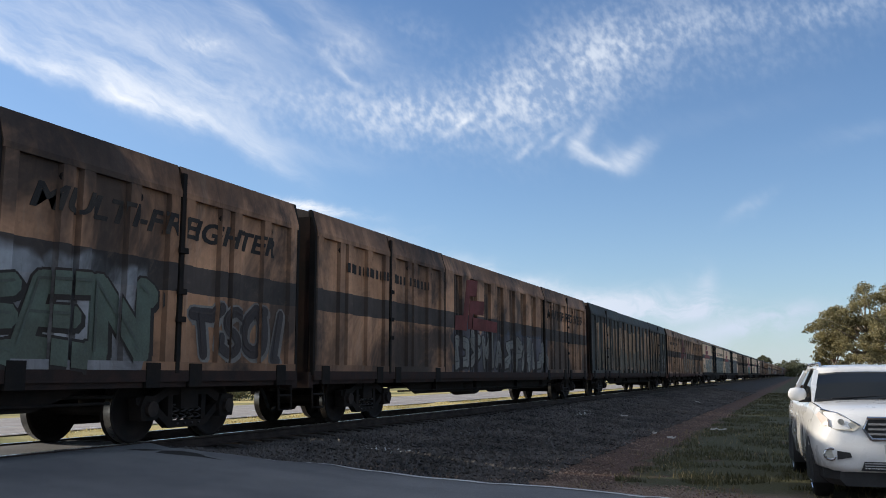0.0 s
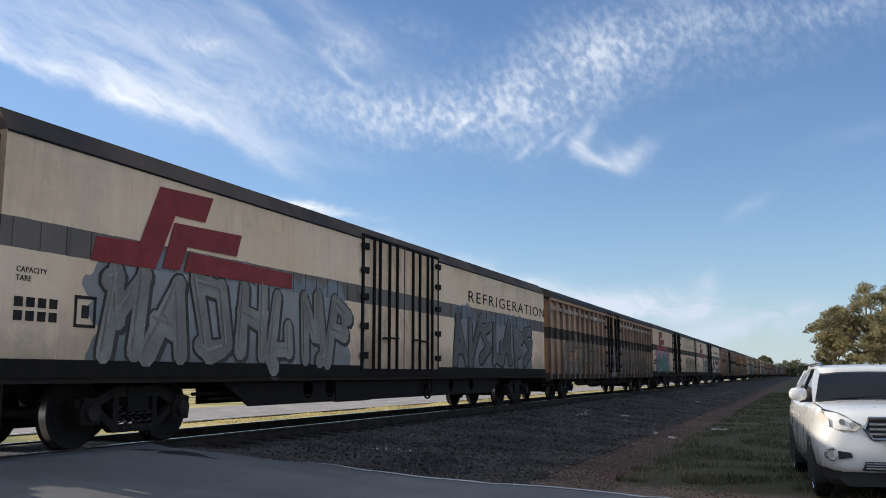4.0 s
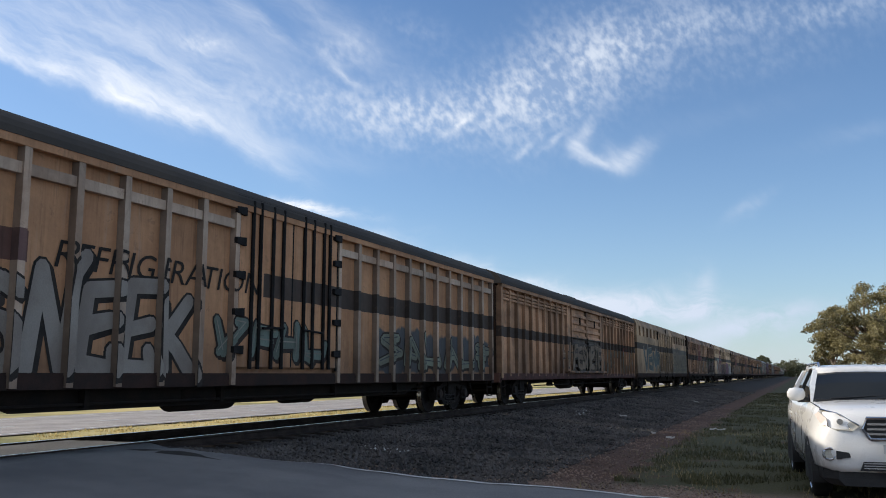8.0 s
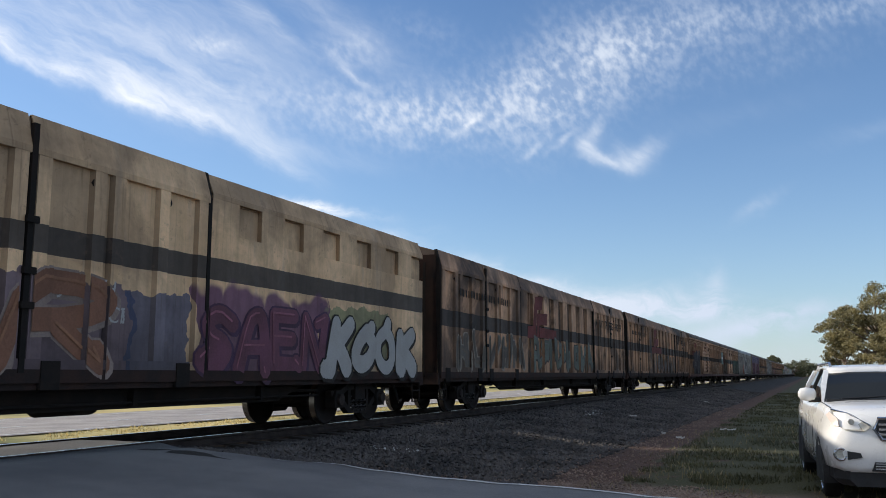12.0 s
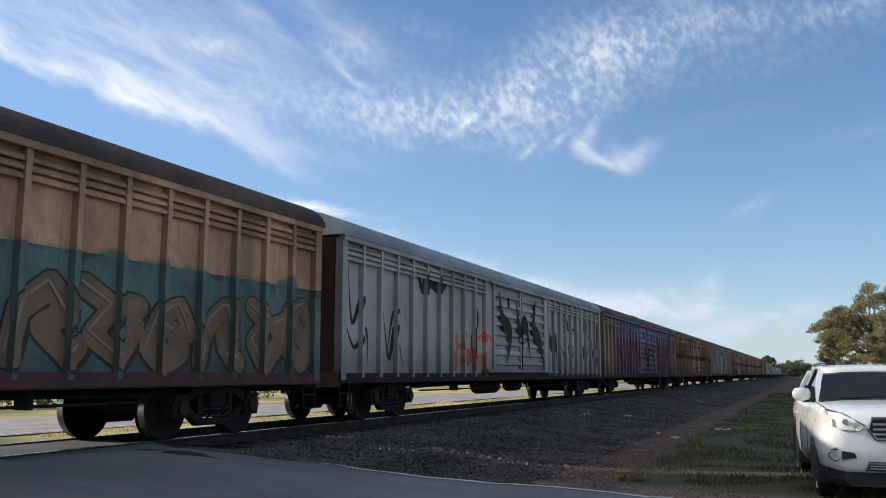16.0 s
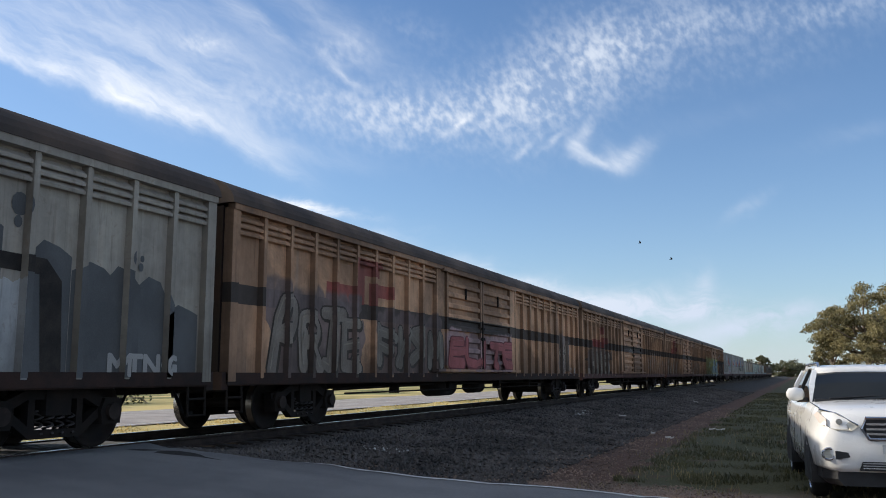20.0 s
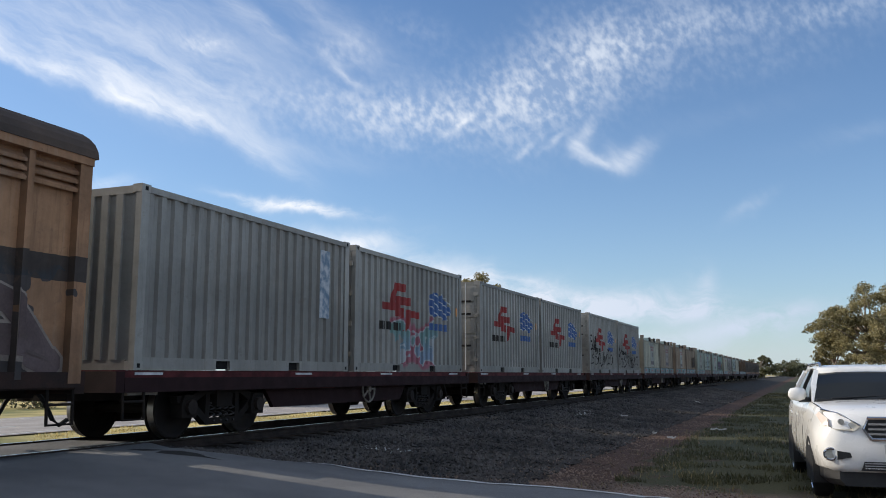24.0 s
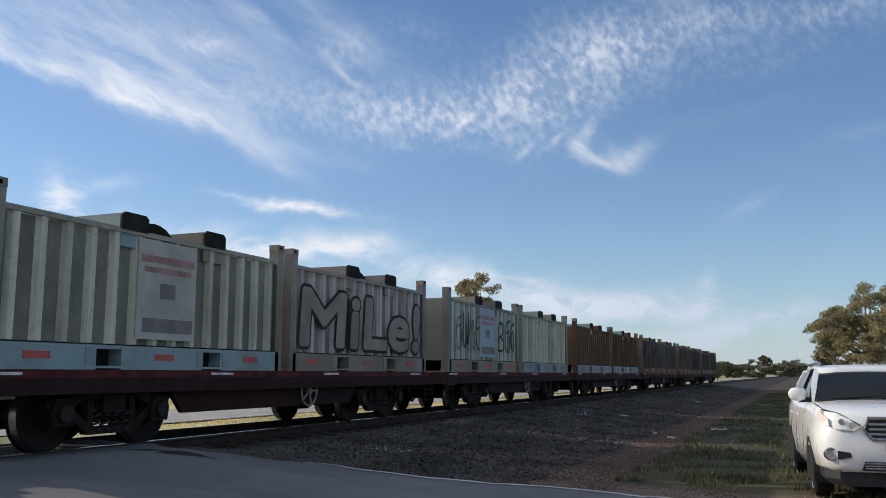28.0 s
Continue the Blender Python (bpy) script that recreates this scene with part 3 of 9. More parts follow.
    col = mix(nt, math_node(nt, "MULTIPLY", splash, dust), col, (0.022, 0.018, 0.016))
    wash = ramp(nt, math_node(nt, "ADD", z, math_node(nt, "MULTIPLY", noise_node(nt, combine(nt, math_node(nt, "MULTIPLY", y, 0.8), math_node(nt, "MULTIPLY", z, 0.25), seed + 5.0), 1.0, 6, 0.7), 3.2)), 4.75, 5.55)
    col = mix(nt, math_node(nt, "MULTIPLY", wash, soot * 0.7), col, (0.022, 0.016, 0.013))
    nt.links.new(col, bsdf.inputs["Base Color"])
    bsdf.inputs["Specular IOR Level"].default_value = 0.25
    nt.links.new(math_node(nt, "MULTIPLY_ADD", blotch, 0.3, 0.55), bsdf.inputs["Roughness"])
    bp = nt.nodes.new("ShaderNodeBump")
    bp.inputs["Strength"].default_value, bp.inputs["Distance"].default_value = 0.25, 0.01
    nt.links.new(math_node(nt, "ADD", fine, math_node(nt, "MULTIPLY", blotch, 2.0)), bp.inputs["Height"])
    nt.links.new(bp.outputs[0], bsdf.inputs["Normal"])
    return m


CACHE = {}


def shared(key, maker):
    if key not in CACHE:
        CACHE[key] = maker()
    return CACHE[key]


# end walls: grime, and the shade between wagons painted into the near-black colour
END_DARK = material("shaded_grimy_end", (0.012, 0.009, 0.008), 0.9, second=(0.035, 0.019, 0.014), scale=1.0, gloss=0.12)
TRAIN = []      # (thing, its place along the track at 25 s)


def wagon_root(name, label, start, length, group):
    root = tagged(new(name), label, "freight wagon", group)
    TRAIN.append((root, start + length / 2))
    return root


def bogie_meshes():
    sframe = Geo().prism([(-1.1, 0.54), (-0.72, 0.53), (-0.45, 0.66), (0.45, 0.66), (0.72, 0.53), (1.1, 0.54), (1.12, 0.64), (0.75, 0.66), (0.42, 0.80), (-0.42, 0.80), (-0.75, 0.66), (-1.12, 0.64)], -0.07, 0.07, "x")
    sframe.prism([(-0.78, 0.46), (-0.40, 0.19), (0.40, 0.19), (0.78, 0.46), (0.70, 0.54), (0.36, 0.29), (-0.36, 0.29), (-0.70, 0.54)], -0.065, 0.065, "x")
    for c in (-0.38, 0.38):
        sframe.prism([(c - 0.05, 0.25), (c + 0.05, 0.25), (c + 0.05, 0.70), (c - 0.05, 0.70)], -0.06, 0.06, "x")
    bolster = Geo().prism([(-1.1, 0.46), (-0.5, 0.42), (0.5, 0.42), (1.1, 0.46), (1.1, 0.78), (0.3, 0.94), (-0.3, 0.94), (-1.1, 0.78)], -0.2, 0.2)
    box = Geo().prism([(-0.16, 0.32), (0.16, 0.32), (0.19, 0.5), (0.12, 0.66), (-0.12, 0.66), (-0.19, 0.5)], -0.1, 0.12, "x")
    cap = Geo().tube(0, 0, 0.48, 0.11, 0.0, 0.07, "x", 12)
    wheel = rim_wheel()
    axle = Geo().tube(0, 0, 0, 0.08, -0.95, 0.95, "x", 12)
    tread, n = Geo(), 32
    for d in (0.0, 0.115):
        tread.v += [(d, 0.4605 * math.cos(2 * math.pi * i / n), 0.4605 * math.sin(2 * math.pi * i / n)) for i in range(n)]
    tread.f += [(i, (i + 1) % n, n + (i + 1) % n, n + i) for i in range(n)]
    coil = Geo().sweep([(0.06 * math.cos(a * 0.7), 0.06 * math.sin(a * 0.7), 0.24 + 0.011 * a) for a in range(27)], 0.016, 5)
    brake = Geo().box(-0.85, 0.85, -0.06, 0.06, 0.3, 0.42)
    return {nm: g.mesh(nm, sm) for nm, g, sm in (("side_frame", sframe, False), ("bolster", bolster, False), ("axle_box", box, False), ("bearing_cap", cap, False), ("wheel", wheel, True), ("axle", axle, True), ("tread", tread, True), ("spring", coil, True), ("brake_beam", brake, False))}


def rim_wheel():
    """A solid dished railway wheel: flange, tread, thin web and hub in one turned profile; the flange towards -x."""
    prof = [(-0.045, 0.0), (-0.045, 0.13), (0.02, 0.15), (0.045, 0.36), (0.0, 0.39), (-0.035, 0.40), (-0.035, 0.487), (0.0, 0.46), (0.12, 0.455), (0.12, 0.40), (0.075, 0.385), (0.075, 0.15), (0.11, 0.13), (0.11, 0.0)]
    g, n, k = Geo(), 32, len(prof)
    for i in range(n):
        a = 2 * math.pi * i / n
        g.v += [(x, r * math.cos(a), r * math.sin(a)) for x, r in prof]
    for i in range(n):
        j = (i + 1) % n
        g.f += [(i * k + q, i * k + q + 1, j * k + q + 1, j * k + q) for q in range(k - 1)]
    return g


def bogie(root, y):
    M = shared("bogie", bogie_meshes)
    b = part("bogie", M["bolster"], STEEL_DARK, root, "grimy two-axle freight bogie", at=(0, y, 0))
    for s in (-1, 1):
        part("side_frame", M["side_frame"], STEEL_DARK, b, at=(s * 1.0, 0, 0))
        for d in (-0.88, 0.88):
            part("wheel", M["wheel"], WHEEL, b, at=(s * 0.71, d, 0.46), turn=0.0 if s > 0 else math.pi)
            part("tread", M["tread"], TREAD, b, "bright worn tread", at=(s * 0.71 if s > 0 else -0.825, d, 0.46))
            if s > 0:
                part("axle_box", M["axle_box"], STEEL_DARK, b, at=(1.0, d, 0))
                part("bearing_cap", M["bearing_cap"], STEEL_RAIL, b, at=(1.11, d, 0))
        if s > 0:
            for k in (-0.25, -0.08, 0.08, 0.25):
                part("spring", M["spring"], SPRING, b, "coil spring", at=(1.02, k, 0))
    for d in (-0.88, 0.88):
        part("axle", M["axle"], WHEEL, b, at=(0, d, 0.46))
        part("brake_beam", M["brake_beam"], STEEL_DARK, b, at=(0, d * 0.42, 0))


def underframe(root, hl, sill, bogie_at, floor=0.98, rigging=True, depth=0.2):
    """Sills, draft gear, brake gear, hoses and steps below a wagon of half length hl."""
    under = part("underframe", Geo().box(-0.45, 0.45, -hl, hl, floor - 0.32, floor), STEEL_DARK, root, "grimy steel centre sill")
    for s in (-1, 1):
        part("side_beam", Geo().box(s * 1.22 - 0.06, s * 1.22 + 0.06, -hl + 0.16, hl - 0.16, floor - depth, floor), sill, under)
    for i in range(9):
        y = -hl + 0.3 + (2 * hl - 0.6) * i / 8
        part("cross_bearer", shared(("bearer", floor), lambda: Geo().box(-1.16, 1.16, -0.06, 0.06, floor - 0.18, floor - 0.004).mesh("cross_bearer")), STEEL_DARK, under, at=(0, y, 0))
    for s in (-1, 1):
        c = shared("coupler", lambda: Geo().box(-0.12, 0.12, -0.1, 0.55, -0.12, 0.12).prism([(-0.2, 0.5), (0.18, 0.5), (0.2, 0.78), (0.05, 0.84), (-0.05, 0.7), (-0.2, 0.72)], -0.16, 0.16, "z").mesh("coupler"))
        part("coupler", c, STEEL_DARK, root, at=(0, s * hl, 0.88), turn=0.0 if s > 0 else math.pi)
        part("headstock", shared("headstock", lambda: Geo().box(-1.28, 1.28, -0.08, 0.08, 0.72, 1.0).mesh("headstock")), sill, root, at=(0, s * (hl - 0.07), 0))
        hose = shared("hose", lambda: Geo().sweep([(0.5, 0.0, 0.75), (0.52, 0.12, 0.6), (0.52, 0.26, 0.38), (0.5, 0.4, 0.3), (0.48, 0.55, 0.36)], 0.03).mesh("brake_hose"))
        part("brake_hose", hose, RUBBER, root, at=(0, s * hl, 0), turn=0.0 if s > 0 else math.pi)
        step = shared("step", lambda: Geo().sweep([(1.25, -0.2, 0.85), (1.27, -0.2, 0.36), (1.27, 0.2, 0.36), (1.25, 0.2, 0.85)], 0.022).sweep([(1.27, -0.2, 0.6), (1.27, 0.2, 0.6)], 0.018).mesh("foot_step"))
        part("foot_step", step, STEEL_DARK, root, at=(0, s * (hl - 0.35), 0))
        bogie(root, s * bogie_at)
    if rigging:
        cyl = shared("brake_cylinder", lambda: Geo().tube(0.55, 0, 0.62, 0.2, -0.45, 0.45, "y", 18).tube(0.55, 0, 0.62, 0.08, 0.45, 0.75, "y", 10).box(0.4, 0.7, -0.1, 0.1, 0.7, 0.95).mesh("brake_cylinder", True))
        part("brake_cylinder", cyl, STEEL_DARK, root, at=(0, 1.4, 0))
        tank = shared("air_tank", lambda: Geo().tube(0.75, 0, 0.64, 0.24, -0.7, 0.7, "y", 20).box(0.6, 0.9, -0.5, -0.42, 0.64, 0.95).box(0.6, 0.9, 0.42, 0.5, 0.64, 0.95).mesh("air_reservoir", True))
        part("air_reservoir", tank, STEEL_DARK, root, at=(0, -1.8, 0))
        part("brake_rod", Geo().sweep([(0.9, -bogie_at + 1.4, 0.66), (0.9, -2.7, 0.72), (0.9, 2.6, 0.72), (0.9, bogie_at - 1.4, 0.66)], 0.028), STEEL_DARK, root)
        part("brake_pipe", Geo().sweep([(1.05, -bogie_at + 1.6, 0.58), (1.05, bogie_at - 1.6, 0.58)], 0.02), STEEL_DARK, root)
        for k in (-0.55, -0.2, 0.25, 0.6):
            part("pipe_hanger", shared("hanger", lambda: Geo().box(0.86, 1.08, -0.04, 0.04, 0.54, 0.85).mesh("pipe_hanger")), STEEL_DARK, root, at=(0, k * bogie_at, 0))


def arc_roof(eave_x, eave_z, crown, inset=0.0, n=8):
    pts = []
    for i in range(n + 1):
        a = math.pi / 2 * i / n
        pts.append(((eave_x - inset) * math.cos(a) ** 0.75, eave_z + (crown - eave_z) * math.sin(a)))
    left = [(-x, z) for x, z in reversed(pts[:-1])]
    return pts + left


def s_logo(wide=1.18, tall=0.82):
    """The operator's mark as two plain stepped shapes."""
    out = Geo()
    a = [(0.18, -0.41), (1.19, -0.40), (1.51, 0.61), (2.09, 0.62), (2.24, 1.11), (1.22, 1.05), (0.92, 0.02), (0.24, -0.02)]
    b = [(1.32, -0.35), (1.63, -0.35), (1.76, 0.10), (2.79, 0.11), (2.89, 0.54), (1.50, 0.48)]
    c = [(1.72, -0.35), (4.19, -0.35), (4.19, -0.02), (1.80, 0.01)]
    for poly in (a, b, c):
        out.prism([(p * wide, q * tall) for p, q in poly], 0.0, 0.006, "x")
    return out


def decal(name, shape, mat, root, x, y, z, label=""):
    me = shape.mesh(name) if isinstance(shape, Geo) else shape
    return tagged(part(name, me, mat, root, label, at=(x, y, z)), kind="stuff" if name == "small_lettering" else "")


def bars(rows, unit):
    """Unreadable small lettering: rows of (y, z, length) as plain bars."""
    g = Geo()
    for y, z, n in rows:
        g.box(0, 0.005, y, y + n, z, z + unit)
    return g


def belly(root, hl, holes=False):
    """The deep side girder between the bogies, pierced by round holes on the refrigerated vans."""
    a, b = -hl + 4.3, hl - 4.3
    if not holes:
        g = Geo().prism([(a + 1.1, 0.50), (b - 1.1, 0.50), (b, 0.86), (a, 0.86)], 0.92, 0.97, "x")
        part("side_girder", g, STEEL_DARK, root, "grimy deep side girder")
        return
    spots = [y for y in (-4.2, -3.4, -2.6, 2.9, 4.4)]
    r, n = 0.19, 12
    edges = [a + 0.9] + [(p + q) / 2 for p, q in zip(spots, spots[1:])] + [b - 0.9]
    for tri in ([(a, 0.92), (a + 0.9, 0.44), (a + 0.9, 0.92)], [(b, 0.92), (b - 0.9, 0.92), (b - 0.9, 0.44)]):
        part("girder_gusset", Geo().prism(tri, 1.08, 1.13, "x"), STEEL_DARK, root)
    for c, p, q in zip(spots, edges, edges[1:]):
        ring = [(c + r * math.cos(2 * math.pi * i / n), 0.70 + r * math.sin(2 * math.pi * i / n)) for i in range(n + 1)]
        lower = [(c + r, 0.70)] + [ring[i] for i in range(n - 1, n // 2, -1)] + [(c - r, 0.70)]
        upper = ring[:n // 2 + 1]
        part("girder_plate", Geo().prism([(p, 0.44), (q, 0.44), (q, 0.70)] + lower + [(p, 0.70)], 1.08, 1.13, "x"), STEEL_DARK, root)
        part("girder_plate", Geo().prism([(q, 0.70), (q, 0.92), (p, 0.92), (p, 0.70)] + upper[::-1], 1.08, 1.13, "x"), STEEL_DARK, root)
    part("girder_web", Geo().box(-0.05, 0.0, a + 1.0, 2.3, 0.46, 0.9), STEEL_DARK, root)


STROKES = [[((.15, 0), (.25, 1)), ((.25, .95), (.9, .8)), ((.2, .5), (.75, .45))],
           [((.15, 0), (.2, 1)), ((.8, 0), (.75, 1)), ((.2, .55), (.8, .45))],
           [((.2, 1), (.15, 0)), ((.15, .08), (.85, .1)), ((.8, .1), (.88, .5))],
           [((.1, 0), (.45, 1)), ((.45, 1), (.9, 0)), ((.3, .35), (.7, .35))],
           [((.15, .05), (.15, .95)), ((.15, .95), (.8, .9)), ((.8, .9), (.75, .1)), ((.75, .08), (.2, .05))],
           [((.1, 1), (.4, 0)), ((.4, 0), (.9, 1))],
           [((.85, .95), (.2, .85)), ((.2, .85), (.8, .4)), ((.8, .4), (.12, .08))],
           [((.12, 0), (.18, 1)), ((.18, .95), (.52, .4)), ((.52, .4), (.85, 1)), ((.85, 1), (.88, 0))]]


def lay_on(g, spans, lift=0.0):
    """Cuts a flat shape at the steps of a side and lays each piece on its own face."""
    src = g if isinstance(g, bpy.types.Mesh) else g.mesh("flat")
    out = Geo()
    lo, hi = min(v.co.y for v in src.vertices), max(v.co.y for v in src.vertices)
    polys = []
    for p in src.polygons:
        ys = [src.vertices[i].co.y for i in p.vertices]
        polys.append((min(ys), max(ys), tuple(p.vertices)))
    for a, b, x, *end in spans:
        if b <= lo or a >= hi:
            continue
        slope = (end[0] - x) / (b - a) if end else 0.0
        keep = [p for p in polys if p[0] < b and p[1] > a]
        if not keep:
            continue
        bm, made = bmesh.new(), {}
        for _, _, ids in keep:
            for i in ids:
                if i not in made:
                    made[i] = bm.verts.new(src.vertices[i].co)
            bm.faces.new([made[i] for i in ids])
        for co, inner in ((a, True), (b, False)):
            bmesh.ops.bisect_plane(bm, geom=bm.verts[:] + bm.edges[:] + bm.faces[:], plane_co=(0, co, 0), plane_no=(0, 1, 0), clear_inner=inner, clear_outer=not inner)
        base = len(out.v)
        bm.verts.index_update()
        out.v += [(v.co.x + x + slope * (v.co.y - a) + lift, v.co.y, v.co.z) for v in bm.verts]
        out.f += [tuple(base + v.index for v in f.verts) for f in bm.faces]
        bm.free()
    return out


def stroke(g, p, q, half, x, taper=1.0):
    """One flat brush stroke from p to q in the y-z plane, a little wider at its ends."""
    d = Vector((q[0] - p[0], q[1] - p[1]))
    if d.length < 1e-6:
        return
    d.normalize()
    n = Vector((-d.y, d.x))
    mid = ((p[0] + q[0]) / 2, (p[1] + q[1]) / 2)
    ends = [(p, -half * 0.6, half * 1.12), (mid, 0.0, half * 0.9), (q, half * 0.6, half * 1.12 * taper)]
    base = len(g.v)
    for side in (1, -1):
        for c, along, w in ends:
            g.v.append((x, c[0] + d.x * along + n.x * w * side, c[1] + d.y * along + n.y * w * side))
    g.f += [(base, base + 3, base + 4, base + 1), (base + 1, base + 4, base + 5, base + 2)]


GLYPHS = {
    "A": [[(0, 0), (.3, .85), (.6, 1), (.8, .8), (1, 0)], [(.2, .38), (.85, .38)]],
    "B": [[(.1, 0), (.08, 1), (.7, 1), (.9, .75), (.6, .55), (.15, .5)], [(.6, .52), (1, .35), (.8, 0), (.1, 0)]],
    "C": [[(.95, .8), (.6, 1), (.1, .8), (.05, .25), (.5, 0), (.95, .15)]],
    "D": [[(.1, 0), (.1, 1), (.7, .95), (1, .5), (.7, .05), (.1, 0)]],
    "E": [[(.95, 1), (.1, .95), (.08, .05), (1, 0)], [(.1, .5), (.8, .55)]],
    "F": [[(1, .98), (.12, .95), (.1, 0)], [(.12, .5), (.8, .52)]],
    "G": [[(.95, .85), (.5, 1), (.08, .75), (.08, .2), (.5, 0), (.95, .1), (.95, .45), (.6, .45)]],
    "H": [[(.08, 1), (.12, 0)], [(.9, 1), (.92, 0)], [(.1, .5), (.9, .5)]],
    "I": [[(.5, 1), (.5, 0)]],
    "J": [[(.8, 1), (.8, .2), (.5, 0), (.1, .2)]],
    "K": [[(.1, 1), (.12, 0)], [(.9, 1), (.2, .5), (.55, .4), (1, 0)]],
    "L": [[(.12, 1), (.1, .05), (.95, .03)]],
    "M": [[(.02, 0), (.1, 1), (.5, .35), (.9, 1), (1, 0)]],
    "N": [[(.05, 0), (.1, 1), (.85, .05), (.95, 1)]],
    "O": [[(.5, 1), (.08, .75), (.08, .25), (.5, 0), (.92, .25), (.92, .75), (.5, 1)]],
    "P": [[(.1, 0), (.1, .95), (.7, 1), (.95, .75), (.7, .5), (.15, .48)]],
    "R": [[(.1, 0), (.08, .97), (.7, 1), (.92, .75), (.65, .52), (.15, .48)], [(.5, .5), (1, 0)]],
    "S": [[(.92, .85), (.5, 1), (.1, .8), (.3, .55), (.75, .45), (.92, .2), (.5, 0), (.05, .15)]],
    "T": [[(0, .97), (1, .97)], [(.5, .95), (.5, 0)]],
    "U": [[(.08, 1), (.1, .25), (.5, 0), (.9, .25), (.92, 1)]],
    "V": [[(.02, 1), (.45, 0), (.6, 0), (.98, 1)]],
    "X": [[(.05, 1), (.95, 0)], [(.95, 1), (.05, 0)]],
    "Y": [[(.02, 1), (.5, .5), (.5, 0)], [(.98, 1), (.5, .5)]],
    "Z": [[(.05, .97), (.95, .97), (.08, .03), (.98, .03)]],
    "1": [[(.2, .8), (.55, 1), (.55, 0)]],
    "9": [[(.9, .7), (.5, .45), (.1, .65), (.4, 1), (.9, .8), (.85, 0)]],
    "@": [[(.9, .5), (.7, .95), (.2, .85), (.05, .3), (.5, .02), (.85, .25), (.55, .55)]],
    "&": [[(0, 0), (.25, .6), (.8, 1), (1, .6), (.6, .4), (.95, 0)]],
    "%": [[(.1, 1), (.5, .75), (.15, .35), (.7, 0), (1, .5), (.75, .7)]],
    "!": [[(.5, 1), (.5, .35)], [(.5, .05), (.52, .05)]],
}
# words that can be made out, by the tag's own number; the others are only letter-like
WORDS = {1.3: "HEEN", 4.2: "TSOI", 9.1: "REUTER", 1.9: "ANKER", 2.9: "ORHER", 4.7: "SNOK", 6.2: "THRPCP", 2.2: "VATOR", 7.9: "S", 3.1: "VATEUR", 4.4: "FESMETF",
         2.5: "VENR", 6.1: "RREJYBBEO", 9.3: "IKYRO", 1.1: "SAEN", 7.1: "AUSEKTR", 5.2: "SOO", 5.8: "KOOR", 6.7: "PRTE", 8.9: "@&%@&%@", 3.6: "H", 4.1: "O", 4.15: "B", 4.25: "K", 3.37: "R", 7.6: "91", 5.6: "LHANES", 3.4: "ELITE", 8.7: "SMA"}


def rounded(points):
    """Cuts the corners of a line once, keeping its ends."""
    if len(points) < 3:
        return points
    out = [points[0]]
    for p, q in zip(points, points[1:]):
        out += [(0.75 * p[0] + 0.25 * q[0], 0.75 * p[1] + 0.25 * q[1]), (0.25 * p[0] + 0.75 * q[0], 0.25 * p[1] + 0.75 * q[1])]
    return out[:1] + out[2:-1] + [points[-1]]


def sausage(g, points, half, x, thin=1.0):
    """A round-ended band of paint along the points; thin: its width at the foot against the head."""
    lo, hi = min(p[1] for p in points), max(p[1] for p in points)
    wide = [half * (thin + (1 - thin) * ((p[1] - lo) / (hi - lo + 1e-6))) for p in points]
    for i, p in enumerate(points):
        n = len(g.v)
        step = x + 0.00004 * (n % 120)
        g.v += [(step, p[0] + wide[i] * math.cos(math.pi * (k + 0.5) / 4), p[1] + wide[i] * math.sin(math.pi * (k + 0.5) / 4)) for k in range(8)]
        g.f.append(tuple(range(n, n + 8)))
        if i == 0:
            continue
        o = points[i - 1]
        d = math.hypot(p[0] - o[0], p[1] - o[1])
        if d < 1e-5:
            continue
        ny, nz = -(p[1] - o[1]) / d, (p[0] - o[0]) / d
        n = len(g.v)
        g.v += [(step + 0.00002, o[0] - ny * wide[i - 1], o[1] - nz * wide[i - 1]), (step + 0.00002, p[0] - ny * wide[i], p[1] - nz * wide[i]),
                (step + 0.00002, p[0] + ny * wide[i], p[1] + nz * wide[i]), (step + 0.00002, o[0] + ny * wide[i - 1], o[1] + nz * wide[i - 1])]
        g.f.append((n, n + 1, n + 2, n + 3))


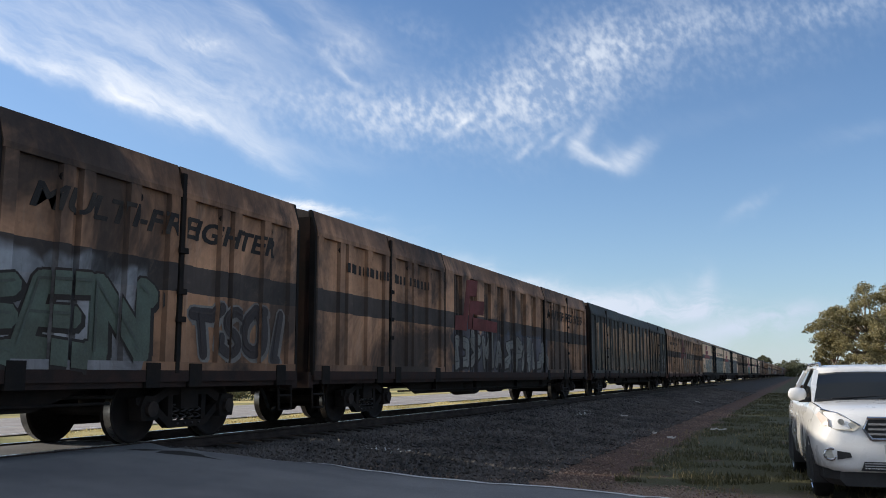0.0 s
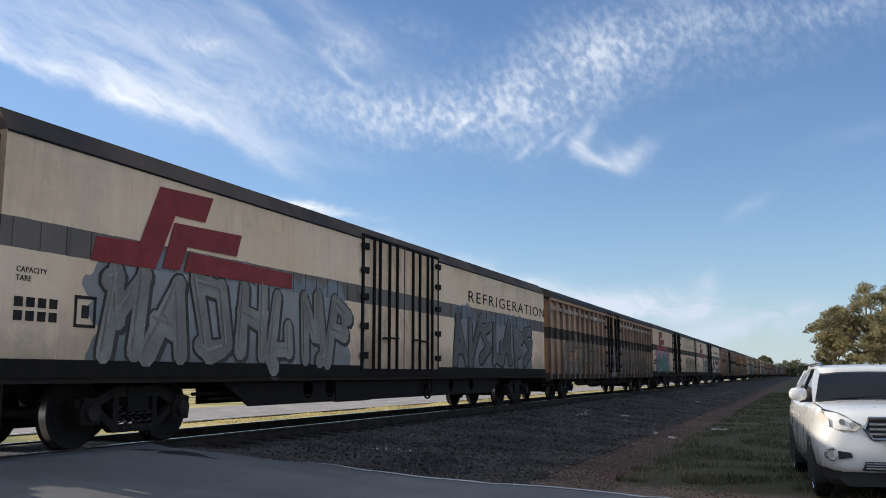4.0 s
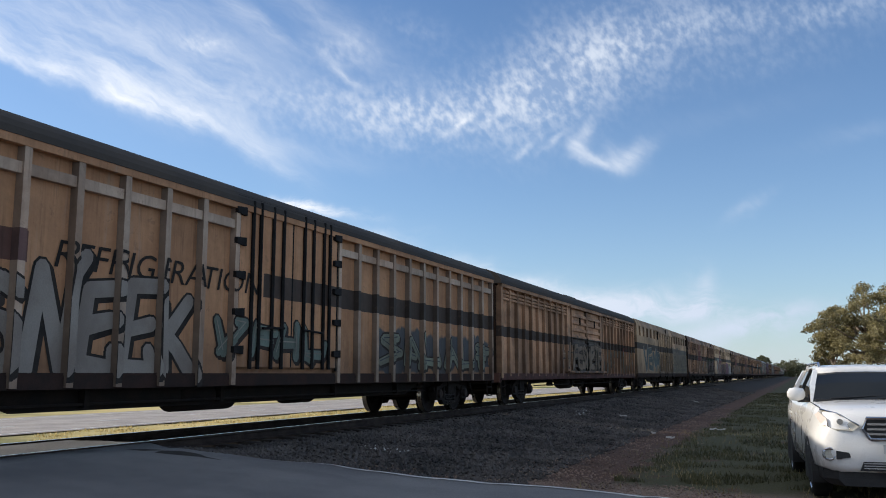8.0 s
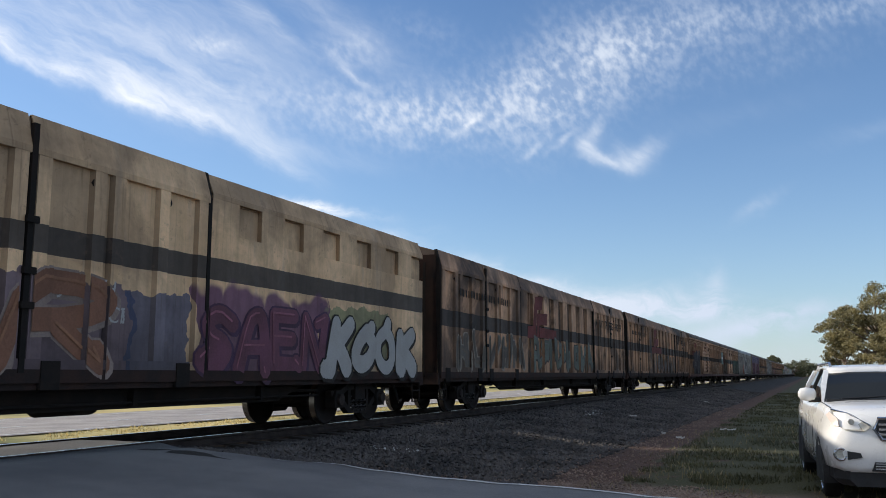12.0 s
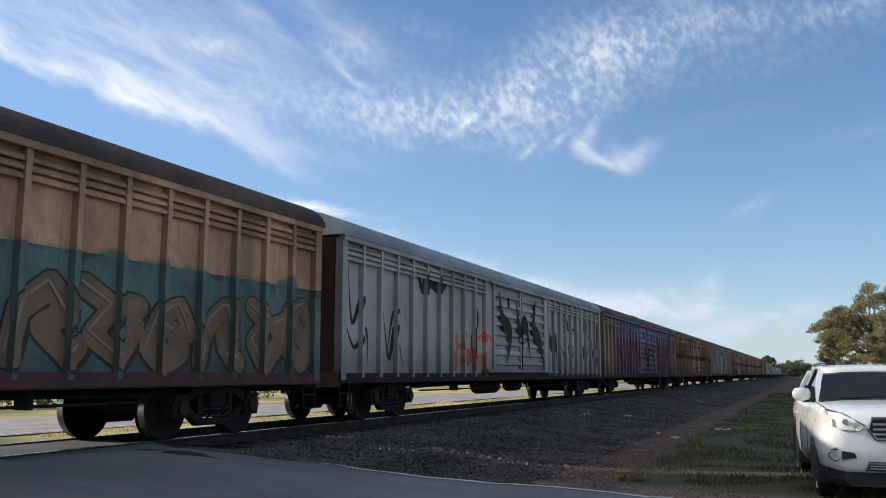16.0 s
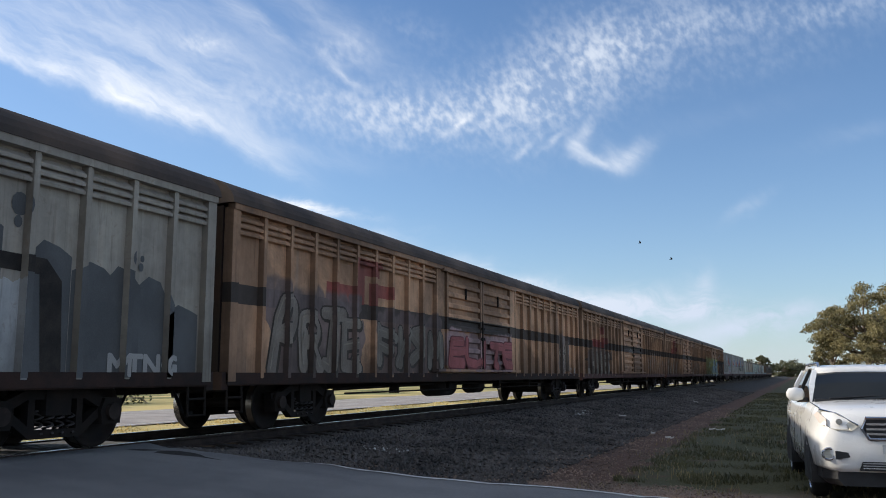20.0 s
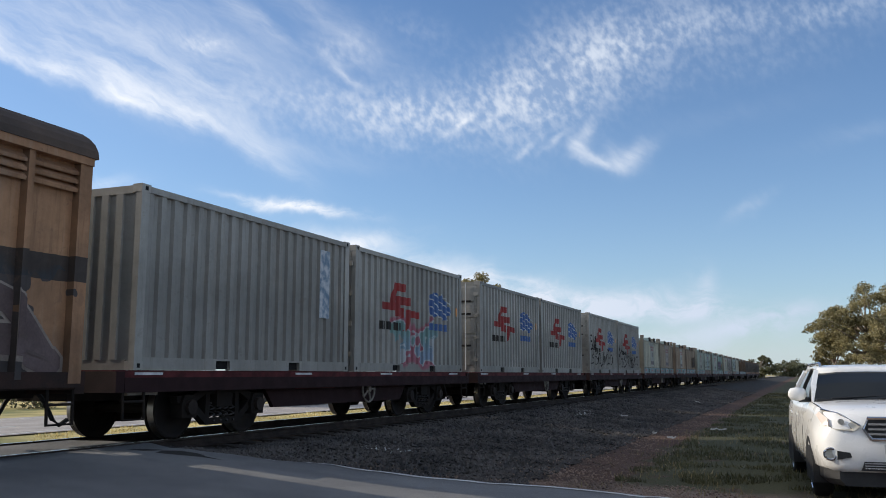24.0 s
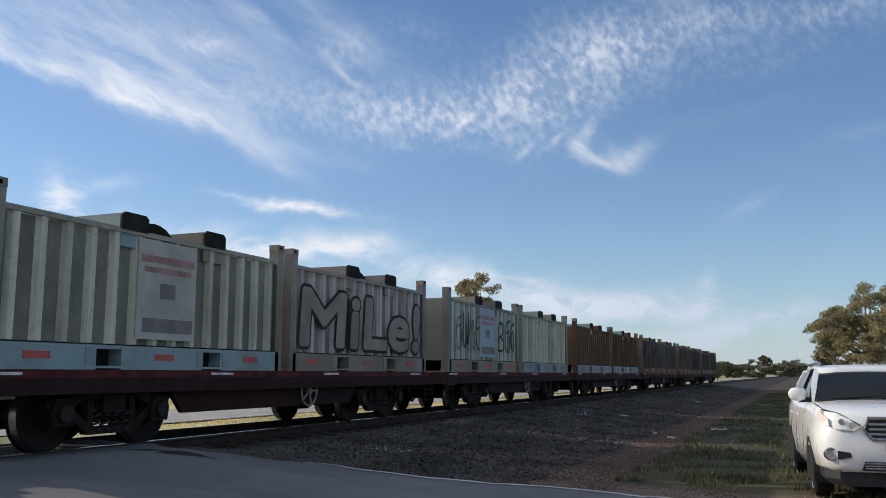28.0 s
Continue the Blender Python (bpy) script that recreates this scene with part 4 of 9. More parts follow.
def throw_up(root, shapes, y0, y1, z0, z1, spans, fill, edge, shine, seed, fat=1.0, rim=0.034, depth=0.055, label="sprayed letters"):
    """Fat rounded letters in a row: an edge with a block shadow, the fill, and a thin shine."""
    rng = random.Random(seed)
    dark, inner = Geo(), Geo()
    w = (y1 - y0) / len(shapes)
    for j, shape in enumerate(shapes):
        light = Geo()
        half = min(0.22, 0.135 * w, 0.125 * (z1 - z0)) * fat * rng.uniform(0.9, 1.12)
        lean, drop, grow = rng.uniform(-0.22, 0.28), rng.uniform(-0.05, 0.08) * (z1 - z0), rng.uniform(0.86, 1.04)
        hard = rng.random() < 0.45
        bow, lift = rng.uniform(-0.1, 0.1), 0.0012 * (j % 2)
        shape = [[(u + rng.uniform(-0.06, 0.06), v + rng.uniform(-0.05, 0.05)) for u, v in points] for points in shape]
        tip = rng.choice(shape)[-1]
        shape.append([tip, (tip[0] + rng.uniform(-0.35, 0.35), tip[1] + rng.uniform(-0.12, 0.22))])
        for points in shape:
            placed = []
            for u, v in (points if hard else rounded(points)):
                y = y0 + w * j + half + (w * 1.12 - 2 * half) * (u + bow * math.sin(math.pi * v)) + lean * (v - 0.5) * w
                placed.append((y, z0 + half + drop * v + (z1 - z0 - 2 * half) * v * grow))
            thin = rng.uniform(0.85, 1.3)
            if depth:
                sausage(dark, [(y + depth, z - 0.7 * depth) for y, z in placed], half + rim * 0.8, 0.002 + lift, thin)
            sausage(dark, placed, half + rim, 0.003 + lift, thin)
            sausage(light, placed, half, 0.0125 + lift, thin)
            if shine and len(placed) > 1:
                part_of = placed[:max(2, len(placed) // 2 + 1)]
                sausage(inner, [(y - 0.35 * half, z + 0.3 * half) for y, z in part_of], half * 0.13, 0.0225 + lift)
        body = lay_on(light, spans)
        if body.v:
            part("sprayed_letter", body, fill, root, label)
    for nm, g, mat in (("sprayed_outline", dark, edge), ("sprayed_highlight", inner, shine)):
        if g.v and mat:
            tagged(part(nm, lay_on(g, spans), mat, root), kind="stuff")


def spray_tags(root, tags, spans):
    """Sprayed lettering over a stepped side; what cannot be made out stays letter-like strokes."""
    for y0, y1, z0, z1, width, fill, fill2, outline, halo, sd in tags:
        if width >= 2.0:
            continue
        rng = random.Random(int(sd * 1000))
        if sd in WORDS:
            shapes = [GLYPHS[c] for c in WORDS[sd]]
        else:
            shapes, last = [], -1
            for j in range(max(1, round((y1 - y0) / width))):
                pick = rng.randrange(len(STROKES))
                pick = (pick + 1) % len(STROKES) if pick == last else pick
                last = pick
                shapes.append([[(c[0] + rng.uniform(-0.1, 0.1), c[1] + rng.uniform(-0.06, 0.06)) for c in seg] for seg in STROKES[pick]])
        throw_up(root, shapes, y0, y1, z0, z1, spans, spray_paint(fill), spray_paint(outline), spray_paint(fill2), int(sd * 1000), label="sprayed letter" if sd in WORDS else "letter-like sprayed shape")


def swoop(root, points, width, spans, mat, name="sprayed_swoop", label="", lift=0.003):
    """A long tapering curl of paint through the points, thickest in its middle."""
    g, rows = Geo(), []
    pts = [points[0]] + list(points) + [points[-1]]
    for i in range(len(points) - 1):
        p0, p1, p2, p3 = [Vector(p) for p in pts[i:i + 4]]
        for k in range(7 if i < len(points) - 2 else 8):
            t = k / 7
            rows.append(0.5 * (2 * p1 + (p2 - p0) * t + (2 * p0 - 5 * p1 + 4 * p2 - p3) * t * t + (3 * p1 - p0 - 3 * p2 + p3) * t ** 3))
    n = len(rows)
    for i, p in enumerate(rows):
        d = (rows[min(i + 1, n - 1)] - rows[max(i - 1, 0)]).normalized()
        w = width * (0.12 + 0.88 * math.sin(math.pi * (i + 0.2) / n) ** 2) / 2
        for s in (1, -1):
            g.v.append((lift + i * 0.0001, p.x - d.y * w * s, p.y + d.x * w * s))
    g.f = [(2 * i, 2 * i + 1, 2 * i + 3, 2 * i + 2) for i in range(n - 1)]
    return part(name, lay_on(g, spans), mat, root, label)


def sprayed_field(root, outline, spans, mat, name, label="", lift=0.003):
    """A flat patch of paint inside an outline given in the y-z plane."""
    g = Geo()
    g.v = [(lift, y, z) for y, z in outline]
    g.f = [tuple(range(len(outline)))]
    return part(name, lay_on(g, spans), mat, root, label)


def louvre_spans(hl):
    pitch = (hl - 0.1 - 3.25) / 10
    ys = [s * (3.25 + pitch * k) for s in (-1, 1) for k in range(10)]
    return rib_spans([y for y in ys if y < 0], 0.05, 1.21, 1.316, -hl + 0.2, -3.25) + [(-3.2, -2.72, 1.296), (-2.7, 2.7, 1.346), (2.72, 3.2, 1.296)] + rib_spans([y for y in ys if y > 0], 0.05, 1.21, 1.316, 3.25, hl - 0.2)


def spray_paint(shade):
    shade = tuple(k * (0.86 * c + 0.14 * d) for c, d, k in zip(shade, (0.12, 0.095, 0.075), (1.16, 1.02, 0.86)))
    return shared(("spray", shade), lambda: material("spray_paint", shade, 0.65, second=tuple(0.6 * c + 0.4 * d for c, d in zip(shade, (0.06, 0.04, 0.03))), scale=1.1, grain=30, spread=0.14, gloss=0.2))


def door_spans(y0, y1):
    """Faces of a pair of folded-sheet doors."""
    mid, out = (y0 + y1) / 2, []
    for a, b in ((y0 + 0.05, mid - 0.1), (mid + 0.1, y1 - 0.05)):
        w, at = (b - a) / 8.0, a
        for lo, hi in ((0.0, 0.7), (2.2, 2.9), (3.05, 3.75), (5.2, 5.9), (7.3, 8.0)):
            if a + lo * w > at:
                out.append((at, a + lo * w, 1.263))
            out.append((a + lo * w, a + hi * w, 1.327))
            at = a + hi * w
    return out


def louvre_van(name, label, start, length, mat, roof_mat, sill_mat, hatch=False):
    root = wagon_root(name, label, start, length, "louvred vans of the train")
    hl = length / 2 - 0.42
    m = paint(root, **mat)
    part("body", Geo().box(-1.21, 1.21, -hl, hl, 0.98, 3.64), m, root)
    outline = arc_roof(1.36, 3.70, 4.23)
    part("roof", Geo().prism(outline, -hl - 0.06, hl + 0.06), roof_mat, root, "long round-backed sheet roof", smooth=False)
    if hatch:
        part("roof_hatch", Geo().prism([(-1.3, 3.95), (1.3, 3.95), (1.3, 4.20), (0.9, 4.26), (-0.9, 4.26), (-1.3, 4.20)], -0.62, 0.62, "x"), roof_mat, root, "low raised roof hatch")
    for s in (-1, 1):
        part("end_wall", Geo().box(-1.15, 1.15, *sorted((s * hl, s * (hl + 0.05))), 0.98, 3.66), END_DARK, root, "grimy end wall with painted gap shade")
    part("cornice", Geo().box(1.21, 1.345, -hl, hl, 3.6, 3.74), m, root)
    part("sill", Geo().box(1.2, 1.31, -hl, hl, 0.80, 0.99), sill_mat, root)
    post = shared("lv_post", lambda: Geo().prism([(1.21, -0.055), (1.315, -0.045), (1.315, 0.045), (1.21, 0.055)], 0.9, 3.6, "z").mesh("post"))
    end = shared("lv_end", lambda: Geo().box(1.21, 1.32, -0.1, 0.1, 0.85, 3.6).mesh("corner_post"))
    first, count = 3.25, 10
    pitch = (hl - 0.1 - first) / count
    shafts = [s * (first + pitch * k) for s in (-1, 1) for k in range(count)]
    spray_tags(root, mat["tags"], rib_spans([y for y in shafts if y < 0], 0.05, 1.21, 1.316, -hl + 0.2, -3.25) + [(-3.2, -2.72, 1.296), (-2.7, 2.7, 1.346), (2.72, 3.2, 1.296)] + rib_spans([y for y in shafts if y > 0], 0.05, 1.21, 1.316, 3.25, hl - 0.2))
    slat = shared(("slat", round(pitch, 3)), lambda: Geo().prism([(1.21, 0.01), (1.29, -0.045), (1.298, 0.0), (1.21, 0.07)], 0.05, pitch - 0.05).mesh("louvre_slat"))
    for s in (-1, 1):
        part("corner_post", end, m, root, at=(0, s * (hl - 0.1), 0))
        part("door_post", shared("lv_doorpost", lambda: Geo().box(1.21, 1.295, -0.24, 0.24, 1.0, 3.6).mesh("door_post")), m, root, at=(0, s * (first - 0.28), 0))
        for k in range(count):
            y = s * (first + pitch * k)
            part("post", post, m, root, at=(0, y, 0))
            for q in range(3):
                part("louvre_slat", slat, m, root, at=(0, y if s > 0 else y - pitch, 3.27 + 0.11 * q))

        def door():
            return Geo().box(1.21, 1.265, 0.03, 2.68, 1.12, 3.56).mesh("door")
        if s > 0:
            d = part("door", shared("lv_door", door), m, root, "ribbed sliding door")
        else:
            d = part("door", shared("lv_door_b", lambda: _shift(shared("lv_door", door), -2.71)), m, root, "ribbed sliding door")
        d0 = 0.0 if s > 0 else -2.71
        for i in range(8):
            part("door_rib", shared("lv_rib", lambda: Geo().prism([(1.265, 0), (1.335, 0.03), (1.335, 0.12), (1.265, 0.17)], 0.15, 2.56).mesh("door_rib")), m, d, at=(0, d0, 1.22 + i * 0.285))
        for y in (0.03, 2.57):
            part("door_stile", shared("lv_stile", lambda: Geo().box(1.265, 1.345, 0, 0.11, 1.12, 3.56).mesh("door_stile")), m, d, at=(0, d0 + y, 0))
        part("door_handle", shared("lv_handle", lambda: Geo().box(1.33, 1.38, -0.02, 0.02, 2.95, 3.25).mesh("door_handle")), STEEL_DARK, d, at=(0, s * 1.35, 0))
    part("lock_bar", Geo().sweep([(1.36, 0.0, 1.1), (1.36, 0.0, 2.45)], 0.02).box(1.33, 1.39, -0.12, 0.12, 1.9, 1.98).box(1.33, 1.39, -0.1, 0.1, 2.2, 2.26), STEEL_DARK, root)
    part("door_rail", Geo().box(1.25, 1.42, -3.4, 3.4, 1.03, 1.09), m, root)
    part("door_rail", Geo().box(1.25, 1.40, -3.0, 3.0, 3.56, 3.63), m, root)
    underframe(root, hl + 0.1, sill_mat, hl - 2.7)
    return root, m, hl


def _shift(me, dy):
    new_mesh = me.copy()
    new_mesh.transform(Matrix.Translation((0, dy, 0)))
    return new_mesh


def insulated_door(root, m, x, half, mid):
    """Double plug door with lock rods and hinges."""
    for s in (-1, 1):
        d = part("door", Geo().box(x, x + 0.03, min(0.02 * s, half * s), max(0.02 * s, half * s), 1.08, 3.78), m, root, "rust-streaked plug door leaf", at=(0, mid, 0))
        for k in (0.22, 0.42, 0.66, 0.8):
            part("lock_rod", Geo().sweep([(x + 0.06, s * half * k, 1.05), (x + 0.06, s * half * k, 3.82)], 0.034), BLACK, d, "grimy lock rod")
        for z in (1.35, 1.95, 2.55, 3.1, 3.6):
            part("hinge", Geo().prism([(s * half - 0.16, z - 0.05), (s * half + 0.1, z - 0.07), (s * half + 0.1, z + 0.07), (s * half - 0.16, z + 0.05)], x + 0.03, x + 0.09, "x"), BLACK, d, "black hinge block")
        part("handle", Geo().sweep([(x + 0.09, s * half * 0.2, 1.75), (x + 0.1, s * half * 0.62, 1.72)], 0.022), BLACK, d)
    for a, b, z0, z1 in ((mid - half - 0.09, mid - half, 1.02, 3.86), (mid + half, mid + half + 0.09, 1.02, 3.86), (mid - half, mid + half, 3.79, 3.86), (mid - 0.02, mid + 0.02, 1.08, 3.78)):
        part("door_gasket", Geo().box(x, x + 0.033, a, b, z0, z1), BLACK, root)


def spray_text(root, text, y0, y1, z, size, spans, fill, edge, fat=0.06, rim=0.06, shear=0.0, label="sprayed outlined letters"):
    """Letters sprayed over a stepped side, thickened by laying copies round each other."""
    src = lettering(text, size, 0.0, shear, width=y1 - y0)
    src.transform(Matrix.Translation((0, y0, z)))
    for name, grow, lift, mat in (("sprayed_outline", fat + rim, 0.003, edge), ("sprayed_letters", fat, 0.012, fill)):
        if mat is None:
            continue
        g, n = Geo(), 12 if grow > 0.01 else 1
        for i in range(n):
            a = 2 * math.pi * i / n
            dy, dz = (grow * math.cos(a), grow * math.sin(a)) if n > 1 else (0, 0)
            base = len(g.v)
            g.v += [(lift + i * 0.0005, v.co.y + dy, v.co.z + dz) for v in src.vertices]
            g.f += [tuple(base + k for k in p.vertices) for p in src.polygons]
        part(name, lay_on(g, spans), mat, root, label)


def rib_spans(posts, half, deep, proud, lo, hi):
    """Faces of a ribbed side between lo and hi, as spans for spray_text."""
    out, at = [], lo
    for y in sorted(posts):
        if y + half < lo or y - half > hi:
            continue
        out += [(at, y - half, deep), (y - half, y + half, proud)]
        at = y + half
    return out + [(at, hi, deep)]


def ribbed_van(name, label, start, length, mat, roof_mat, sill_mat):
    root = wagon_root(name, label, start, length, "ribbed refrigerated vans of the train")
    hl = length / 2 - 0.42
    m = paint(root, **mat)
    pale = paint(root, **dict(mat, base=(0.46, 0.35, 0.26), second=(0.33, 0.22, 0.15), tags=mat["tags"][:1], soot=0.2))
    part("body", Geo().box(-1.22, 1.22, -hl, hl, 0.86, 3.68), m, root)
    part("roof", Geo().prism(arc_roof(1.35, 3.72, 4.2), -hl - 0.06, hl + 0.06), roof_mat, root, "dark round-backed sheet roof")
    part("cornice", Geo().box(1.25, 1.34, -hl, hl, 3.62, 3.75), m, root)
    half = 1.6
    count = 11
    pitch = (hl - 0.08 - half - 0.1) / count
    post = shared("rb_post", lambda: Geo().prism([(1.22, -0.065), (1.33, -0.055), (1.33, 0.055), (1.22, 0.065)], 0.8, 3.62, "z").mesh("post"))
    rail = shared(("rb_rail", round(pitch, 3)), lambda: Geo().box(1.22, 1.305, 0.055, pitch - 0.055, 3.29, 3.43).mesh("rail"))
    for s in (-1, 1):
        for k in range(count + 1):
            y = s * (half + 0.1 + pitch * k)
            part("post", post, pale, root, at=(0, y, 0))
            if k < count:
                part("rail", rail, pale, root, at=(0, y if s > 0 else y - pitch, 0))
    insulated_door(root, m, 1.27, half, 0.0)
    part("sill", Geo().box(1.2, 1.29, -hl, hl, 0.78, 0.95), sill_mat, root)
    belly(root, hl)
    ps = [s * (half + 0.1 + pitch * k) for s in (-1, 1) for k in range(count + 1)]
    spray_tags(root, mat["tags"], rib_spans([y for y in ps if y < 0], 0.06, 1.22, 1.33, -hl, -1.62) + [(-1.6, 1.6, 1.30)] + rib_spans([y for y in ps if y > 0], 0.06, 1.22, 1.33, 1.62, hl))
    underframe(root, hl + 0.1, sill_mat, hl - 2.8)
    return root, m, hl


def smooth_reefer(name, label, start, length, mat, roof_mat, sill_mat, text="REFRIGERATION", hollow=False, mark=True, skirt=True):
    root = wagon_root(name, label, start, length, "smooth-sided refrigerated vans of the train")
    hl = length / 2 - 0.45
    m = paint(root, **mat)
    part("body", Geo().box(-1.30, 1.30, -hl, hl, 1.12, 3.76), m, root)
    part("roof", Geo().prism([(1.315, 3.76), (1.13, 4.05), (0.6, 4.19), (0, 4.23), (-0.6, 4.19), (-1.13, 4.05), (-1.315, 3.76)], -hl, hl), roof_mat, root, "canted sheet roof")
    part("cornice", Geo().box(1.30, 1.318, -hl, hl, 3.74, 3.765), BLACK, root)
    part("sill", Geo().box(1.18, 1.312, -hl, hl, 0.92, 1.14), STEEL_DARK, root, "black bottom sill")
    for s in (-1, 1):
        part("end_wall", Geo().prism([(1.2, 1.0), (1.2, 3.7), (1.0, 4.0), (-1.0, 4.0), (-1.2, 3.7), (-1.2, 1.0)], *sorted((s * hl, s * (hl + 0.08)))), END_DARK if skirt else m, root, "recessed end with equipment cover")
    if skirt:
        rib = shared("reefer_rib", lambda: Geo().box(1.30, 1.312, -0.035, 0.035, 2.42, 2.76).mesh("band_rib"))
        n = int((hl * 2 - 4.4) / 0.4)
        for i in range(n):
            y = -hl + 0.2 + 0.4 * i
            if y > -2.2:
                y += 4.3
            if y < hl:
                part("band_rib", rib, m, root, at=(0, y, 0))
    insulated_door(root, paint(root, (0.70, 0.48, 0.30), (0.56, 0.37, 0.22), soot=0.4, band=mat["band"], band_z=mat["band_z"]), 1.30, 1.95, -0.45)
    if text:
        me = lettering(text, 0.44, width=7.5, space=1.25)
        decal("lettering", me, LETTER_RELIEF if hollow else DECAL_DARK, root, 1.306, hl - 7.5, 2.92, "raised cream capitals" if hollow else "black capital lettering")
    if mark:
        decal("operator_mark", s_logo(), DECAL_RED, root, 1.3145, -hl + 1.15, 2.74, "red stepped mark")
    decal("small_lettering", bars([(k * 0.17, r, 0.12) for r in (0.0, 0.16) for k in range(4)], 0.115), DECAL_DARK, root, 1.304, -hl + 0.25, 1.58, "two rows of black characters")
    for word, z in (("CAPACITY", 2.14), ("TARE", 2.04)):
        decal("lettering", lettering(word, 0.095), DECAL_DARK, root, 1.304, -hl + 0.25, z, "small black capitals")
    decal("marking_frame", Geo().box(0, 0.005, 0, 0.36, 0, 0.04).box(0, 0.005, 0, 0.36, 0.36, 0.4).box(0, 0.005, 0, 0.04, 0.04, 0.36).box(0, 0.005, 0.32, 0.36, 0.04, 0.36).box(0, 0.005, 0.12, 0.24, 0.12, 0.28), DECAL_DARK, root, 1.304, -hl + 1.15, 1.54)
    spray_tags(root, mat["tags"], [(-hl, hl, 1.302)])
    belly(root, hl, True)
    underframe(root, hl + 0.35, sill_mat, hl - 2.6, floor=1.05)
    wheel = shared("handwheel", hand_wheel)
    part("hand_brake_wheel", wheel, STEEL_DARK, root, at=(1.2, 1.2, 0.66))
    part("equipment_box", Geo().box(0.3, 1.15, -3.2, -1.2, 0.45, 1.0), STEEL_DARK, root, "underfloor equipment box")
    part("fuel_tank", Geo().tube(0.75, 0, 0.72, 0.27, 3.0, 4.6, "y", 18), STEEL_DARK, root, "underfloor fuel tank")
    return root, m, hl


def hand_wheel():
    g = Geo()
    n, r = 20, 0.27
    ring = [(0, r * math.cos(2 * math.pi * i / n), r * math.sin(2 * math.pi * i / n)) for i in range(n + 1)]
    g.sweep(ring, 0.022)
    for i in range(5):
        a = 2 * math.pi * i / 5
        g.sweep([(0.0, 0, 0), (0.0, r * math.cos(a), r * math.sin(a))], 0.022, 5)
    g.tube(0, 0, 0, 0.06, -0.05, 0.04, "x", 10)
    return g.mesh("hand_brake_wheel")


def canted_body(root, m, hl, roof_mat):
    part("body", Geo().box(-1.23, 1.23, -hl, hl, 0.98, 3.62), m, root)
    part("roof", Geo().prism([(1.18, 4.0), (0.7, 4.14), (0, 4.19), (-0.7, 4.14), (-1.18, 4.0), (-1.25, 3.62), (1.25, 3.62)], -hl, hl), roof_mat, root, "shallow sheet roof")
    part("sill", Geo().box(1.2, 1.24, -hl, hl, 0.78, 0.98), SILL_DARK, root)
    for s in (-1, 1):
        part("end_wall", Geo().box(-1.2, 1.2, *sorted((s * hl, s * (hl + 0.05))), 0.98, 3.9), END_DARK, root, "grimy end wall with painted gap shade")
        for x in (0.62, 0.92):
            part("ladder_stile", shared("stile", lambda: Geo().box(-0.02, 0.02, -0.02, 0.02, 0.9, 3.7).mesh("ladder_stile")), STEEL_DARK, root, at=(x, s * (hl + 0.12), 0))
        for i in range(7):
            part("ladder_rung", shared("rung", lambda: Geo().box(0.62, 0.92, -0.012, 0.012, -0.012, 0.012).mesh("ladder_rung")), STEEL_DARK, root, at=(0, s * (hl + 0.12), 1.15 + i * 0.36))


def door_pair(root, m, y0, y1, name="door"):
    """Two tall folded-sheet doors with a canted head that runs into the roof."""
    mid = (y0 + y1) / 2
    for a, b in ((y0 + 0.03, mid - 0.03), (mid + 0.03, y1 - 0.03)):
        g = Geo().prism([(1.22, 1.0), (1.262, 1.0), (1.262, 3.6), (1.19, 4.02), (1.15, 4.02), (1.2, 3.6)], a, b)
        w, folds = (b - a) / 8.0, []
        for lo, hi in ((0.0, 0.7), (2.2, 2.9), (3.05, 3.75), (5.2, 5.9), (7.3, 8.0)):
            p, q = a + lo * w, a + hi * w
            folds.append((round(q - p, 3), p))
        d = part(name, g, m, root, "tall folded-steel door")
        for wide, p in folds:
            part("door_fold", shared(("fold", wide), lambda: Geo().prism([(1.26, 0), (1.325, 0.04), (1.325, wide - 0.04), (1.26, wide)], 1.14, 3.55, "z").mesh("door_fold")), m, d, at=(0, p, 0))
        part("door_head", Geo().prism([(1.26, 3.54), (1.33, 3.54), (1.33, 3.62), (1.205, 4.03), (1.16, 4.03)], a, b), m, d)
        part("door_foot", Geo().box(1.26, 1.326, a, b, 1.0, 1.14), m, d)
        for k in (0.3, 0.72):
            part("lifting_eye", shared("eye", lambda: Geo().tube(0, 0, 0, 0.07, 0, 0.05, "x", 10).mesh("lifting_eye")), STEEL_DARK, d, at=(1.262, a + (b - a) * k, 3.38))
        for k in (0.12, 0.85):
            part("roller_bracket", shared("bracket", lambda: Geo().box(0, 0.06, -0.14, 0.14, 0.78, 1.12).mesh("roller_bracket")), STEEL_DARK, d, at=(1.285, a + (b - a) * k, 0))
    lock = Geo().box(1.285, 1.34, mid - 0.04, mid + 0.04, 0.98, 3.9)
    for z in (1.75, 2.15, 2.75):
        lock.box(1.335, 1.38, mid - 0.09, mid + 0.09, z - 0.04, z + 0.04)
    part("lock_post", lock, STEEL_DARK, root, "grimy vertical lock post")
    for y in (y0, y1):
        part("door_jamb", Geo().prism([(1.25, 0.95), (1.315, 0.95), (1.315, 3.6), (1.21, 4.03), (1.15, 4.03)], y - 0.035, y + 0.035), STEEL_DARK, root)


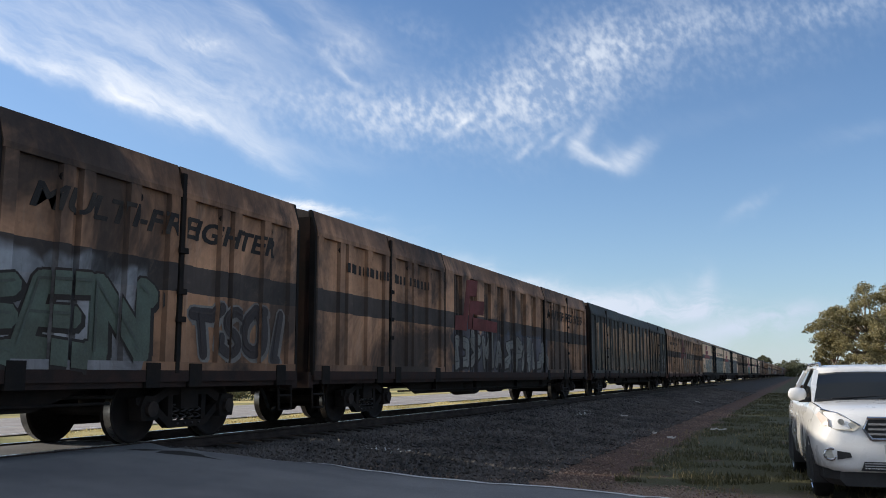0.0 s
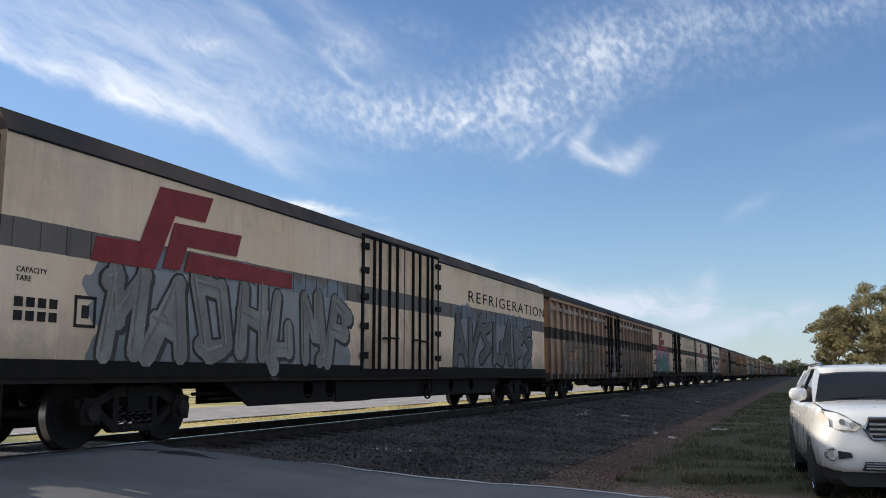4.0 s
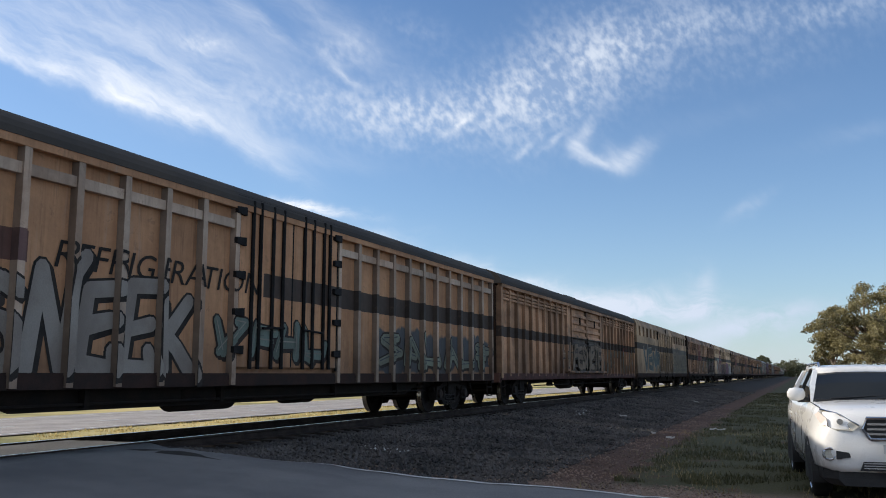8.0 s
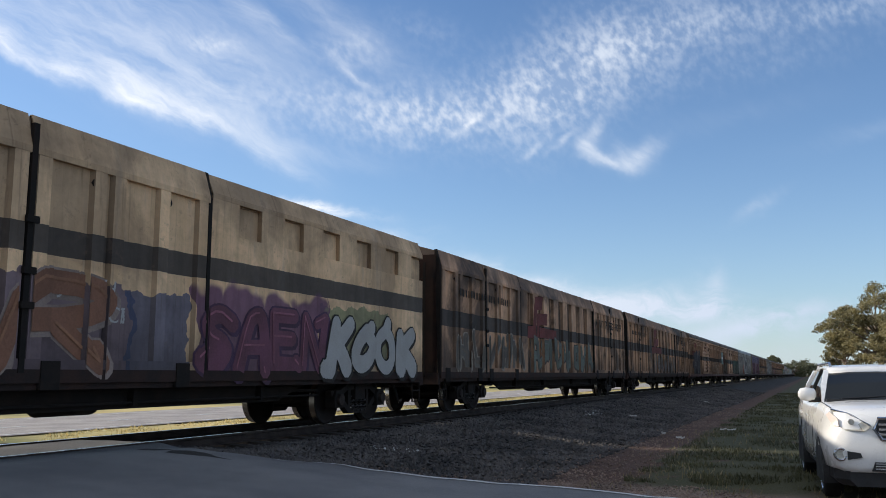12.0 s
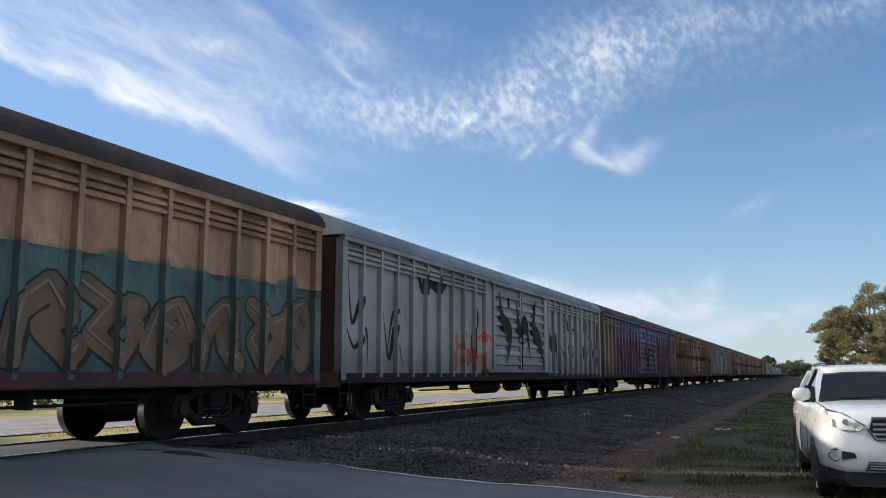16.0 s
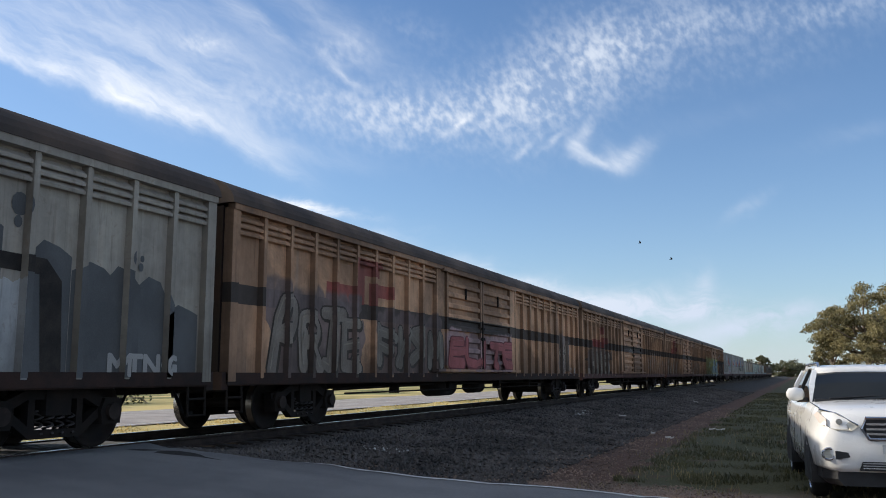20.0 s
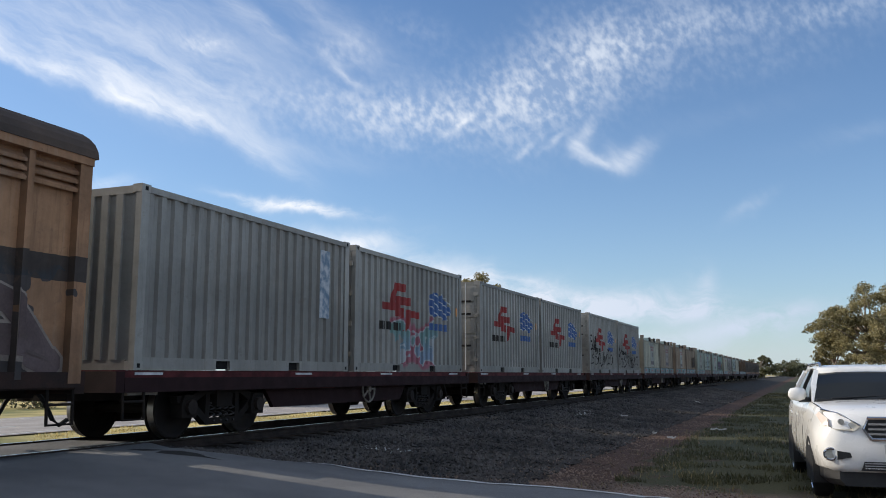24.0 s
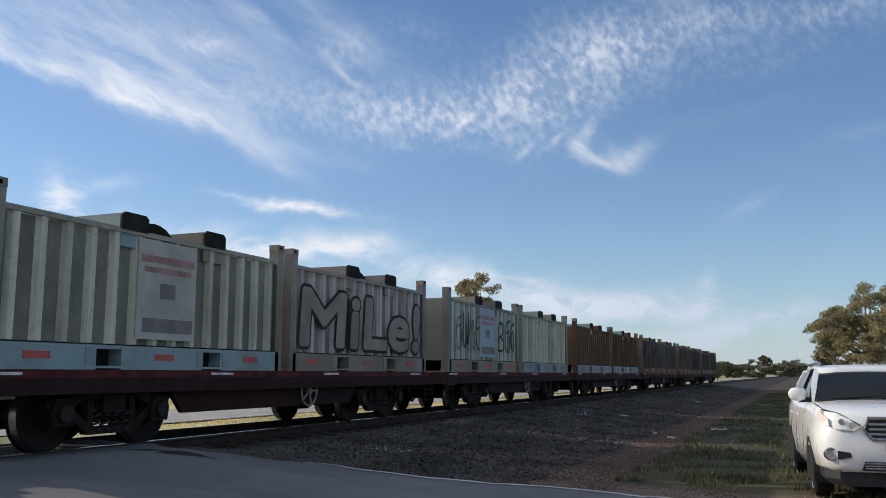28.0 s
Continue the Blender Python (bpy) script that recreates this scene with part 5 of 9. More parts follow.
def freighter_van(name, label, start, length, mat, roof_mat, sill_mat, front_text=True, rear_text=True, mark=True):
    """Doors at both ends and a folded-sheet middle."""
    root = wagon_root(name, label, start, length, "folding-door vans of the train")
    hl = length / 2 - 0.45
    m = paint(root, **mat)
    rusty = paint(root, **dict(mat, base=(0.33, 0.17, 0.085), second=(0.24, 0.12, 0.06), soot=min(0.9, mat["soot"] + 0.1)))
    canted_body(root, rusty, hl, roof_mat)
    dl = 6.4
    door_pair(root, m, -hl, -hl + dl)
    door_pair(root, m, hl - dl, hl)
    mid = hl - dl
    n = 8
    pitch = 2 * mid / n
    panel = shared(("mf_panel", round(pitch, 3)), lambda: Geo().prism([(1.23, 0.02), (1.32, 0.05), (1.32, 0.56 * pitch - 0.03), (1.23, 0.56 * pitch)], 1.0, 3.56, "z").mesh("pressed_panel"))
    rib = shared("mf_rib", lambda: Geo().prism([(1.23, -0.07), (1.275, -0.03), (1.275, 0.03), (1.23, 0.07)], 1.0, 3.56, "z").mesh("rib"))
    for i in range(n):
        y = -mid + pitch * i
        part("pressed_panel", panel, m, root, at=(0, y, 0))
        for k in (0.71, 0.86):
            part("rib", rib, rusty, root, at=(0, y + pitch * k, 0))
    part("cornice", Geo().prism([(1.25, 3.56), (1.325, 3.56), (1.325, 3.62), (1.19, 4.02), (1.15, 4.02)], -mid + 0.05, mid - 0.05), m, root)
    part("sill", Geo().box(1.25, 1.33, -hl, hl, 0.86, 1.02), sill_mat, root)
    belly(root, hl)
    spans = door_spans(-hl, -hl + dl)
    for i in range(n):
        y = -mid + pitch * i
        spans += [(y + 0.05, y + 0.53 * pitch, 1.321), (y + 0.56 * pitch, y + 0.66 * pitch, 1.231), (y + 0.66 * pitch, y + 0.91 * pitch, 1.276), (y + 0.91 * pitch, y + pitch, 1.231)]
    spray_tags(root, mat["tags"], spans + door_spans(hl - dl, hl))
    if front_text:
        row = bars([(-hl + 1.2 + i * 0.2, 2.98, 0.09 if i % 4 else 0.13) for i in range(21)], 0.19)
        tagged(part("small_lettering", lay_on(row, door_spans(-hl, -hl + dl), 0.003), DECAL_DARK, root, "row of black characters"), kind="stuff")
    if rear_text:
        me = lettering("MULTI-FREIGHTER", 0.44, shear=0.25, width=5.2, offset=0.012)
        me.transform(Matrix.Translation((0, hl - 5.9, 2.96)))
        part("lettering", lay_on(me, door_spans(hl - dl, hl), 0.004), DECAL_DARK, root, "black slanted capitals")
    if mark:
        decal("operator_mark", s_logo(0.85, 0.95), FADED_RED, root, 1.322, -mid + 0.5, 2.5, "faded red stepped mark")
    underframe(root, hl + 0.1, sill_mat, hl - 2.6)
    return root, m, hl


def window_van(name, label, start, length, mat, roof_mat, sill_mat, mark=True):
    root = wagon_root(name, label, start, length, "vans with a row of square recesses")
    hl = length / 2 - 0.45
    m = paint(root, **mat)
    canted_body(root, m, hl, roof_mat)
    dl = 3.3
    door_pair(root, m, -dl, dl)
    for s in (-1, 1):
        a, b = (dl + 0.04, hl) if s > 0 else (-hl, -dl - 0.04)
        for z0, z1, nm in ((3.68, 3.72, "upper_panel"), (1.0, 3.12, "lower_panel")):
            part(nm, Geo().box(1.23, 1.315, a, b, z0, z1), m, root)
        part("cornice", Geo().prism([(1.25, 3.64), (1.318, 3.64), (1.318, 3.70), (1.19, 4.02), (1.15, 4.02)], a, b), m, root)
        n = 6
        pitch = (b - a) / n
        for i in range(n):
            part("recess_pier", shared(("pier", round(pitch, 3)), lambda: Geo().box(1.23, 1.314, 0, pitch - 0.62, 3.12, 3.68).mesh("recess_pier")), m, root, at=(0, a + i * pitch, 0))
    part("sill", Geo().box(1.25, 1.33, -hl, hl, 0.86, 1.02), sill_mat, root)
    belly(root, hl)
    spray_tags(root, mat["tags"], [(-hl, -dl - 0.05, 1.316)] + door_spans(-dl, dl) + [(dl + 0.05, hl, 1.316)])
    if mark:
        decal("operator_mark", s_logo(0.85, 0.95), FADED_RED, root, 1.32, -hl + 4.6, 2.5, "faded red stepped mark")
    underframe(root, hl + 0.1, sill_mat, hl - 2.6)
    return root, m, hl


def corrugated(length, height, depth=0.036, pitch=0.28, ridge=0.36):
    """One side sheet of a container, folded like a trapezoid wave, on x = 0 facing +x."""
    pts, y = [], 0.0
    while y < length - 1e-6:
        for f, d in ((0.0, 0.0), (ridge, 0.0), (ridge + 0.12, -depth), (0.88, -depth)):
            yy = y + f * pitch
            if yy <= length:
                pts.append((d, yy))
        y += pitch
    pts.append((0.0, length))
    g = Geo()
    k = len(pts)
    g.v = [(d, yy, z) for z in (0.0, height) for d, yy in pts]
    g.f = [(i, i + 1, k + i + 1, k + i) for i in range(k - 1)]
    return g


def flat_wagon(name, label, start, length, code=True):
    root = wagon_root(name, label, start, length, "container wagons of the train")
    hl = length / 2 - 0.35
    deck = Geo().box(-1.2, 1.2, -hl, hl, 0.90, 1.02)
    part("deck", deck, DECK_RED, root, "oxide red deck")
    part("side_sill", Geo().box(1.16, 1.24, -hl, hl, 0.84, 1.005), DECK_RED, root)
    fish = [(-hl + 3.6, 0.84), (-hl + 4.0, 0.40), (hl - 4.0, 0.40), (hl - 3.6, 0.84)]
    part("fish_belly", Geo().prism([(y, z) for y, z in reversed(fish)], 1.02, 1.10, "x"), DECK_SHADED, root, "deep oxide red girder with painted shade")
    for k in range(4):
        y = -hl + (0.05, 0.36, 0.62, 0.92)[k] * 2 * hl
        part("reflector", shared("reflector", lambda: Geo().box(1.24, 1.246, -0.28, 0.28, 0.955, 0.99).mesh("reflector")), DECAL_WHITE, root, "white reflective strip", at=(0, y, 0))
    part("number_board", Geo().box(1.1, 1.108, 0, 1.45, 0.7, 0.86), DECK_RED, root, at=(0, -1.9, 0))
    decal("small_lettering", bars([(i * 0.11, 0, 0.07) for i in range(9)] + [(1.05, 0.03, 0.3)], 0.09), DECAL_WHITE, root, 1.11, -1.85, 0.735, "row of white characters")
    part("hand_brake_wheel", shared("handwheel", hand_wheel), BOX_DULL, root, "spoked hand brake wheel", at=(1.16, 0.9, 0.66))
    part("end_plate", Geo().box(1.15, 1.2, -0.3, 0.3, 0.68, 0.84), BOX_DULL, root, at=(0, -hl + 0.6, 0))
    underframe(root, hl, DECK_SHADED, hl - 2.6, floor=0.92, rigging=False)
    return root, hl


CONTAINERS = []


def box_container(root_place, label, tags=(), plain=False):
    """A 20-foot box, riding on a wagon: rails, posts, castings, folded sides, doors."""
    L, H, W = 6.058, 2.591, 1.219
    root = tagged(new("shipping_container"), label, "container", "tall boxes on the container wagons")
    CONTAINERS.append((root, root_place))
    mat = paint(root, (0.355, 0.335, 0.295), (0.29, 0.275, 0.24), dust=0.2, soot=0.14, rust=0.12, tags=tags, lead_shade=0.3, streaks=0.25)
    side = shared("side_sheet", lambda: corrugated(L - 0.32, H - 0.28, 0.045).mesh("side_sheet"))
    part("side_sheet", side, mat, root, at=(W - 0.015, -L / 2 + 0.16, 0.17))
    part("far_side", Geo().box(-W, -W + 0.04, -L / 2, L / 2, 0.15, H - 0.1), mat, root)
    part("roof_sheet", Geo().box(-W + 0.04, W - 0.06, -L / 2 + 0.05, L / 2 - 0.05, H - 0.06, H - 0.02), mat, root)
    bottom = Geo()
    cut = [(-L / 2 + 0.16, -1.22), (-0.86, 0.86), (1.22, L / 2 - 0.16)]
    for a, b in cut:
        bottom.box(W - 0.09, W, a, b, 0.0, 0.175)
    for a, b in ((-1.22, -0.86), (0.86, 1.22)):
        bottom.box(W - 0.09, W, a, b, 0.145, 0.175)
    part("bottom_rail", bottom, mat, root)
    part("fork_pocket", Geo().box(W - 0.3, W - 0.06, -1.22, -0.86, 0.02, 0.145).box(W - 0.3, W - 0.06, 0.86, 1.22, 0.02, 0.145), BLACK, root, "dark fork pocket")
    part("top_rail", Geo().box(W - 0.06, W, -L / 2 + 0.16, L / 2 - 0.16, H - 0.11, H - 0.02), mat, root)
    for s in (-1, 1):
        for e in (-1, 1):
            part("corner_post", Geo().box(*sorted((s * W, s * (W - 0.1))), *sorted((e * L / 2, e * (L / 2 - 0.16))), 0.11, H - 0.11), mat, root)
            for z in (0, H - 0.118):
                g = Geo().box(*sorted((s * (W + 0.004), s * (W - 0.162))), *sorted((e * (L / 2 + 0.004), e * (L / 2 - 0.178))), z, z + 0.118)
                cst = part("corner_casting", g, mat, root)
                if s > 0:
                    part("casting_hole", Geo().box(W + 0.004, W + 0.007, *sorted((e * (L / 2 - 0.06), e * (L / 2 - 0.12))), z + 0.03, z + 0.09), BLACK, cst)
    # the end towards -y has doors, or folded sheet
    part("end_wall", Geo().box(-W + 0.1, W - 0.1, L / 2 - 0.06, L / 2 - 0.02, 0.1, H - 0.1), mat, root)
    part("end_wall", Geo().box(-W + 0.1, W - 0.1, -L / 2 + 0.03, -L / 2 + 0.06, 0.1, H - 0.1), mat, root)
    part("end_sill", Geo().box(-W + 0.16, W - 0.16, -L / 2, -L / 2 + 0.06, 0.0, 0.14), mat, root)
    part("end_header", Geo().box(-W + 0.16, W - 0.16, -L / 2, -L / 2 + 0.06, H - 0.13, H - 0.02), mat, root)
    if plain:
        for i in range(8):
            x = -W + 0.14 + i * 0.265
            part("end_fold", shared("end_fold", lambda: Geo().box(0, 0.12, -L / 2 - 0.01, -L / 2 + 0.03, 0.14, H - 0.13).mesh("end_fold")), mat, root, at=(x, 0, 0))
        return root
    for x0, x1 in ((-W + 0.12, -0.01), (0.01, W - 0.12)):
        d = part("door", Geo().box(x0, x1, -L / 2 + 0.005, -L / 2 + 0.03, 0.14, H - 0.13), mat, root, "container door leaf")
        for i in range(5):
            part("door_fold", Geo().box(x0 + 0.05, x1 - 0.05, -L / 2 - 0.015, -L / 2 + 0.005, 0.19 + i * 0.455, 0.58 + i * 0.455), mat, d)
        for q in (0.3, 0.72):
            xx = x0 + (x1 - x0) * q
            part("lock_rod", Geo().sweep([(xx, -L / 2 - 0.04, 0.06), (xx, -L / 2 - 0.04, H - 0.06)], 0.014), BOX_GREY, d)
        for i in range(4):
            hx = x1 if x1 > 0.5 else x0
            part("hinge", Geo().box(hx - 0.06, hx + 0.06, -L / 2 - 0.035, -L / 2 - 0.016, 0.3 + i * 0.62, 0.4 + i * 0.62), mat, d)
    return root


def sheet_spans(length=5.738, pitch=0.28, ridge=0.36, depth=0.045, face=1.204):
    """Outer and inner faces of a box's folded side sheet."""
    out, y = [], -length / 2
    while y < length / 2:
        a, b, c, d = y, y + ridge * pitch, y + (ridge + 0.12) * pitch, y + 0.88 * pitch
        out += [(a, b, face + 0.004), (b, c, face + 0.004, face - depth + 0.004), (c, d, face - depth + 0.004), (d, y + pitch, face - depth + 0.004, face + 0.004)]
        y += pitch
    return out


def wave_logo():
    """A plain blue lobed shape, and the wavy gaps that run across it."""
    blob = [(0.0, 0.42), (0.12, 0.28), (0.2, 0.1), (0.38, 0.04), (0.55, 0.14), (0.72, 0.12), (0.9, 0.0), (1.05, 0.02), (1.12, 0.16), (1.3, 0.2),
            (1.36, 0.32), (1.22, 0.46), (1.1, 0.6), (0.98, 0.62), (0.9, 0.8), (0.76, 0.84), (0.66, 0.74), (0.48, 0.86), (0.28, 0.84), (0.08, 0.68)]
    g = Geo()
    g.v = [(0, y * 1.12, z * 0.78) for y, z in blob]
    g.f = [tuple(range(len(blob)))]
    lines = Geo()
    for k in range(5):
        pts = [(0.10 * k + t * 0.11, 0.20 + 0.21 * k - 0.062 * t + 0.035 * math.sin(t * 1.25)) for t in range(-2, 14)]
        for (p, q), (r, s) in zip(pts, pts[1:]):
            if 0.02 < (q + s) / 2 < 0.84 and 0.0 < p and r < 1.34:
                stroke(lines, (p * 1.12, q * 0.78), (r * 1.12, s * 0.78), 0.014, 0.004)
    return g, lines


def cross_logo(scale, tall):
    """The carrier's red mark: a plain stepped cross."""
    g = Geo()
    for poly in ([(0, 0.75), (0.45, 0.75), (0.62, 1.35), (1.25, 1.35), (1.2, 1.12), (0.82, 1.12), (0.7, 0.55), (0.0, 0.55)],
                 [(0.78, 0.98), (1.5, 0.98), (1.5, 0.74), (1.0, 0.74), (0.92, 0.40), (0.72, 0.40)],
                 [(1.02, 0.66), (2.0, 0.60), (2.0, 0.40), (1.55, 0.42), (1.35, 0.0), (1.1, 0.0), (1.25, 0.36), (0.98, 0.38)]):
        n = len(g.v)
        g.v += [(0.0, a * scale, b * tall) for a, b in poly]
        g.f.append(tuple(range(n, n + len(poly))))
    return g


def low_container(root_place, L, body, base, label, paint_tags=(), boxes=True, panel=None):
    """A low open-topped coil box: frame base with pockets, folded sides, tall corner posts, buffer blocks on top."""
    W, H = 1.215, 1.92
    root = tagged(new("open_top_container"), label, "container", "low boxes on the container wagons")
    CONTAINERS.append((root, root_place))
    m = paint(root, tags=paint_tags, soot=0.28, rust=0.25, dust=0.25, lead_shade=0.4, base=tuple(0.88 * c for c in body["base"]), second=tuple(0.88 * c for c in body["second"]))
    spray_tags(root, paint_tags, [(-L / 2 + 0.2, L / 2 - 0.2, W - 0.008)])
    b = Geo()
    for a, c in ((-L / 2 + 0.1, -1.3), (-0.85, 0.85), (1.3, L / 2 - 0.1)):
        b.box(-W, W, a, c, 0.0, 0.32)
    for y in (-1.075, 1.075):
        b.box(W - 0.2, W, y - 0.225, y + 0.225, 0.27, 0.32).box(W - 0.2, W, y - 0.225, y + 0.225, 0.02, 0.05)
    b.box(-W + 0.25, W - 0.25, -L / 2 + 0.1, L / 2 - 0.1, 0.03, 0.3)
    part("base_frame", b, base, root, "base frame with fork pockets")
    for y in (-1.42, -0.79, 0.79, 1.42):
        part("pocket_cheek", Geo().box(W - 0.02, W + 0.012, y - 0.07, y + 0.07, 0.06, 0.30), base, root)
    pocket = Geo().box(W - 0.26, W - 0.22, -1.3, -0.85, 0.02, 0.3).box(W - 0.26, W - 0.22, 0.85, 1.3, 0.02, 0.3)
    part("pocket", pocket, BLACK, root)
    for y in (-2.25, 0.0, 2.1):
        part("reflector", shared("red_plate", lambda: Geo().box(0, 0.006, -0.2, 0.2, 0, 0.09).mesh("reflector")), RED_PLATE, root, "red reflective plate", at=(W, y, 0.13))
    if L < 7:
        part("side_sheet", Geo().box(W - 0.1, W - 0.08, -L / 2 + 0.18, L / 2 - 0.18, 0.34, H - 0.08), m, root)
        # one colour, lightened on ribs, dimmed on sheets: recess shade painted in with dirt
        light = paint(root, tags=(), soot=0.1, rust=0.12, dust=0.1, lead_shade=0.0, base=tuple(1.35 * c for c in body["base"]), second=tuple(1.15 * c for c in body["base"]))
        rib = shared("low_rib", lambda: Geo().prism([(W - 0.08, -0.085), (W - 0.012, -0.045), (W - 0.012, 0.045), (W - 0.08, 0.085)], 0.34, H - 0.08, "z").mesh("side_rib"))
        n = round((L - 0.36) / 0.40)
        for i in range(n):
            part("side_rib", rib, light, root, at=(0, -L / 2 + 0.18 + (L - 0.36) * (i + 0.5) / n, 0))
    side = None if L < 7 else shared(("low_side", L), lambda: corrugated(L - 0.36, H - 0.42, 0.078, 0.40, 0.2).mesh("side_sheet"))
    if side:
        part("side_sheet", side, m, root, at=(W - 0.012, -L / 2 + 0.18, 0.34))
    part("far_side", Geo().box(-W, -W + 0.05, -L / 2 + 0.1, L / 2 - 0.1, 0.32, H - 0.05), m, root)
    for s in (-1, 1):
        part("end_sheet", Geo().box(-W + 0.1, W - 0.1, *sorted((s * (L / 2 - 0.06), s * (L / 2 - 0.12))), 0.3, H - 0.04), m, root)
        for x in (-1, 1):
            post = part("corner_post", Geo().box(*sorted((x * W, x * (W - 0.17))), *sorted((s * L / 2, s * (L / 2 - 0.2))), 0.0, H + 0.16), m, root, "tall corner post")
            part("casting", Geo().box(*sorted((x * (W + 0.005), x * (W - 0.175))), *sorted((s * (L / 2 + 0.005), s * (L / 2 - 0.205))), H + 0.16, H + 0.27), BOX_DULL, post)
            part("casting_hole", Geo().box(W + 0.005, W + 0.009, *sorted((s * (L / 2 - 0.07), s * (L / 2 - 0.13))), H + 0.19, H + 0.24), BLACK, post)
    part("top_rail", Geo().box(W - 0.07, W + 0.005, -L / 2 + 0.2, L / 2 - 0.2, H - 0.08, H - 0.01), m, root)
    part("load_cover", Geo().box(-W + 0.1, W - 0.1, -L / 2 + 0.15, L / 2 - 0.15, H - 0.3, H - 0.25), BOX_DULL, root)
    if boxes:
        for y in (-0.72, 1.05):
            blk = part("buffer_beam", Geo().box(-W + 0.05, W - 0.02, y - 0.24, y + 0.24, H - 0.26, H + 0.19), base if y < 0 else m, root, "raised cross beam")
            part("rubber_end", Geo().prism([(-0.26, -0.02), (0.26, -0.02), (0.26, 0.17), (0.2, 0.22), (-0.2, 0.22), (-0.26, 0.17)], W - 0.02, W + 0.02, "x"), RUBBER, blk, "black rubber end", at=(0, y, H - 0.01))
        part("coil", Geo().tube(0, -0.02, H - 0.38, 0.58, -0.9, 0.95, "x", 28), STEEL_DARK, root, "dark steel coil")
    if panel:
        pm, w = panel
        p = part("side_panel", Geo().box(W - 0.005, W + 0.012, -w / 2, w / 2, 0.42, H - 0.1), pm, root, "flat faded placard panel")
        part("panel_mark", Geo().box(W + 0.012, W + 0.016, -0.16, 0.16, 1.0, 1.22), PLACARD_INK, p)
        part("panel_plate", Geo().box(W + 0.012, W + 0.016, -w * 0.4, w * 0.45, 0.52, 0.72), PLACARD_INK, p)
        part("panel_stripe", Geo().box(W + 0.012, W + 0.016, -w * 0.45, w * 0.45, 1.5, 1.6).box(W + 0.012, W + 0.016, -w * 0.4, w * 0.4, 1.36, 1.44), PLACARD_RED, p)
    return root


TAN, TAN2 = (0.54, 0.31, 0.178), (0.42, 0.23, 0.125)
BROWN = (0.37, 0.185, 0.09)
CREAM, CREAM2 = (0.92, 0.64, 0.40), (0.84, 0.57, 0.35)
STRIPE = (0.034, 0.032, 0.03)
INK, GREY = (0.012, 0.012, 0.014), (0.22, 0.24, 0.25)
PRINT_BLUE = material("printed_blue", (0.12, 0.2, 0.28), 0.5, second=(0.6, 0.6, 0.6), scale=6)
SPRAY_GREY = material("silver_spray", (0.30, 0.265, 0.225), 0.65, second=(0.22, 0.185, 0.155), scale=1.0, gloss=0.2)
SPRAY_BLUE = material("blue_spray", (0.22, 0.36, 0.42), 0.7, second=(0.17, 0.27, 0.31), scale=1.5)
SIGN_GREEN = material("sign_green", (0.012, 0.065, 0.042), 0.5, second=(0.012, 0.05, 0.035), scale=1.0)
SPRAY_SLATE = material("slate_spray", (0.115, 0.115, 0.113), 0.7, second=(0.095, 0.095, 0.093), scale=1.5, gloss=0.2)
SPRAY_GREEN = material("dark_green_spray", (0.03, 0.11, 0.06), 0.7, second=(0.04, 0.09, 0.05), scale=1.5, gloss=0.2)
SPRAY_WHITE = material("white_spray", (0.40, 0.38, 0.35), 0.7, second=(0.36, 0.34, 0.31), scale=1.5, gloss=0.2)
FADED = material("faded_white_lettering", (0.26, 0.22, 0.18), 0.7)
PLACARD_RED = material("faded_placard_red", (0.42, 0.22, 0.2), 0.7)
PLACARD_INK = material("faded_placard_ink", (0.13, 0.12, 0.12), 0.7, second=(0.22, 0.18, 0.17))
RED_PLATE = material("red_reflector", (0.45, 0.05, 0.035), 0.4, second=(0.3, 0.05, 0.04))
ROOF_DARK = material("sooty_roof", (0.045, 0.041, 0.036), 0.8, second=(0.075, 0.064, 0.054), scale=0.5, gloss=0.15)
ROOF_GREY = material("grey_roof", (0.30, 0.32, 0.33), 0.6, second=(0.22, 0.23, 0.24), scale=0.5, gloss=0.15)
ROOF_TAN = material("tan_roof", (0.33, 0.235, 0.15), 0.7, second=(0.25, 0.17, 0.11), scale=0.5, gloss=0.15)
ROOF_BROWN = material("brown_roof", (0.13, 0.09, 0.065), 0.75, second=(0.06, 0.05, 0.045), scale=0.5, gloss=0.15)
SILL_DARK = material("grimy_brown_sill", (0.03, 0.022, 0.019), 0.85, second=(0.05, 0.03, 0.024), gloss=0.12)
SILL_RED = material("brown_red_sill", (0.10, 0.045, 0.038), 0.75, second=(0.07, 0.04, 0.035), gloss=0.12)

# front and rear end of each van along the track at 25 s
ENDS = [(-630.32, -607.95), (-607.37, -585.21), (-584.29, -562.12), (-561.39, -539.06), (-538.39, -516.24), (-514.89, -492.35), (-491.6, -468.99),
        (-468.31, -446.22), (-444.69, -422.62), (-420.21, -398.31), (-397.53, -374.77), (-373.96, -351.48), (-350.44, -327.84), (-326.97, -304.6),
        (-303.53, -280.72), (-279.97, -257.17), (-256.42, -233.57), (-232.87, -209.63), (-208.79, -185.62), (-184.87, -161.53), (-160.85, -137.46),
        (-136.73, -113.27), (-112.81, -89.23), (-88.58, -65.04), (-64.29, -40.76), (-40.01, -16.48)]
STARTS = [a - 0.43 for a, b in ENDS]
SPAN = [b - a + 0.86 for a, b in ENDS]


def step_mark(y, z, shade=(0.27, 0.05, 0.045)):
    return ((y, y + 1.1, z, z + 0.35, shade), (y + 1.1, y + 1.6, z, z + 0.95, shade), (y + 1.6, y + 2.3, z + 0.62, z + 0.95, shade), (y + 1.8, y + 2.2, z, z + 0.48, shade), (y + 2.2, y + 3.0, z + 0.2, z + 0.48, shade))


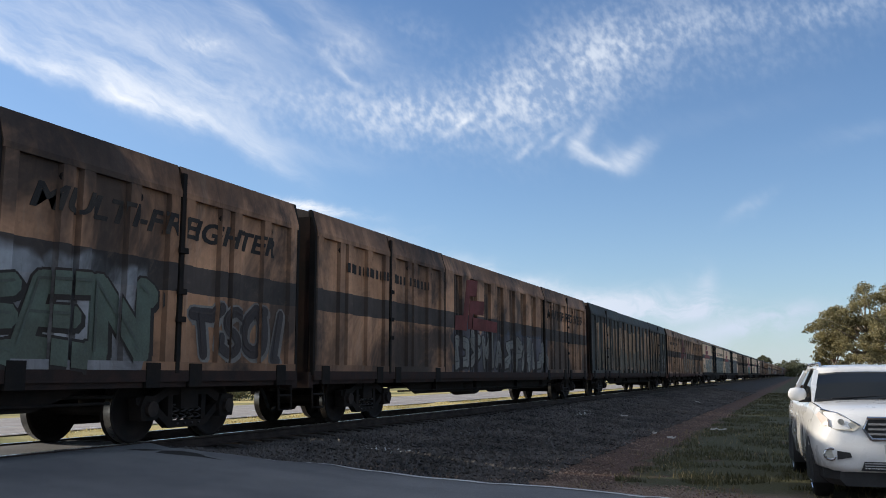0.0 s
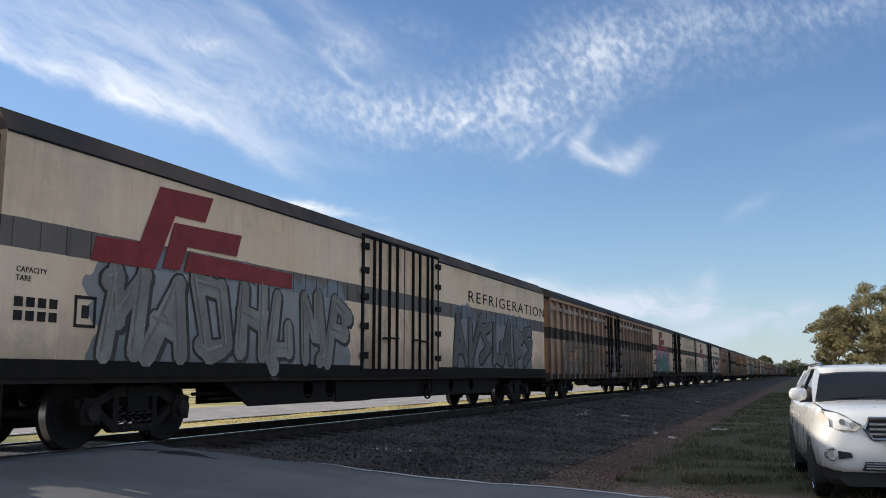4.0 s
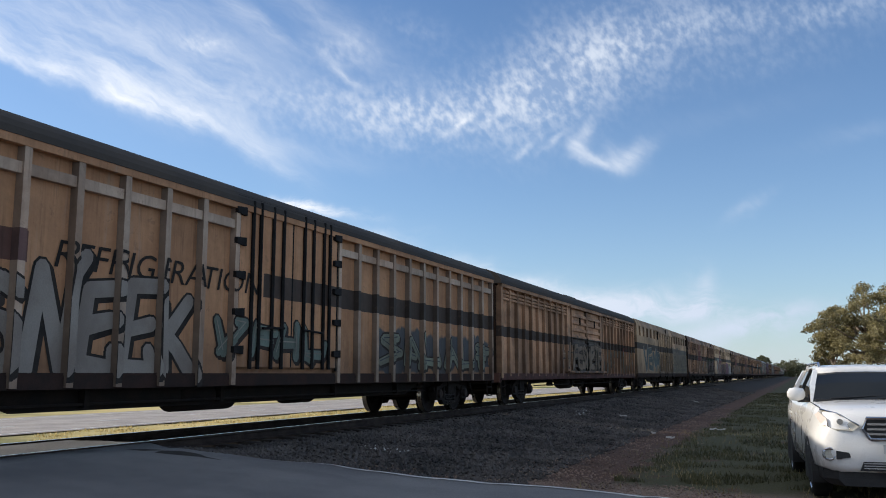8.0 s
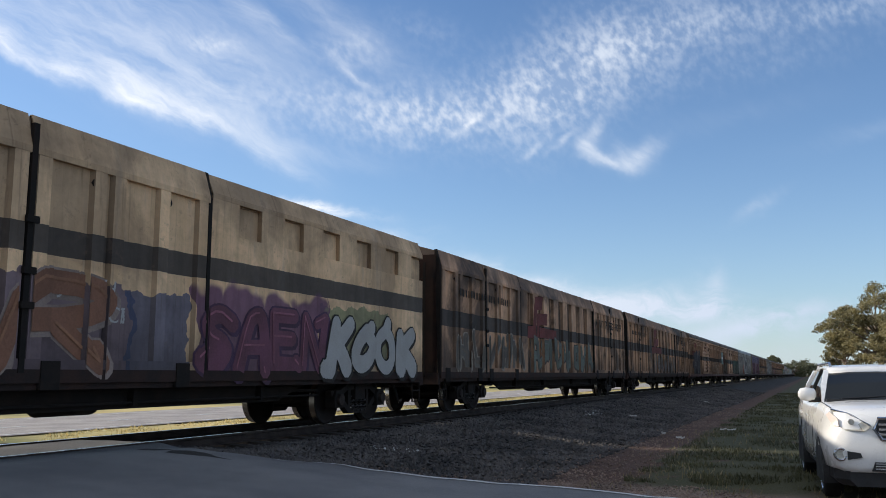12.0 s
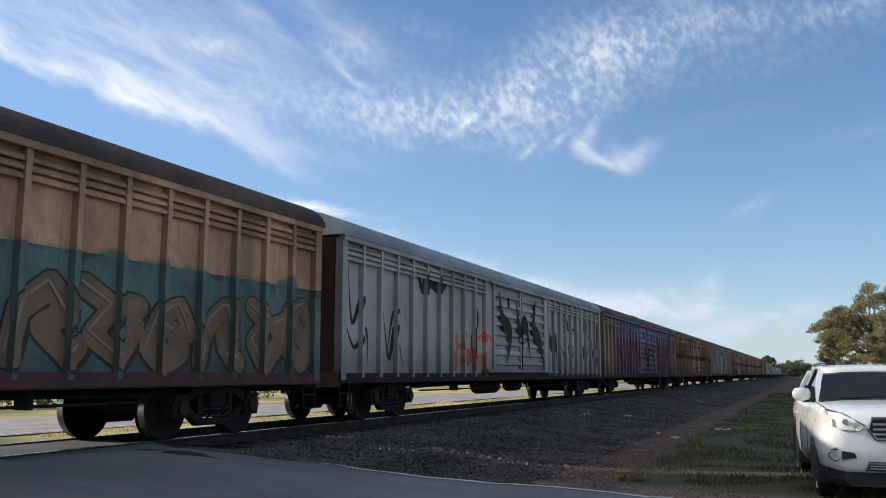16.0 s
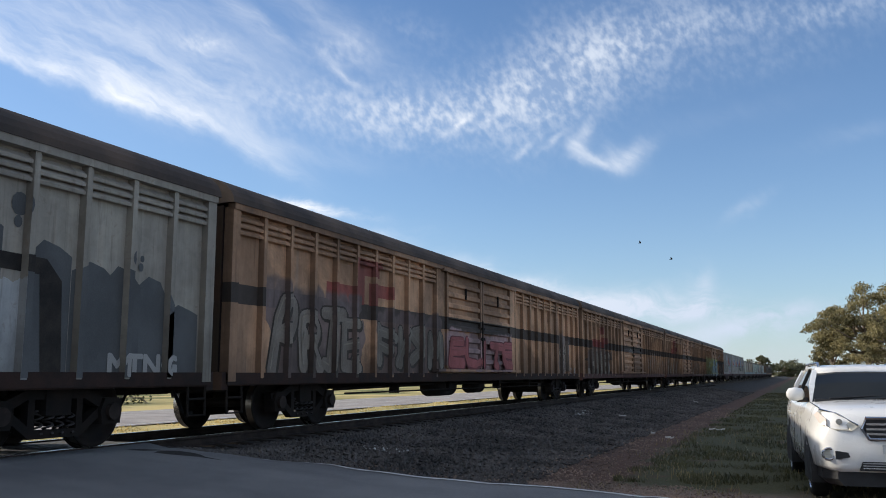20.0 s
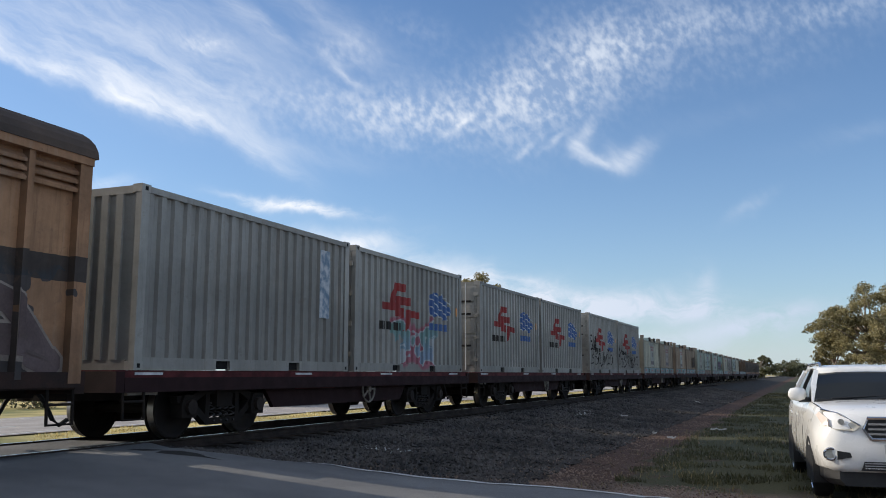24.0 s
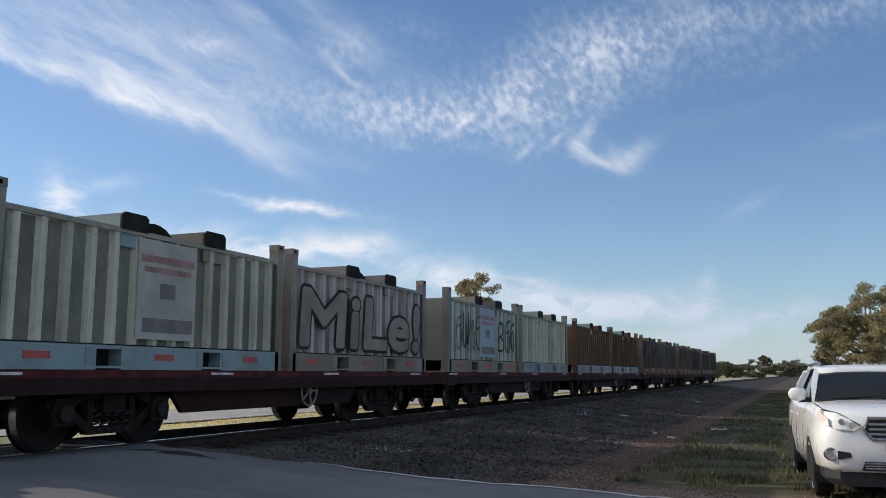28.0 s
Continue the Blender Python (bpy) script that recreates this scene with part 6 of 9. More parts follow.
def coat(base, second, band, z, soot, *tags, **more):
    return dict(base=base, second=second, band=band, band_z=z, soot=soot, tags=tags, **more)


MFZ, LVZ, RBZ, RFZ, WNZ = (2.15, 2.56), (2.1, 2.42), (2.25, 2.65), (2.41, 2.77), (2.38, 2.72)

freighter_van("box_van", "tan van, sooty, with green-grey sprayed letters and folding doors", STARTS[0], SPAN[0],
              coat((0.46, 0.24, 0.13), (0.33, 0.165, 0.085), STRIPE, MFZ, 0.9, (3.0, 7.35, 1.05, 2.25, 1.1, (0.10, 0.15, 0.135), (0.08, 0.115, 0.11), (0.015, 0.016, 0.018), (0.30, 0.30, 0.30), 1.3),
                   (8.2, 10.9, 1.17, 2.05, 0.6, (0.035, 0.035, 0.045), (0.05, 0.05, 0.06), (0.20, 0.21, 0.22), None, 4.2)), ROOF_BROWN, SILL_DARK)
freighter_van("box_van", "tan van with dark soot, grey sprayed shapes and folding doors", STARTS[1], SPAN[1],
              coat((0.46, 0.24, 0.13), (0.33, 0.165, 0.085), STRIPE, MFZ, 0.9, (-4.0, 5.0, 1.1, 2.1, 1.0, GREY, (0.11, 0.13, 0.15), INK, (0.07, 0.08, 0.10), 2.1)), ROOF_BROWN, SILL_DARK)
_w, _m, _h = freighter_van("box_van", "soot-dark van sprayed with angular tan and grey panels", STARTS[2], SPAN[2],
              coat((0.045, 0.055, 0.052), (0.06, 0.055, 0.045), None, MFZ, 0.5), ROOF_BROWN, SILL_DARK, front_text=False, rear_text=False, mark=False)
_mid = _h - 6.4
_pitch = _mid / 4
_spans = door_spans(-_h, -_mid) + [q for k in range(8) for q in ((_pitch * k - _mid + 0.05, _pitch * (k + 0.53) - _mid, 1.321), (_pitch * (k + 0.56) - _mid, _pitch * (k + 1) - _mid, 1.278))] + door_spans(_mid, _h)
_rng = random.Random(12)
for _k in range(15):
    _y = -9.6 + 1.25 * _k
    for _nm, _z0, _z1, _mat, _lift in (("sprayed_shard", 1.15, _rng.uniform(3.1, 3.55), (0.36, 0.24, 0.155), 0.002), ("sprayed_shard", 1.12, _rng.uniform(1.9, 2.2), (0.13, 0.12, 0.10), 0.006)):
        _g = Geo()
        stroke(_g, (_y + _rng.uniform(-0.15, 0.15), _z0 + 0.3), (_y + _rng.uniform(-0.2, 0.3), _z1 - 0.3), _rng.uniform(0.36, 0.56), _lift, _rng.uniform(0.5, 1.1))
        part(_nm, lay_on(_g, _spans), spray_paint(_mat), _w, "angular sprayed panel")
for _i, _t in enumerate(("PMONEY", "UNOIT")):
    spray_text(_w, _t, 9.3 + 0.12 * _i, 10.5 - 0.12 * _i, 1.7 - 0.32 * _i, 0.32, _spans, SPRAY_WHITE, None, 0.0, 0, 0, "thin white sprayed words")
swoop(_w, [(8.96, 1.14), (8.9, 1.85), (9.15, 2.08), (9.5, 1.98), (9.8, 2.15), (10.1, 1.98), (10.4, 2.04), (10.7, 1.75), (10.71, 1.17)], 0.06, _spans, SPRAY_GREY, "sprayed_cloud", "thin pale cloud outline")
sprayed_field(_w, [(9.81, 2.99), (9.95, 2.85), (10.05, 2.9), (10.15, 2.8), (10.4, 2.75), (10.65, 2.62), (10.62, 2.5), (10.5, 2.55), (10.45, 2.16), (10.38, 2.2), (10.4, 2.5), (10.2, 2.55), (9.95, 2.5), (10.0, 2.62), (9.82, 2.7), (9.93, 2.78)][::-1], _spans, spray_paint((0.34, 0.3, 0.2)), "bare_patch", "pale leaf-shaped bare patch")
freighter_van("box_van", "tan van with dark stripe and white outlined sprayed letters", STARTS[3], SPAN[3],
              coat(TAN, TAN2, STRIPE, MFZ, 0.67, (-2.5, 5.2, 1.07, 2.6, 1.1, (0.27, 0.24, 0.21), (0.36, 0.33, 0.3), (0.03, 0.03, 0.03), None, 9.1),
                   (6.0, 9.6, 1.1, 2.1, 1.2, (0.15, 0.14, 0.14), (0.12, 0.11, 0.11), (0.23, 0.2, 0.18), None, 6.4)), ROOF_BROWN, SILL_RED)
smooth_reefer("refrigerated_van", "cream smooth-sided refrigerated van with white sprayed letters", STARTS[4], SPAN[4],
              coat(CREAM, CREAM2, (0.10, 0.10, 0.10), RFZ, 0.12, (-9.25, -3.05, 1.12, 2.5, 1.08, (0.37, 0.38, 0.36), (0.48, 0.49, 0.47), INK, None, 1.9),
                   (2.2, 10.2, 1.2, 2.5, 0.95, (0.27, 0.31, 0.29), (0.38, 0.42, 0.4), INK, (0.13, 0.15, 0.15), 7.7), streaks=0.14, rust=0.08), ROOF_TAN, SILL_DARK)
smooth_reefer("refrigerated_van", "pale refrigerated van with grey-white sprayed shapes", STARTS[5], SPAN[5],
              coat((0.88, 0.63, 0.41), CREAM2, (0.12, 0.10, 0.09), RFZ, 0.15, (-9.8, -3.0, 1.15, 2.45, 1.0, (0.34, 0.35, 0.34), (0.36, 0.37, 0.36), (0.06, 0.065, 0.07), (0.22, 0.23, 0.23), 3.3),
                   (2.5, 9.6, 1.2, 2.5, 1.0, (0.17, 0.19, 0.2), (0.13, 0.15, 0.16), INK, (0.16, 0.17, 0.18), 5.1), streaks=0.14, rust=0.08), ROOF_BROWN, SILL_DARK)
_w, _m, _h = ribbed_van("ribbed_van", "orange-brown ribbed refrigerated van with large grey sprayed letters", STARTS[6], SPAN[6],
           coat((0.55, 0.29, 0.145), (0.42, 0.215, 0.11), STRIPE, RBZ, 0.15, (-9.5, 7.0, 0.95, 2.45, 1.9, (0.25, 0.235, 0.22), (0.33, 0.31, 0.29), (0.04, 0.04, 0.042), None, 2.9),
                (7.2, 10.0, 0.95, 1.9, 1.3, (0.07, 0.17, 0.2), (0.10, 0.13, 0.13), INK, None, 5.9)), ROOF_DARK, SILL_DARK)
_posts = [1.7 + (_h - 0.08 - 1.7) / 11 * k for k in range(12)]
spray_text(_w, "THE RIGHT TRACK", 4.6, 9.4, 2.34, 0.3, rib_spans(_posts, 0.06, 1.22, 1.33, 1.7, _h), FADED, None, 0.004, 0, 0.0, "faded pale slogan")
smooth_reefer("refrigerated_van", "cream refrigerated van with turquoise letters on a mauve cloud", STARTS[7], SPAN[7],
              coat(CREAM, CREAM2, STRIPE, RFZ, 0.1, (-9.6, -4.95, 1.08, 2.2, 1.15, (0.10, 0.33, 0.31), (0.2, 0.42, 0.4), INK, None, 4.7),
                   (4.55, 10.9, 1.22, 2.25, 0.95, (0.45, 0.36, 0.25), (0.3, 0.25, 0.2), (0.10, 0.095, 0.09), None, 6.2), streaks=0.14, rust=0.06, marks=((-10.2, -3.9, 0.9, 2.42, (0.36, 0.17, 0.23)),)), ROOF_DARK, SILL_DARK, hollow=True)
_w, _m, _h = smooth_reefer("refrigerated_van", "off-white refrigerated van with silver block letters and maroon bubbles", STARTS[8], SPAN[8],
              coat((0.90, 0.67, 0.45), (0.80, 0.58, 0.38), (0.13, 0.12, 0.11), RFZ, 0.1, (1.3, 10.4, 1.14, 2.4, 1.25, (0.13, 0.075, 0.09), (0.17, 0.11, 0.125), (0.03, 0.02, 0.025), None, 2.2), streaks=0.14, rust=0.05), ROOF_DARK, SILL_DARK)
throw_up(_w, [GLYPHS[c] for c in "MELT"], -5.6, -1.85, 1.16, 2.4, [(-9, 9, 1.336)], SPRAY_GREY, DECAL_DARK, None, 43, fat=0.92, label="silver sprayed block letter")
_disc = [((0.42 if i % 2 else 0.46) * math.sin(math.pi * i / 12) - 6.07, (0.42 if i % 2 else 0.46) * math.cos(math.pi * i / 12) + 2.2) for i in range(24)]
part("sprayed_disc", Geo().prism(_disc[::-1], 1.3015, 1.304, "x"), SPRAY_GREY, _w, "grey sprayed drum")
for _i in range(6):
    _cy, _cz = -6.07 + (0.27 * math.sin(math.pi * _i / 2.5) if _i < 5 else 0), 2.2 + (0.27 * math.cos(math.pi * _i / 2.5) if _i < 5 else 0)
    part("sprayed_dot", Geo().prism([(_cy + 0.095 * math.sin(-math.pi * q / 7), _cz + 0.095 * math.cos(-math.pi * q / 7)) for q in range(14)], 1.304, 1.306, "x"), DECAL_DARK, _w)
for _i in range(5):
    _z, _a = 1.72 - 0.115 * _i, 0.36 - 0.05 * _i
    _bar = [(-6.07 - _a, _z), (-6.07 + _a, _z), (-6.07 + _a + 0.03, _z + 0.06), (-6.07 + _a, _z + 0.1), (-6.07 - _a, _z + 0.1), (-6.07 - _a - 0.03, _z + 0.06)]
    part("sprayed_finger", Geo().prism(_bar, 1.3015, 1.304, "x"), SPRAY_GREY, _w)
    part("sprayed_line", Geo().box(1.3045, 1.306, -6.07 - _a, -6.07 + _a, _z - 0.012, _z + 0.008), DECAL_DARK, _w)
for _i, _t in enumerate(("FLOGGING", "A DEAD", "HORSE")):
    decal("sprayed_words", lettering(_t, 0.22, width=(1.0, 0.75, 0.62)[_i]), DECAL_DARK, _w, 1.304, 9.3 + (0, 0.1, 0.2)[_i], 2.1 - 0.24 * _i, "thin black sprayed words")
_w, _m, _h = ribbed_van("ribbed_van", "orange-brown ribbed refrigerated van with silver bubble letters", STARTS[9], SPAN[9],
           coat((0.55, 0.29, 0.145), (0.42, 0.215, 0.11), STRIPE, RBZ, 0.12, (-9.6, -6.6, 0.95, 2.25, 1.25, (0.40, 0.37, 0.34), (0.36, 0.33, 0.31), (0.04, 0.04, 0.045), None, 7.9),
                (-2.3, 1.15, 1.2, 1.85, 0.8, (0.16, 0.25, 0.25), (0.25, 0.27, 0.27), INK, None, 3.8), (3.45, 10.7, 1.1, 1.85, 1.2, (0.22, 0.28, 0.25), (0.05, 0.08, 0.12), INK, (0.05, 0.08, 0.10), 6.6), band_from=-0.9, marks=((-10.2, -5.7, 2.27, 2.65, (0.07, 0.03, 0.035)),)), ROOF_DARK, SILL_DARK)
_posts = [s * (1.7 + (_h - 0.08 - 1.7) / 11 * k) for s in (-1, 1) for k in range(12)]
_spans = rib_spans([y for y in _posts if y < -1], 0.06, 1.22, 1.33, -11.0, -1.62) + [(-1.6, 1.6, 1.30)]
throw_up(_w, [GLYPHS[c] for c in "SNEEK"], -6.5, -2.65, 0.9, 2.3, _spans, SPRAY_GREY, DECAL_DARK, None, 47, fat=1.1, label="fat silver sprayed bubble letter")
spray_text(_w, "REFRIGERATION", -5.3, -1.0, 2.27, 0.5, _spans, DECAL_DARK, None, 0.008, 0, 0.2, "black slanted capitals")
_w, _m, _h = louvre_van("louvred_van", "tan louvred van with dark stripe and pale outlined letters", STARTS[10], SPAN[10],
           coat(TAN, TAN2, STRIPE, LVZ, 0.47, (3.3, 11.6, 1.08, 2.2, 1.15, (0.15, 0.165, 0.155), (0.22, 0.235, 0.22), (0.05, 0.055, 0.055), None, 3.1),
                (-4.0, -2.85, 1.19, 2.2, 1.2, (0.24, 0.19, 0.15), (0.3, 0.25, 0.2), (0.05, 0.05, 0.05), None, 3.6),
                (-2.6, 2.65, 1.18, 2.2, 0.75, (0.20, 0.17, 0.14), (0.27, 0.24, 0.2), (0.035, 0.035, 0.035), (0.10, 0.085, 0.07), 4.4)), ROOF_DARK, SILL_RED, hatch=True)
_shafts = [3.25 + (_h - 0.1 - 3.25) / 10 * k for k in range(10)]
spray_text(_w, "BACK", 8.3, 9.2, 2.05, 0.36, rib_spans(_shafts, 0.05, 1.21, 1.316, 3.25, _h - 0.2), DECAL_RED, None, 0.02, 0, 0.0, "small red sprayed word")
window_van("recess_van", "faded cream van with square recesses and a sooty stripe", STARTS[11], SPAN[11],
           coat((0.54, 0.36, 0.21), (0.44, 0.29, 0.165), STRIPE, WNZ, 0.45, (-9.1, -3.0, 1.1, 2.55, 1.2, (0.085, 0.14, 0.165), (0.13, 0.19, 0.21), (0.46, 0.41, 0.33), None, 2.5),
                (-2.45, 2.85, 1.13, 2.25, 1.0, (0.27, 0.195, 0.13), (0.27, 0.195, 0.13), (0.06, 0.05, 0.045), None, 6.1),
                (3.35, 11.2, 1.1, 2.5, 1.3, (0.14, 0.15, 0.14), (0.36, 0.32, 0.25), (0.38, 0.34, 0.27), (0.13, 0.12, 0.10), 7.2)), ROOF_TAN, SILL_DARK, mark=False)
freighter_van("box_van", "tan van with dark letters, mauve and green sprayed shapes", STARTS[12], SPAN[12],
              coat(TAN, TAN2, STRIPE, MFZ, 0.67, (-1.3, -0.45, 1.28, 2.5, 0.9, (0.22, 0.19, 0.165), (0.3, 0.26, 0.22), (0.035, 0.03, 0.03), None, 4.1),
                   (0.0, 1.3, 1.22, 2.35, 1.3, (0.22, 0.19, 0.165), (0.3, 0.26, 0.22), (0.035, 0.03, 0.03), None, 4.15),
                   (2.0, 3.8, 1.22, 2.4, 1.6, (0.22, 0.19, 0.165), (0.3, 0.26, 0.22), (0.035, 0.03, 0.03), None, 4.25),
                   (4.0, 11.0, 1.02, 2.3, 1.25, (0.15, 0.10, 0.14), (0.11, 0.09, 0.12), (0.3, 0.29, 0.3), (0.035, 0.07, 0.035), 9.3)), ROOF_BROWN, SILL_DARK)
_w, _m, _h = window_van("recess_van", "faded cream van with square recesses and bright sprayed letters", STARTS[13], SPAN[13],
           coat((0.68, 0.455, 0.26), (0.56, 0.36, 0.195), STRIPE, WNZ, 0.4, (-8.7, -3.4, 0.98, 2.4, 1.1, (0.20, 0.075, 0.06), (0.15, 0.055, 0.05), (0.36, 0.28, 0.23), (0.25, 0.31, 0.28), 5.4),
                (3.05, 6.75, 0.94, 2.1, 0.95, (0.15, 0.055, 0.11), (0.30, 0.12, 0.2), (0.06, 0.03, 0.09), (0.11, 0.045, 0.09), 1.1),
                (-0.5, 1.3, 0.95, 2.15, 1.8, (0.22, 0.11, 0.075), (0.3, 0.16, 0.1), (0.3, 0.26, 0.26), None, 3.37),
                marks=((-3.2, 1.8, 0.9, 2.12, (0.085, 0.065, 0.10)), (1.7, 2.95, 0.9, 2.1, (0.05, 0.065, 0.115)), (6.6, 9.4, 1.2, 2.25, (0.19, 0.2, 0.10)))), ROOF_TAN, SILL_DARK)
throw_up(_w, [GLYPHS[c] for c in "KOOK"], 6.75, 10.6, 0.93, 2.05, [(3.4, _h, 1.334)], SPRAY_WHITE, DECAL_DARK, None, 53, fat=1.25, label="white sprayed letter with black edges")
for _t, _y, _z, _l in (("JMOH", 0.5, 1.95, 0.9), ("FCB", 1.15, 1.62, 0.5)):
    spray_text(_w, _t, _y, _y + _l, _z, 0.3, door_spans(-3.3, 3.3), SPRAY_WHITE, None, 0.006, 0, 0.1, "thin white sprayed word")
freighter_van("box_van", "tan sooty van with grey outlined sprayed letters", STARTS[14], SPAN[14],
              coat(TAN, TAN2, STRIPE, MFZ, 0.82, (-10.5, -4.8, 1.1, 2.1, 1.2, (0.12, 0.12, 0.12), (0.15, 0.13, 0.11), (0.3, 0.29, 0.27), None, 6.8),
                   (-4.0, 4.5, 1.1, 2.2, 1.0, (0.12, 0.17, 0.16), (0.12, 0.13, 0.15), (0.06, 0.05, 0.05), None, 3.9)), ROOF_BROWN, SILL_DARK)
freighter_van("box_van", "dark tan van with sooty doors", STARTS[15], SPAN[15],
              coat(TAN2, BROWN, STRIPE, MFZ, 0.9, (-3.0, 4.5, 1.1, 2.1, 1.1, (0.15, 0.14, 0.15), (0.1, 0.1, 0.11), INK, None, 2.3)), ROOF_BROWN, SILL_DARK)
louvre_van("louvred_van", "tan louvred van with blue-grey bubble letters", STARTS[16], SPAN[16],
           coat(TAN, TAN2, STRIPE, LVZ, 0.42, (-9.0, -4.3, 1.0, 2.5, 1.15, (0.17, 0.20, 0.24), (0.11, 0.14, 0.17), (0.05, 0.055, 0.06), (0.10, 0.12, 0.15), 5.2),
                (3.4, 11.5, 0.96, 2.2, 1.05, (0.34, 0.335, 0.315), (0.36, 0.35, 0.33), (0.045, 0.042, 0.04), None, 7.1), marks=step_mark(-9.0, 2.4)), ROOF_BROWN, SILL_RED)
_w17, _, _ = louvre_van("louvred_van", "tan louvred van with faded green sprayed letters", STARTS[17], SPAN[17],
           coat(TAN, TAN2, (0.035, 0.05, 0.05), (2.1, 2.5), 0.42, (-8.75, -3.8, 1.0, 1.97, 1.1, (0.05, 0.10, 0.075), (0.32, 0.32, 0.29), (0.035, 0.045, 0.042), (0.10, 0.075, 0.06), 1.4),
                (3.4, 11.6, 0.98, 2.3, 1.15, (0.22, 0.165, 0.12), (0.3, 0.27, 0.22), (0.035, 0.045, 0.042), (0.09, 0.15, 0.13), 8.9), marks=((2.9, 11.9, 0.85, 2.4, (0.095, 0.125, 0.105)), (-8.6, -6.4, 2.0, 2.9, (0.13, 0.05, 0.045)))), ROOF_BROWN, SILL_RED)
_sign = part("sign_board", Geo().box(1.318, 1.335, -10.5, -8.65, 1.95, 3.12), SIGN_GREEN, _w17, "dark green carrier sign board")
part("sign_lettering", bars([(-10.28 + 0.2 * i, 2.45, 0.13 if i % 3 else 0.1) for i in range(7)], 0.19), DECAL_WHITE, _sign, "row of white characters", at=(1.336, 0, 0))
_w, _m, _h = louvre_van("louvred_van", "louvred van oversprayed white with black curling strokes", STARTS[18], SPAN[18],
           coat((0.40, 0.375, 0.335), (0.335, 0.31, 0.275), None, LVZ, 0.16, (-5.2, -2.9, 1.0, 2.1, 2.3, (0.5, 0.14, 0.07), (0.42, 0.14, 0.08), (0.45, 0.36, 0.32), None, 7.4), rust=0.1, streaks=0.2), ROOF_GREY, SILL_DARK)
_spans = louvre_spans(_h)
for _c, _wd in (([(-11.2, 3.2), (-11.0, 2.0), (-10.6, 2.5), (-10.5, 1.3)], 0.12), ([(-11.4, 2.2), (-10.9, 1.5), (-10.4, 1.9), (-10.3, 1.2)], 0.1), ([(-9.6, 2.3), (-9.3, 1.3), (-9.0, 2.0), (-8.6, 1.2)], 0.14),
                ([(-9.4, 1.4), (-9.1, 2.3), (-8.7, 2.3)], 0.1), ([(-7.8, 3.4), (-7.5, 3.0), (-7.0, 3.3), (-6.4, 3.1), (-5.9, 3.3)], 0.4), ([(-4.0, 3.2), (-3.7, 2.5), (-4.1, 1.9), (-3.9, 1.0)], 0.22),
                ([(-2.2, 3.4), (-1.9, 2.6), (-1.2, 2.2), (-1.5, 1.3)], 0.4), ([(-0.6, 3.3), (-0.2, 2.3), (0.4, 2.6), (0.9, 1.4)], 0.36), ([(1.6, 3.4), (1.3, 2.5), (2.0, 2.0), (2.5, 1.2)], 0.42),
                ([(3.6, 3.1), (3.4, 2.5), (4.0, 2.0), (4.5, 2.3), (4.7, 1.2)], 0.4), ([(5.43, 2.98), (5.8, 3.0), (6.06, 2.86)], 0.08), ([(5.2, 2.0), (5.54, 1.77), (5.73, 1.56)], 0.12),
                ([(6.18, 3.04), (6.25, 2.8), (6.4, 2.62)], 0.34), ([(6.35, 2.69), (6.64, 2.57), (7.04, 2.68), (7.28, 2.63), (7.44, 2.15), (7.31, 1.79), (6.97, 1.65)], 0.1),
                ([(6.3, 2.04), (6.55, 1.85), (6.54, 1.63)], 0.34), ([(6.54, 1.63), (6.79, 1.55), (6.96, 1.25)], 0.34), ([(6.96, 1.32), (7.08, 1.16), (6.91, 0.94)], 0.1),
                ([(9.3, 3.31), (9.1, 2.85), (9.29, 2.53)], 0.36), ([(9.29, 2.53), (9.7, 2.47), (9.85, 2.2), (9.77, 2.02)], 0.09), ([(8.6, 2.13), (8.75, 1.85), (8.83, 1.55)], 0.42),
                ([(8.75, 2.12), (9.1, 2.03), (9.4, 1.66), (9.77, 2.02), (10.25, 1.88)], 0.11), ([(10.25, 1.86), (10.75, 1.95), (11.1, 2.4), (11.5, 3.28)], 0.5), ([(10.37, 1.85), (10.8, 1.45), (11.51, 1.65)], 0.36)):
    swoop(_w, _c, _wd * (1.3 if _wd > 0.2 else 1.1), _spans, DECAL_DARK, label="black tapering curl")
_w, _m, _h = louvre_van("louvred_van", "brown louvred van covered in purple, olive and red spray paint", STARTS[19], SPAN[19],
           coat((0.17, 0.10, 0.145), (0.22, 0.085, 0.09), None, LVZ, 0.2, rust=0.1,
                marks=((9.1, 11.9, 0.8, 3.5, (0.32, 0.275, 0.17)), (-8.9, 8.6, 2.7, 3.65, (0.20, 0.18, 0.26)), (-11.9, -8.9, 0.8, 3.6, (0.27, 0.225, 0.135)))), ROOF_BROWN, SILL_DARK, hatch=True)
_spans = louvre_spans(_h)
for _y in (-7.6, -5.3, -3.0, -0.4, 1.8, 4.2, 5.6):
    _c = [(_y, 3.0), (_y - 0.25, 2.3), (_y + 0.3, 1.9), (_y + 0.1, 1.1)]
    swoop(_w, _c, 0.5, _spans, DECAL_DARK, label="black tapering curl")
    swoop(_w, [(p + 0.3, q) for p, q in _c], 0.08, _spans, SPRAY_WHITE, "sprayed_edge", "pale sprayed edge", 0.009)
swoop(_w, [(6.95, 2.95), (7.2, 2.3), (7.05, 1.7)], 0.8, _spans, DECAL_DARK, label="black oval counter of a letter")
swoop(_w, [(6.98, 2.8), (6.85, 2.2), (7.05, 1.75), (7.25, 1.7)], 0.09, _spans, SPRAY_WHITE, "sprayed_edge", "pale sprayed edge", 0.012)
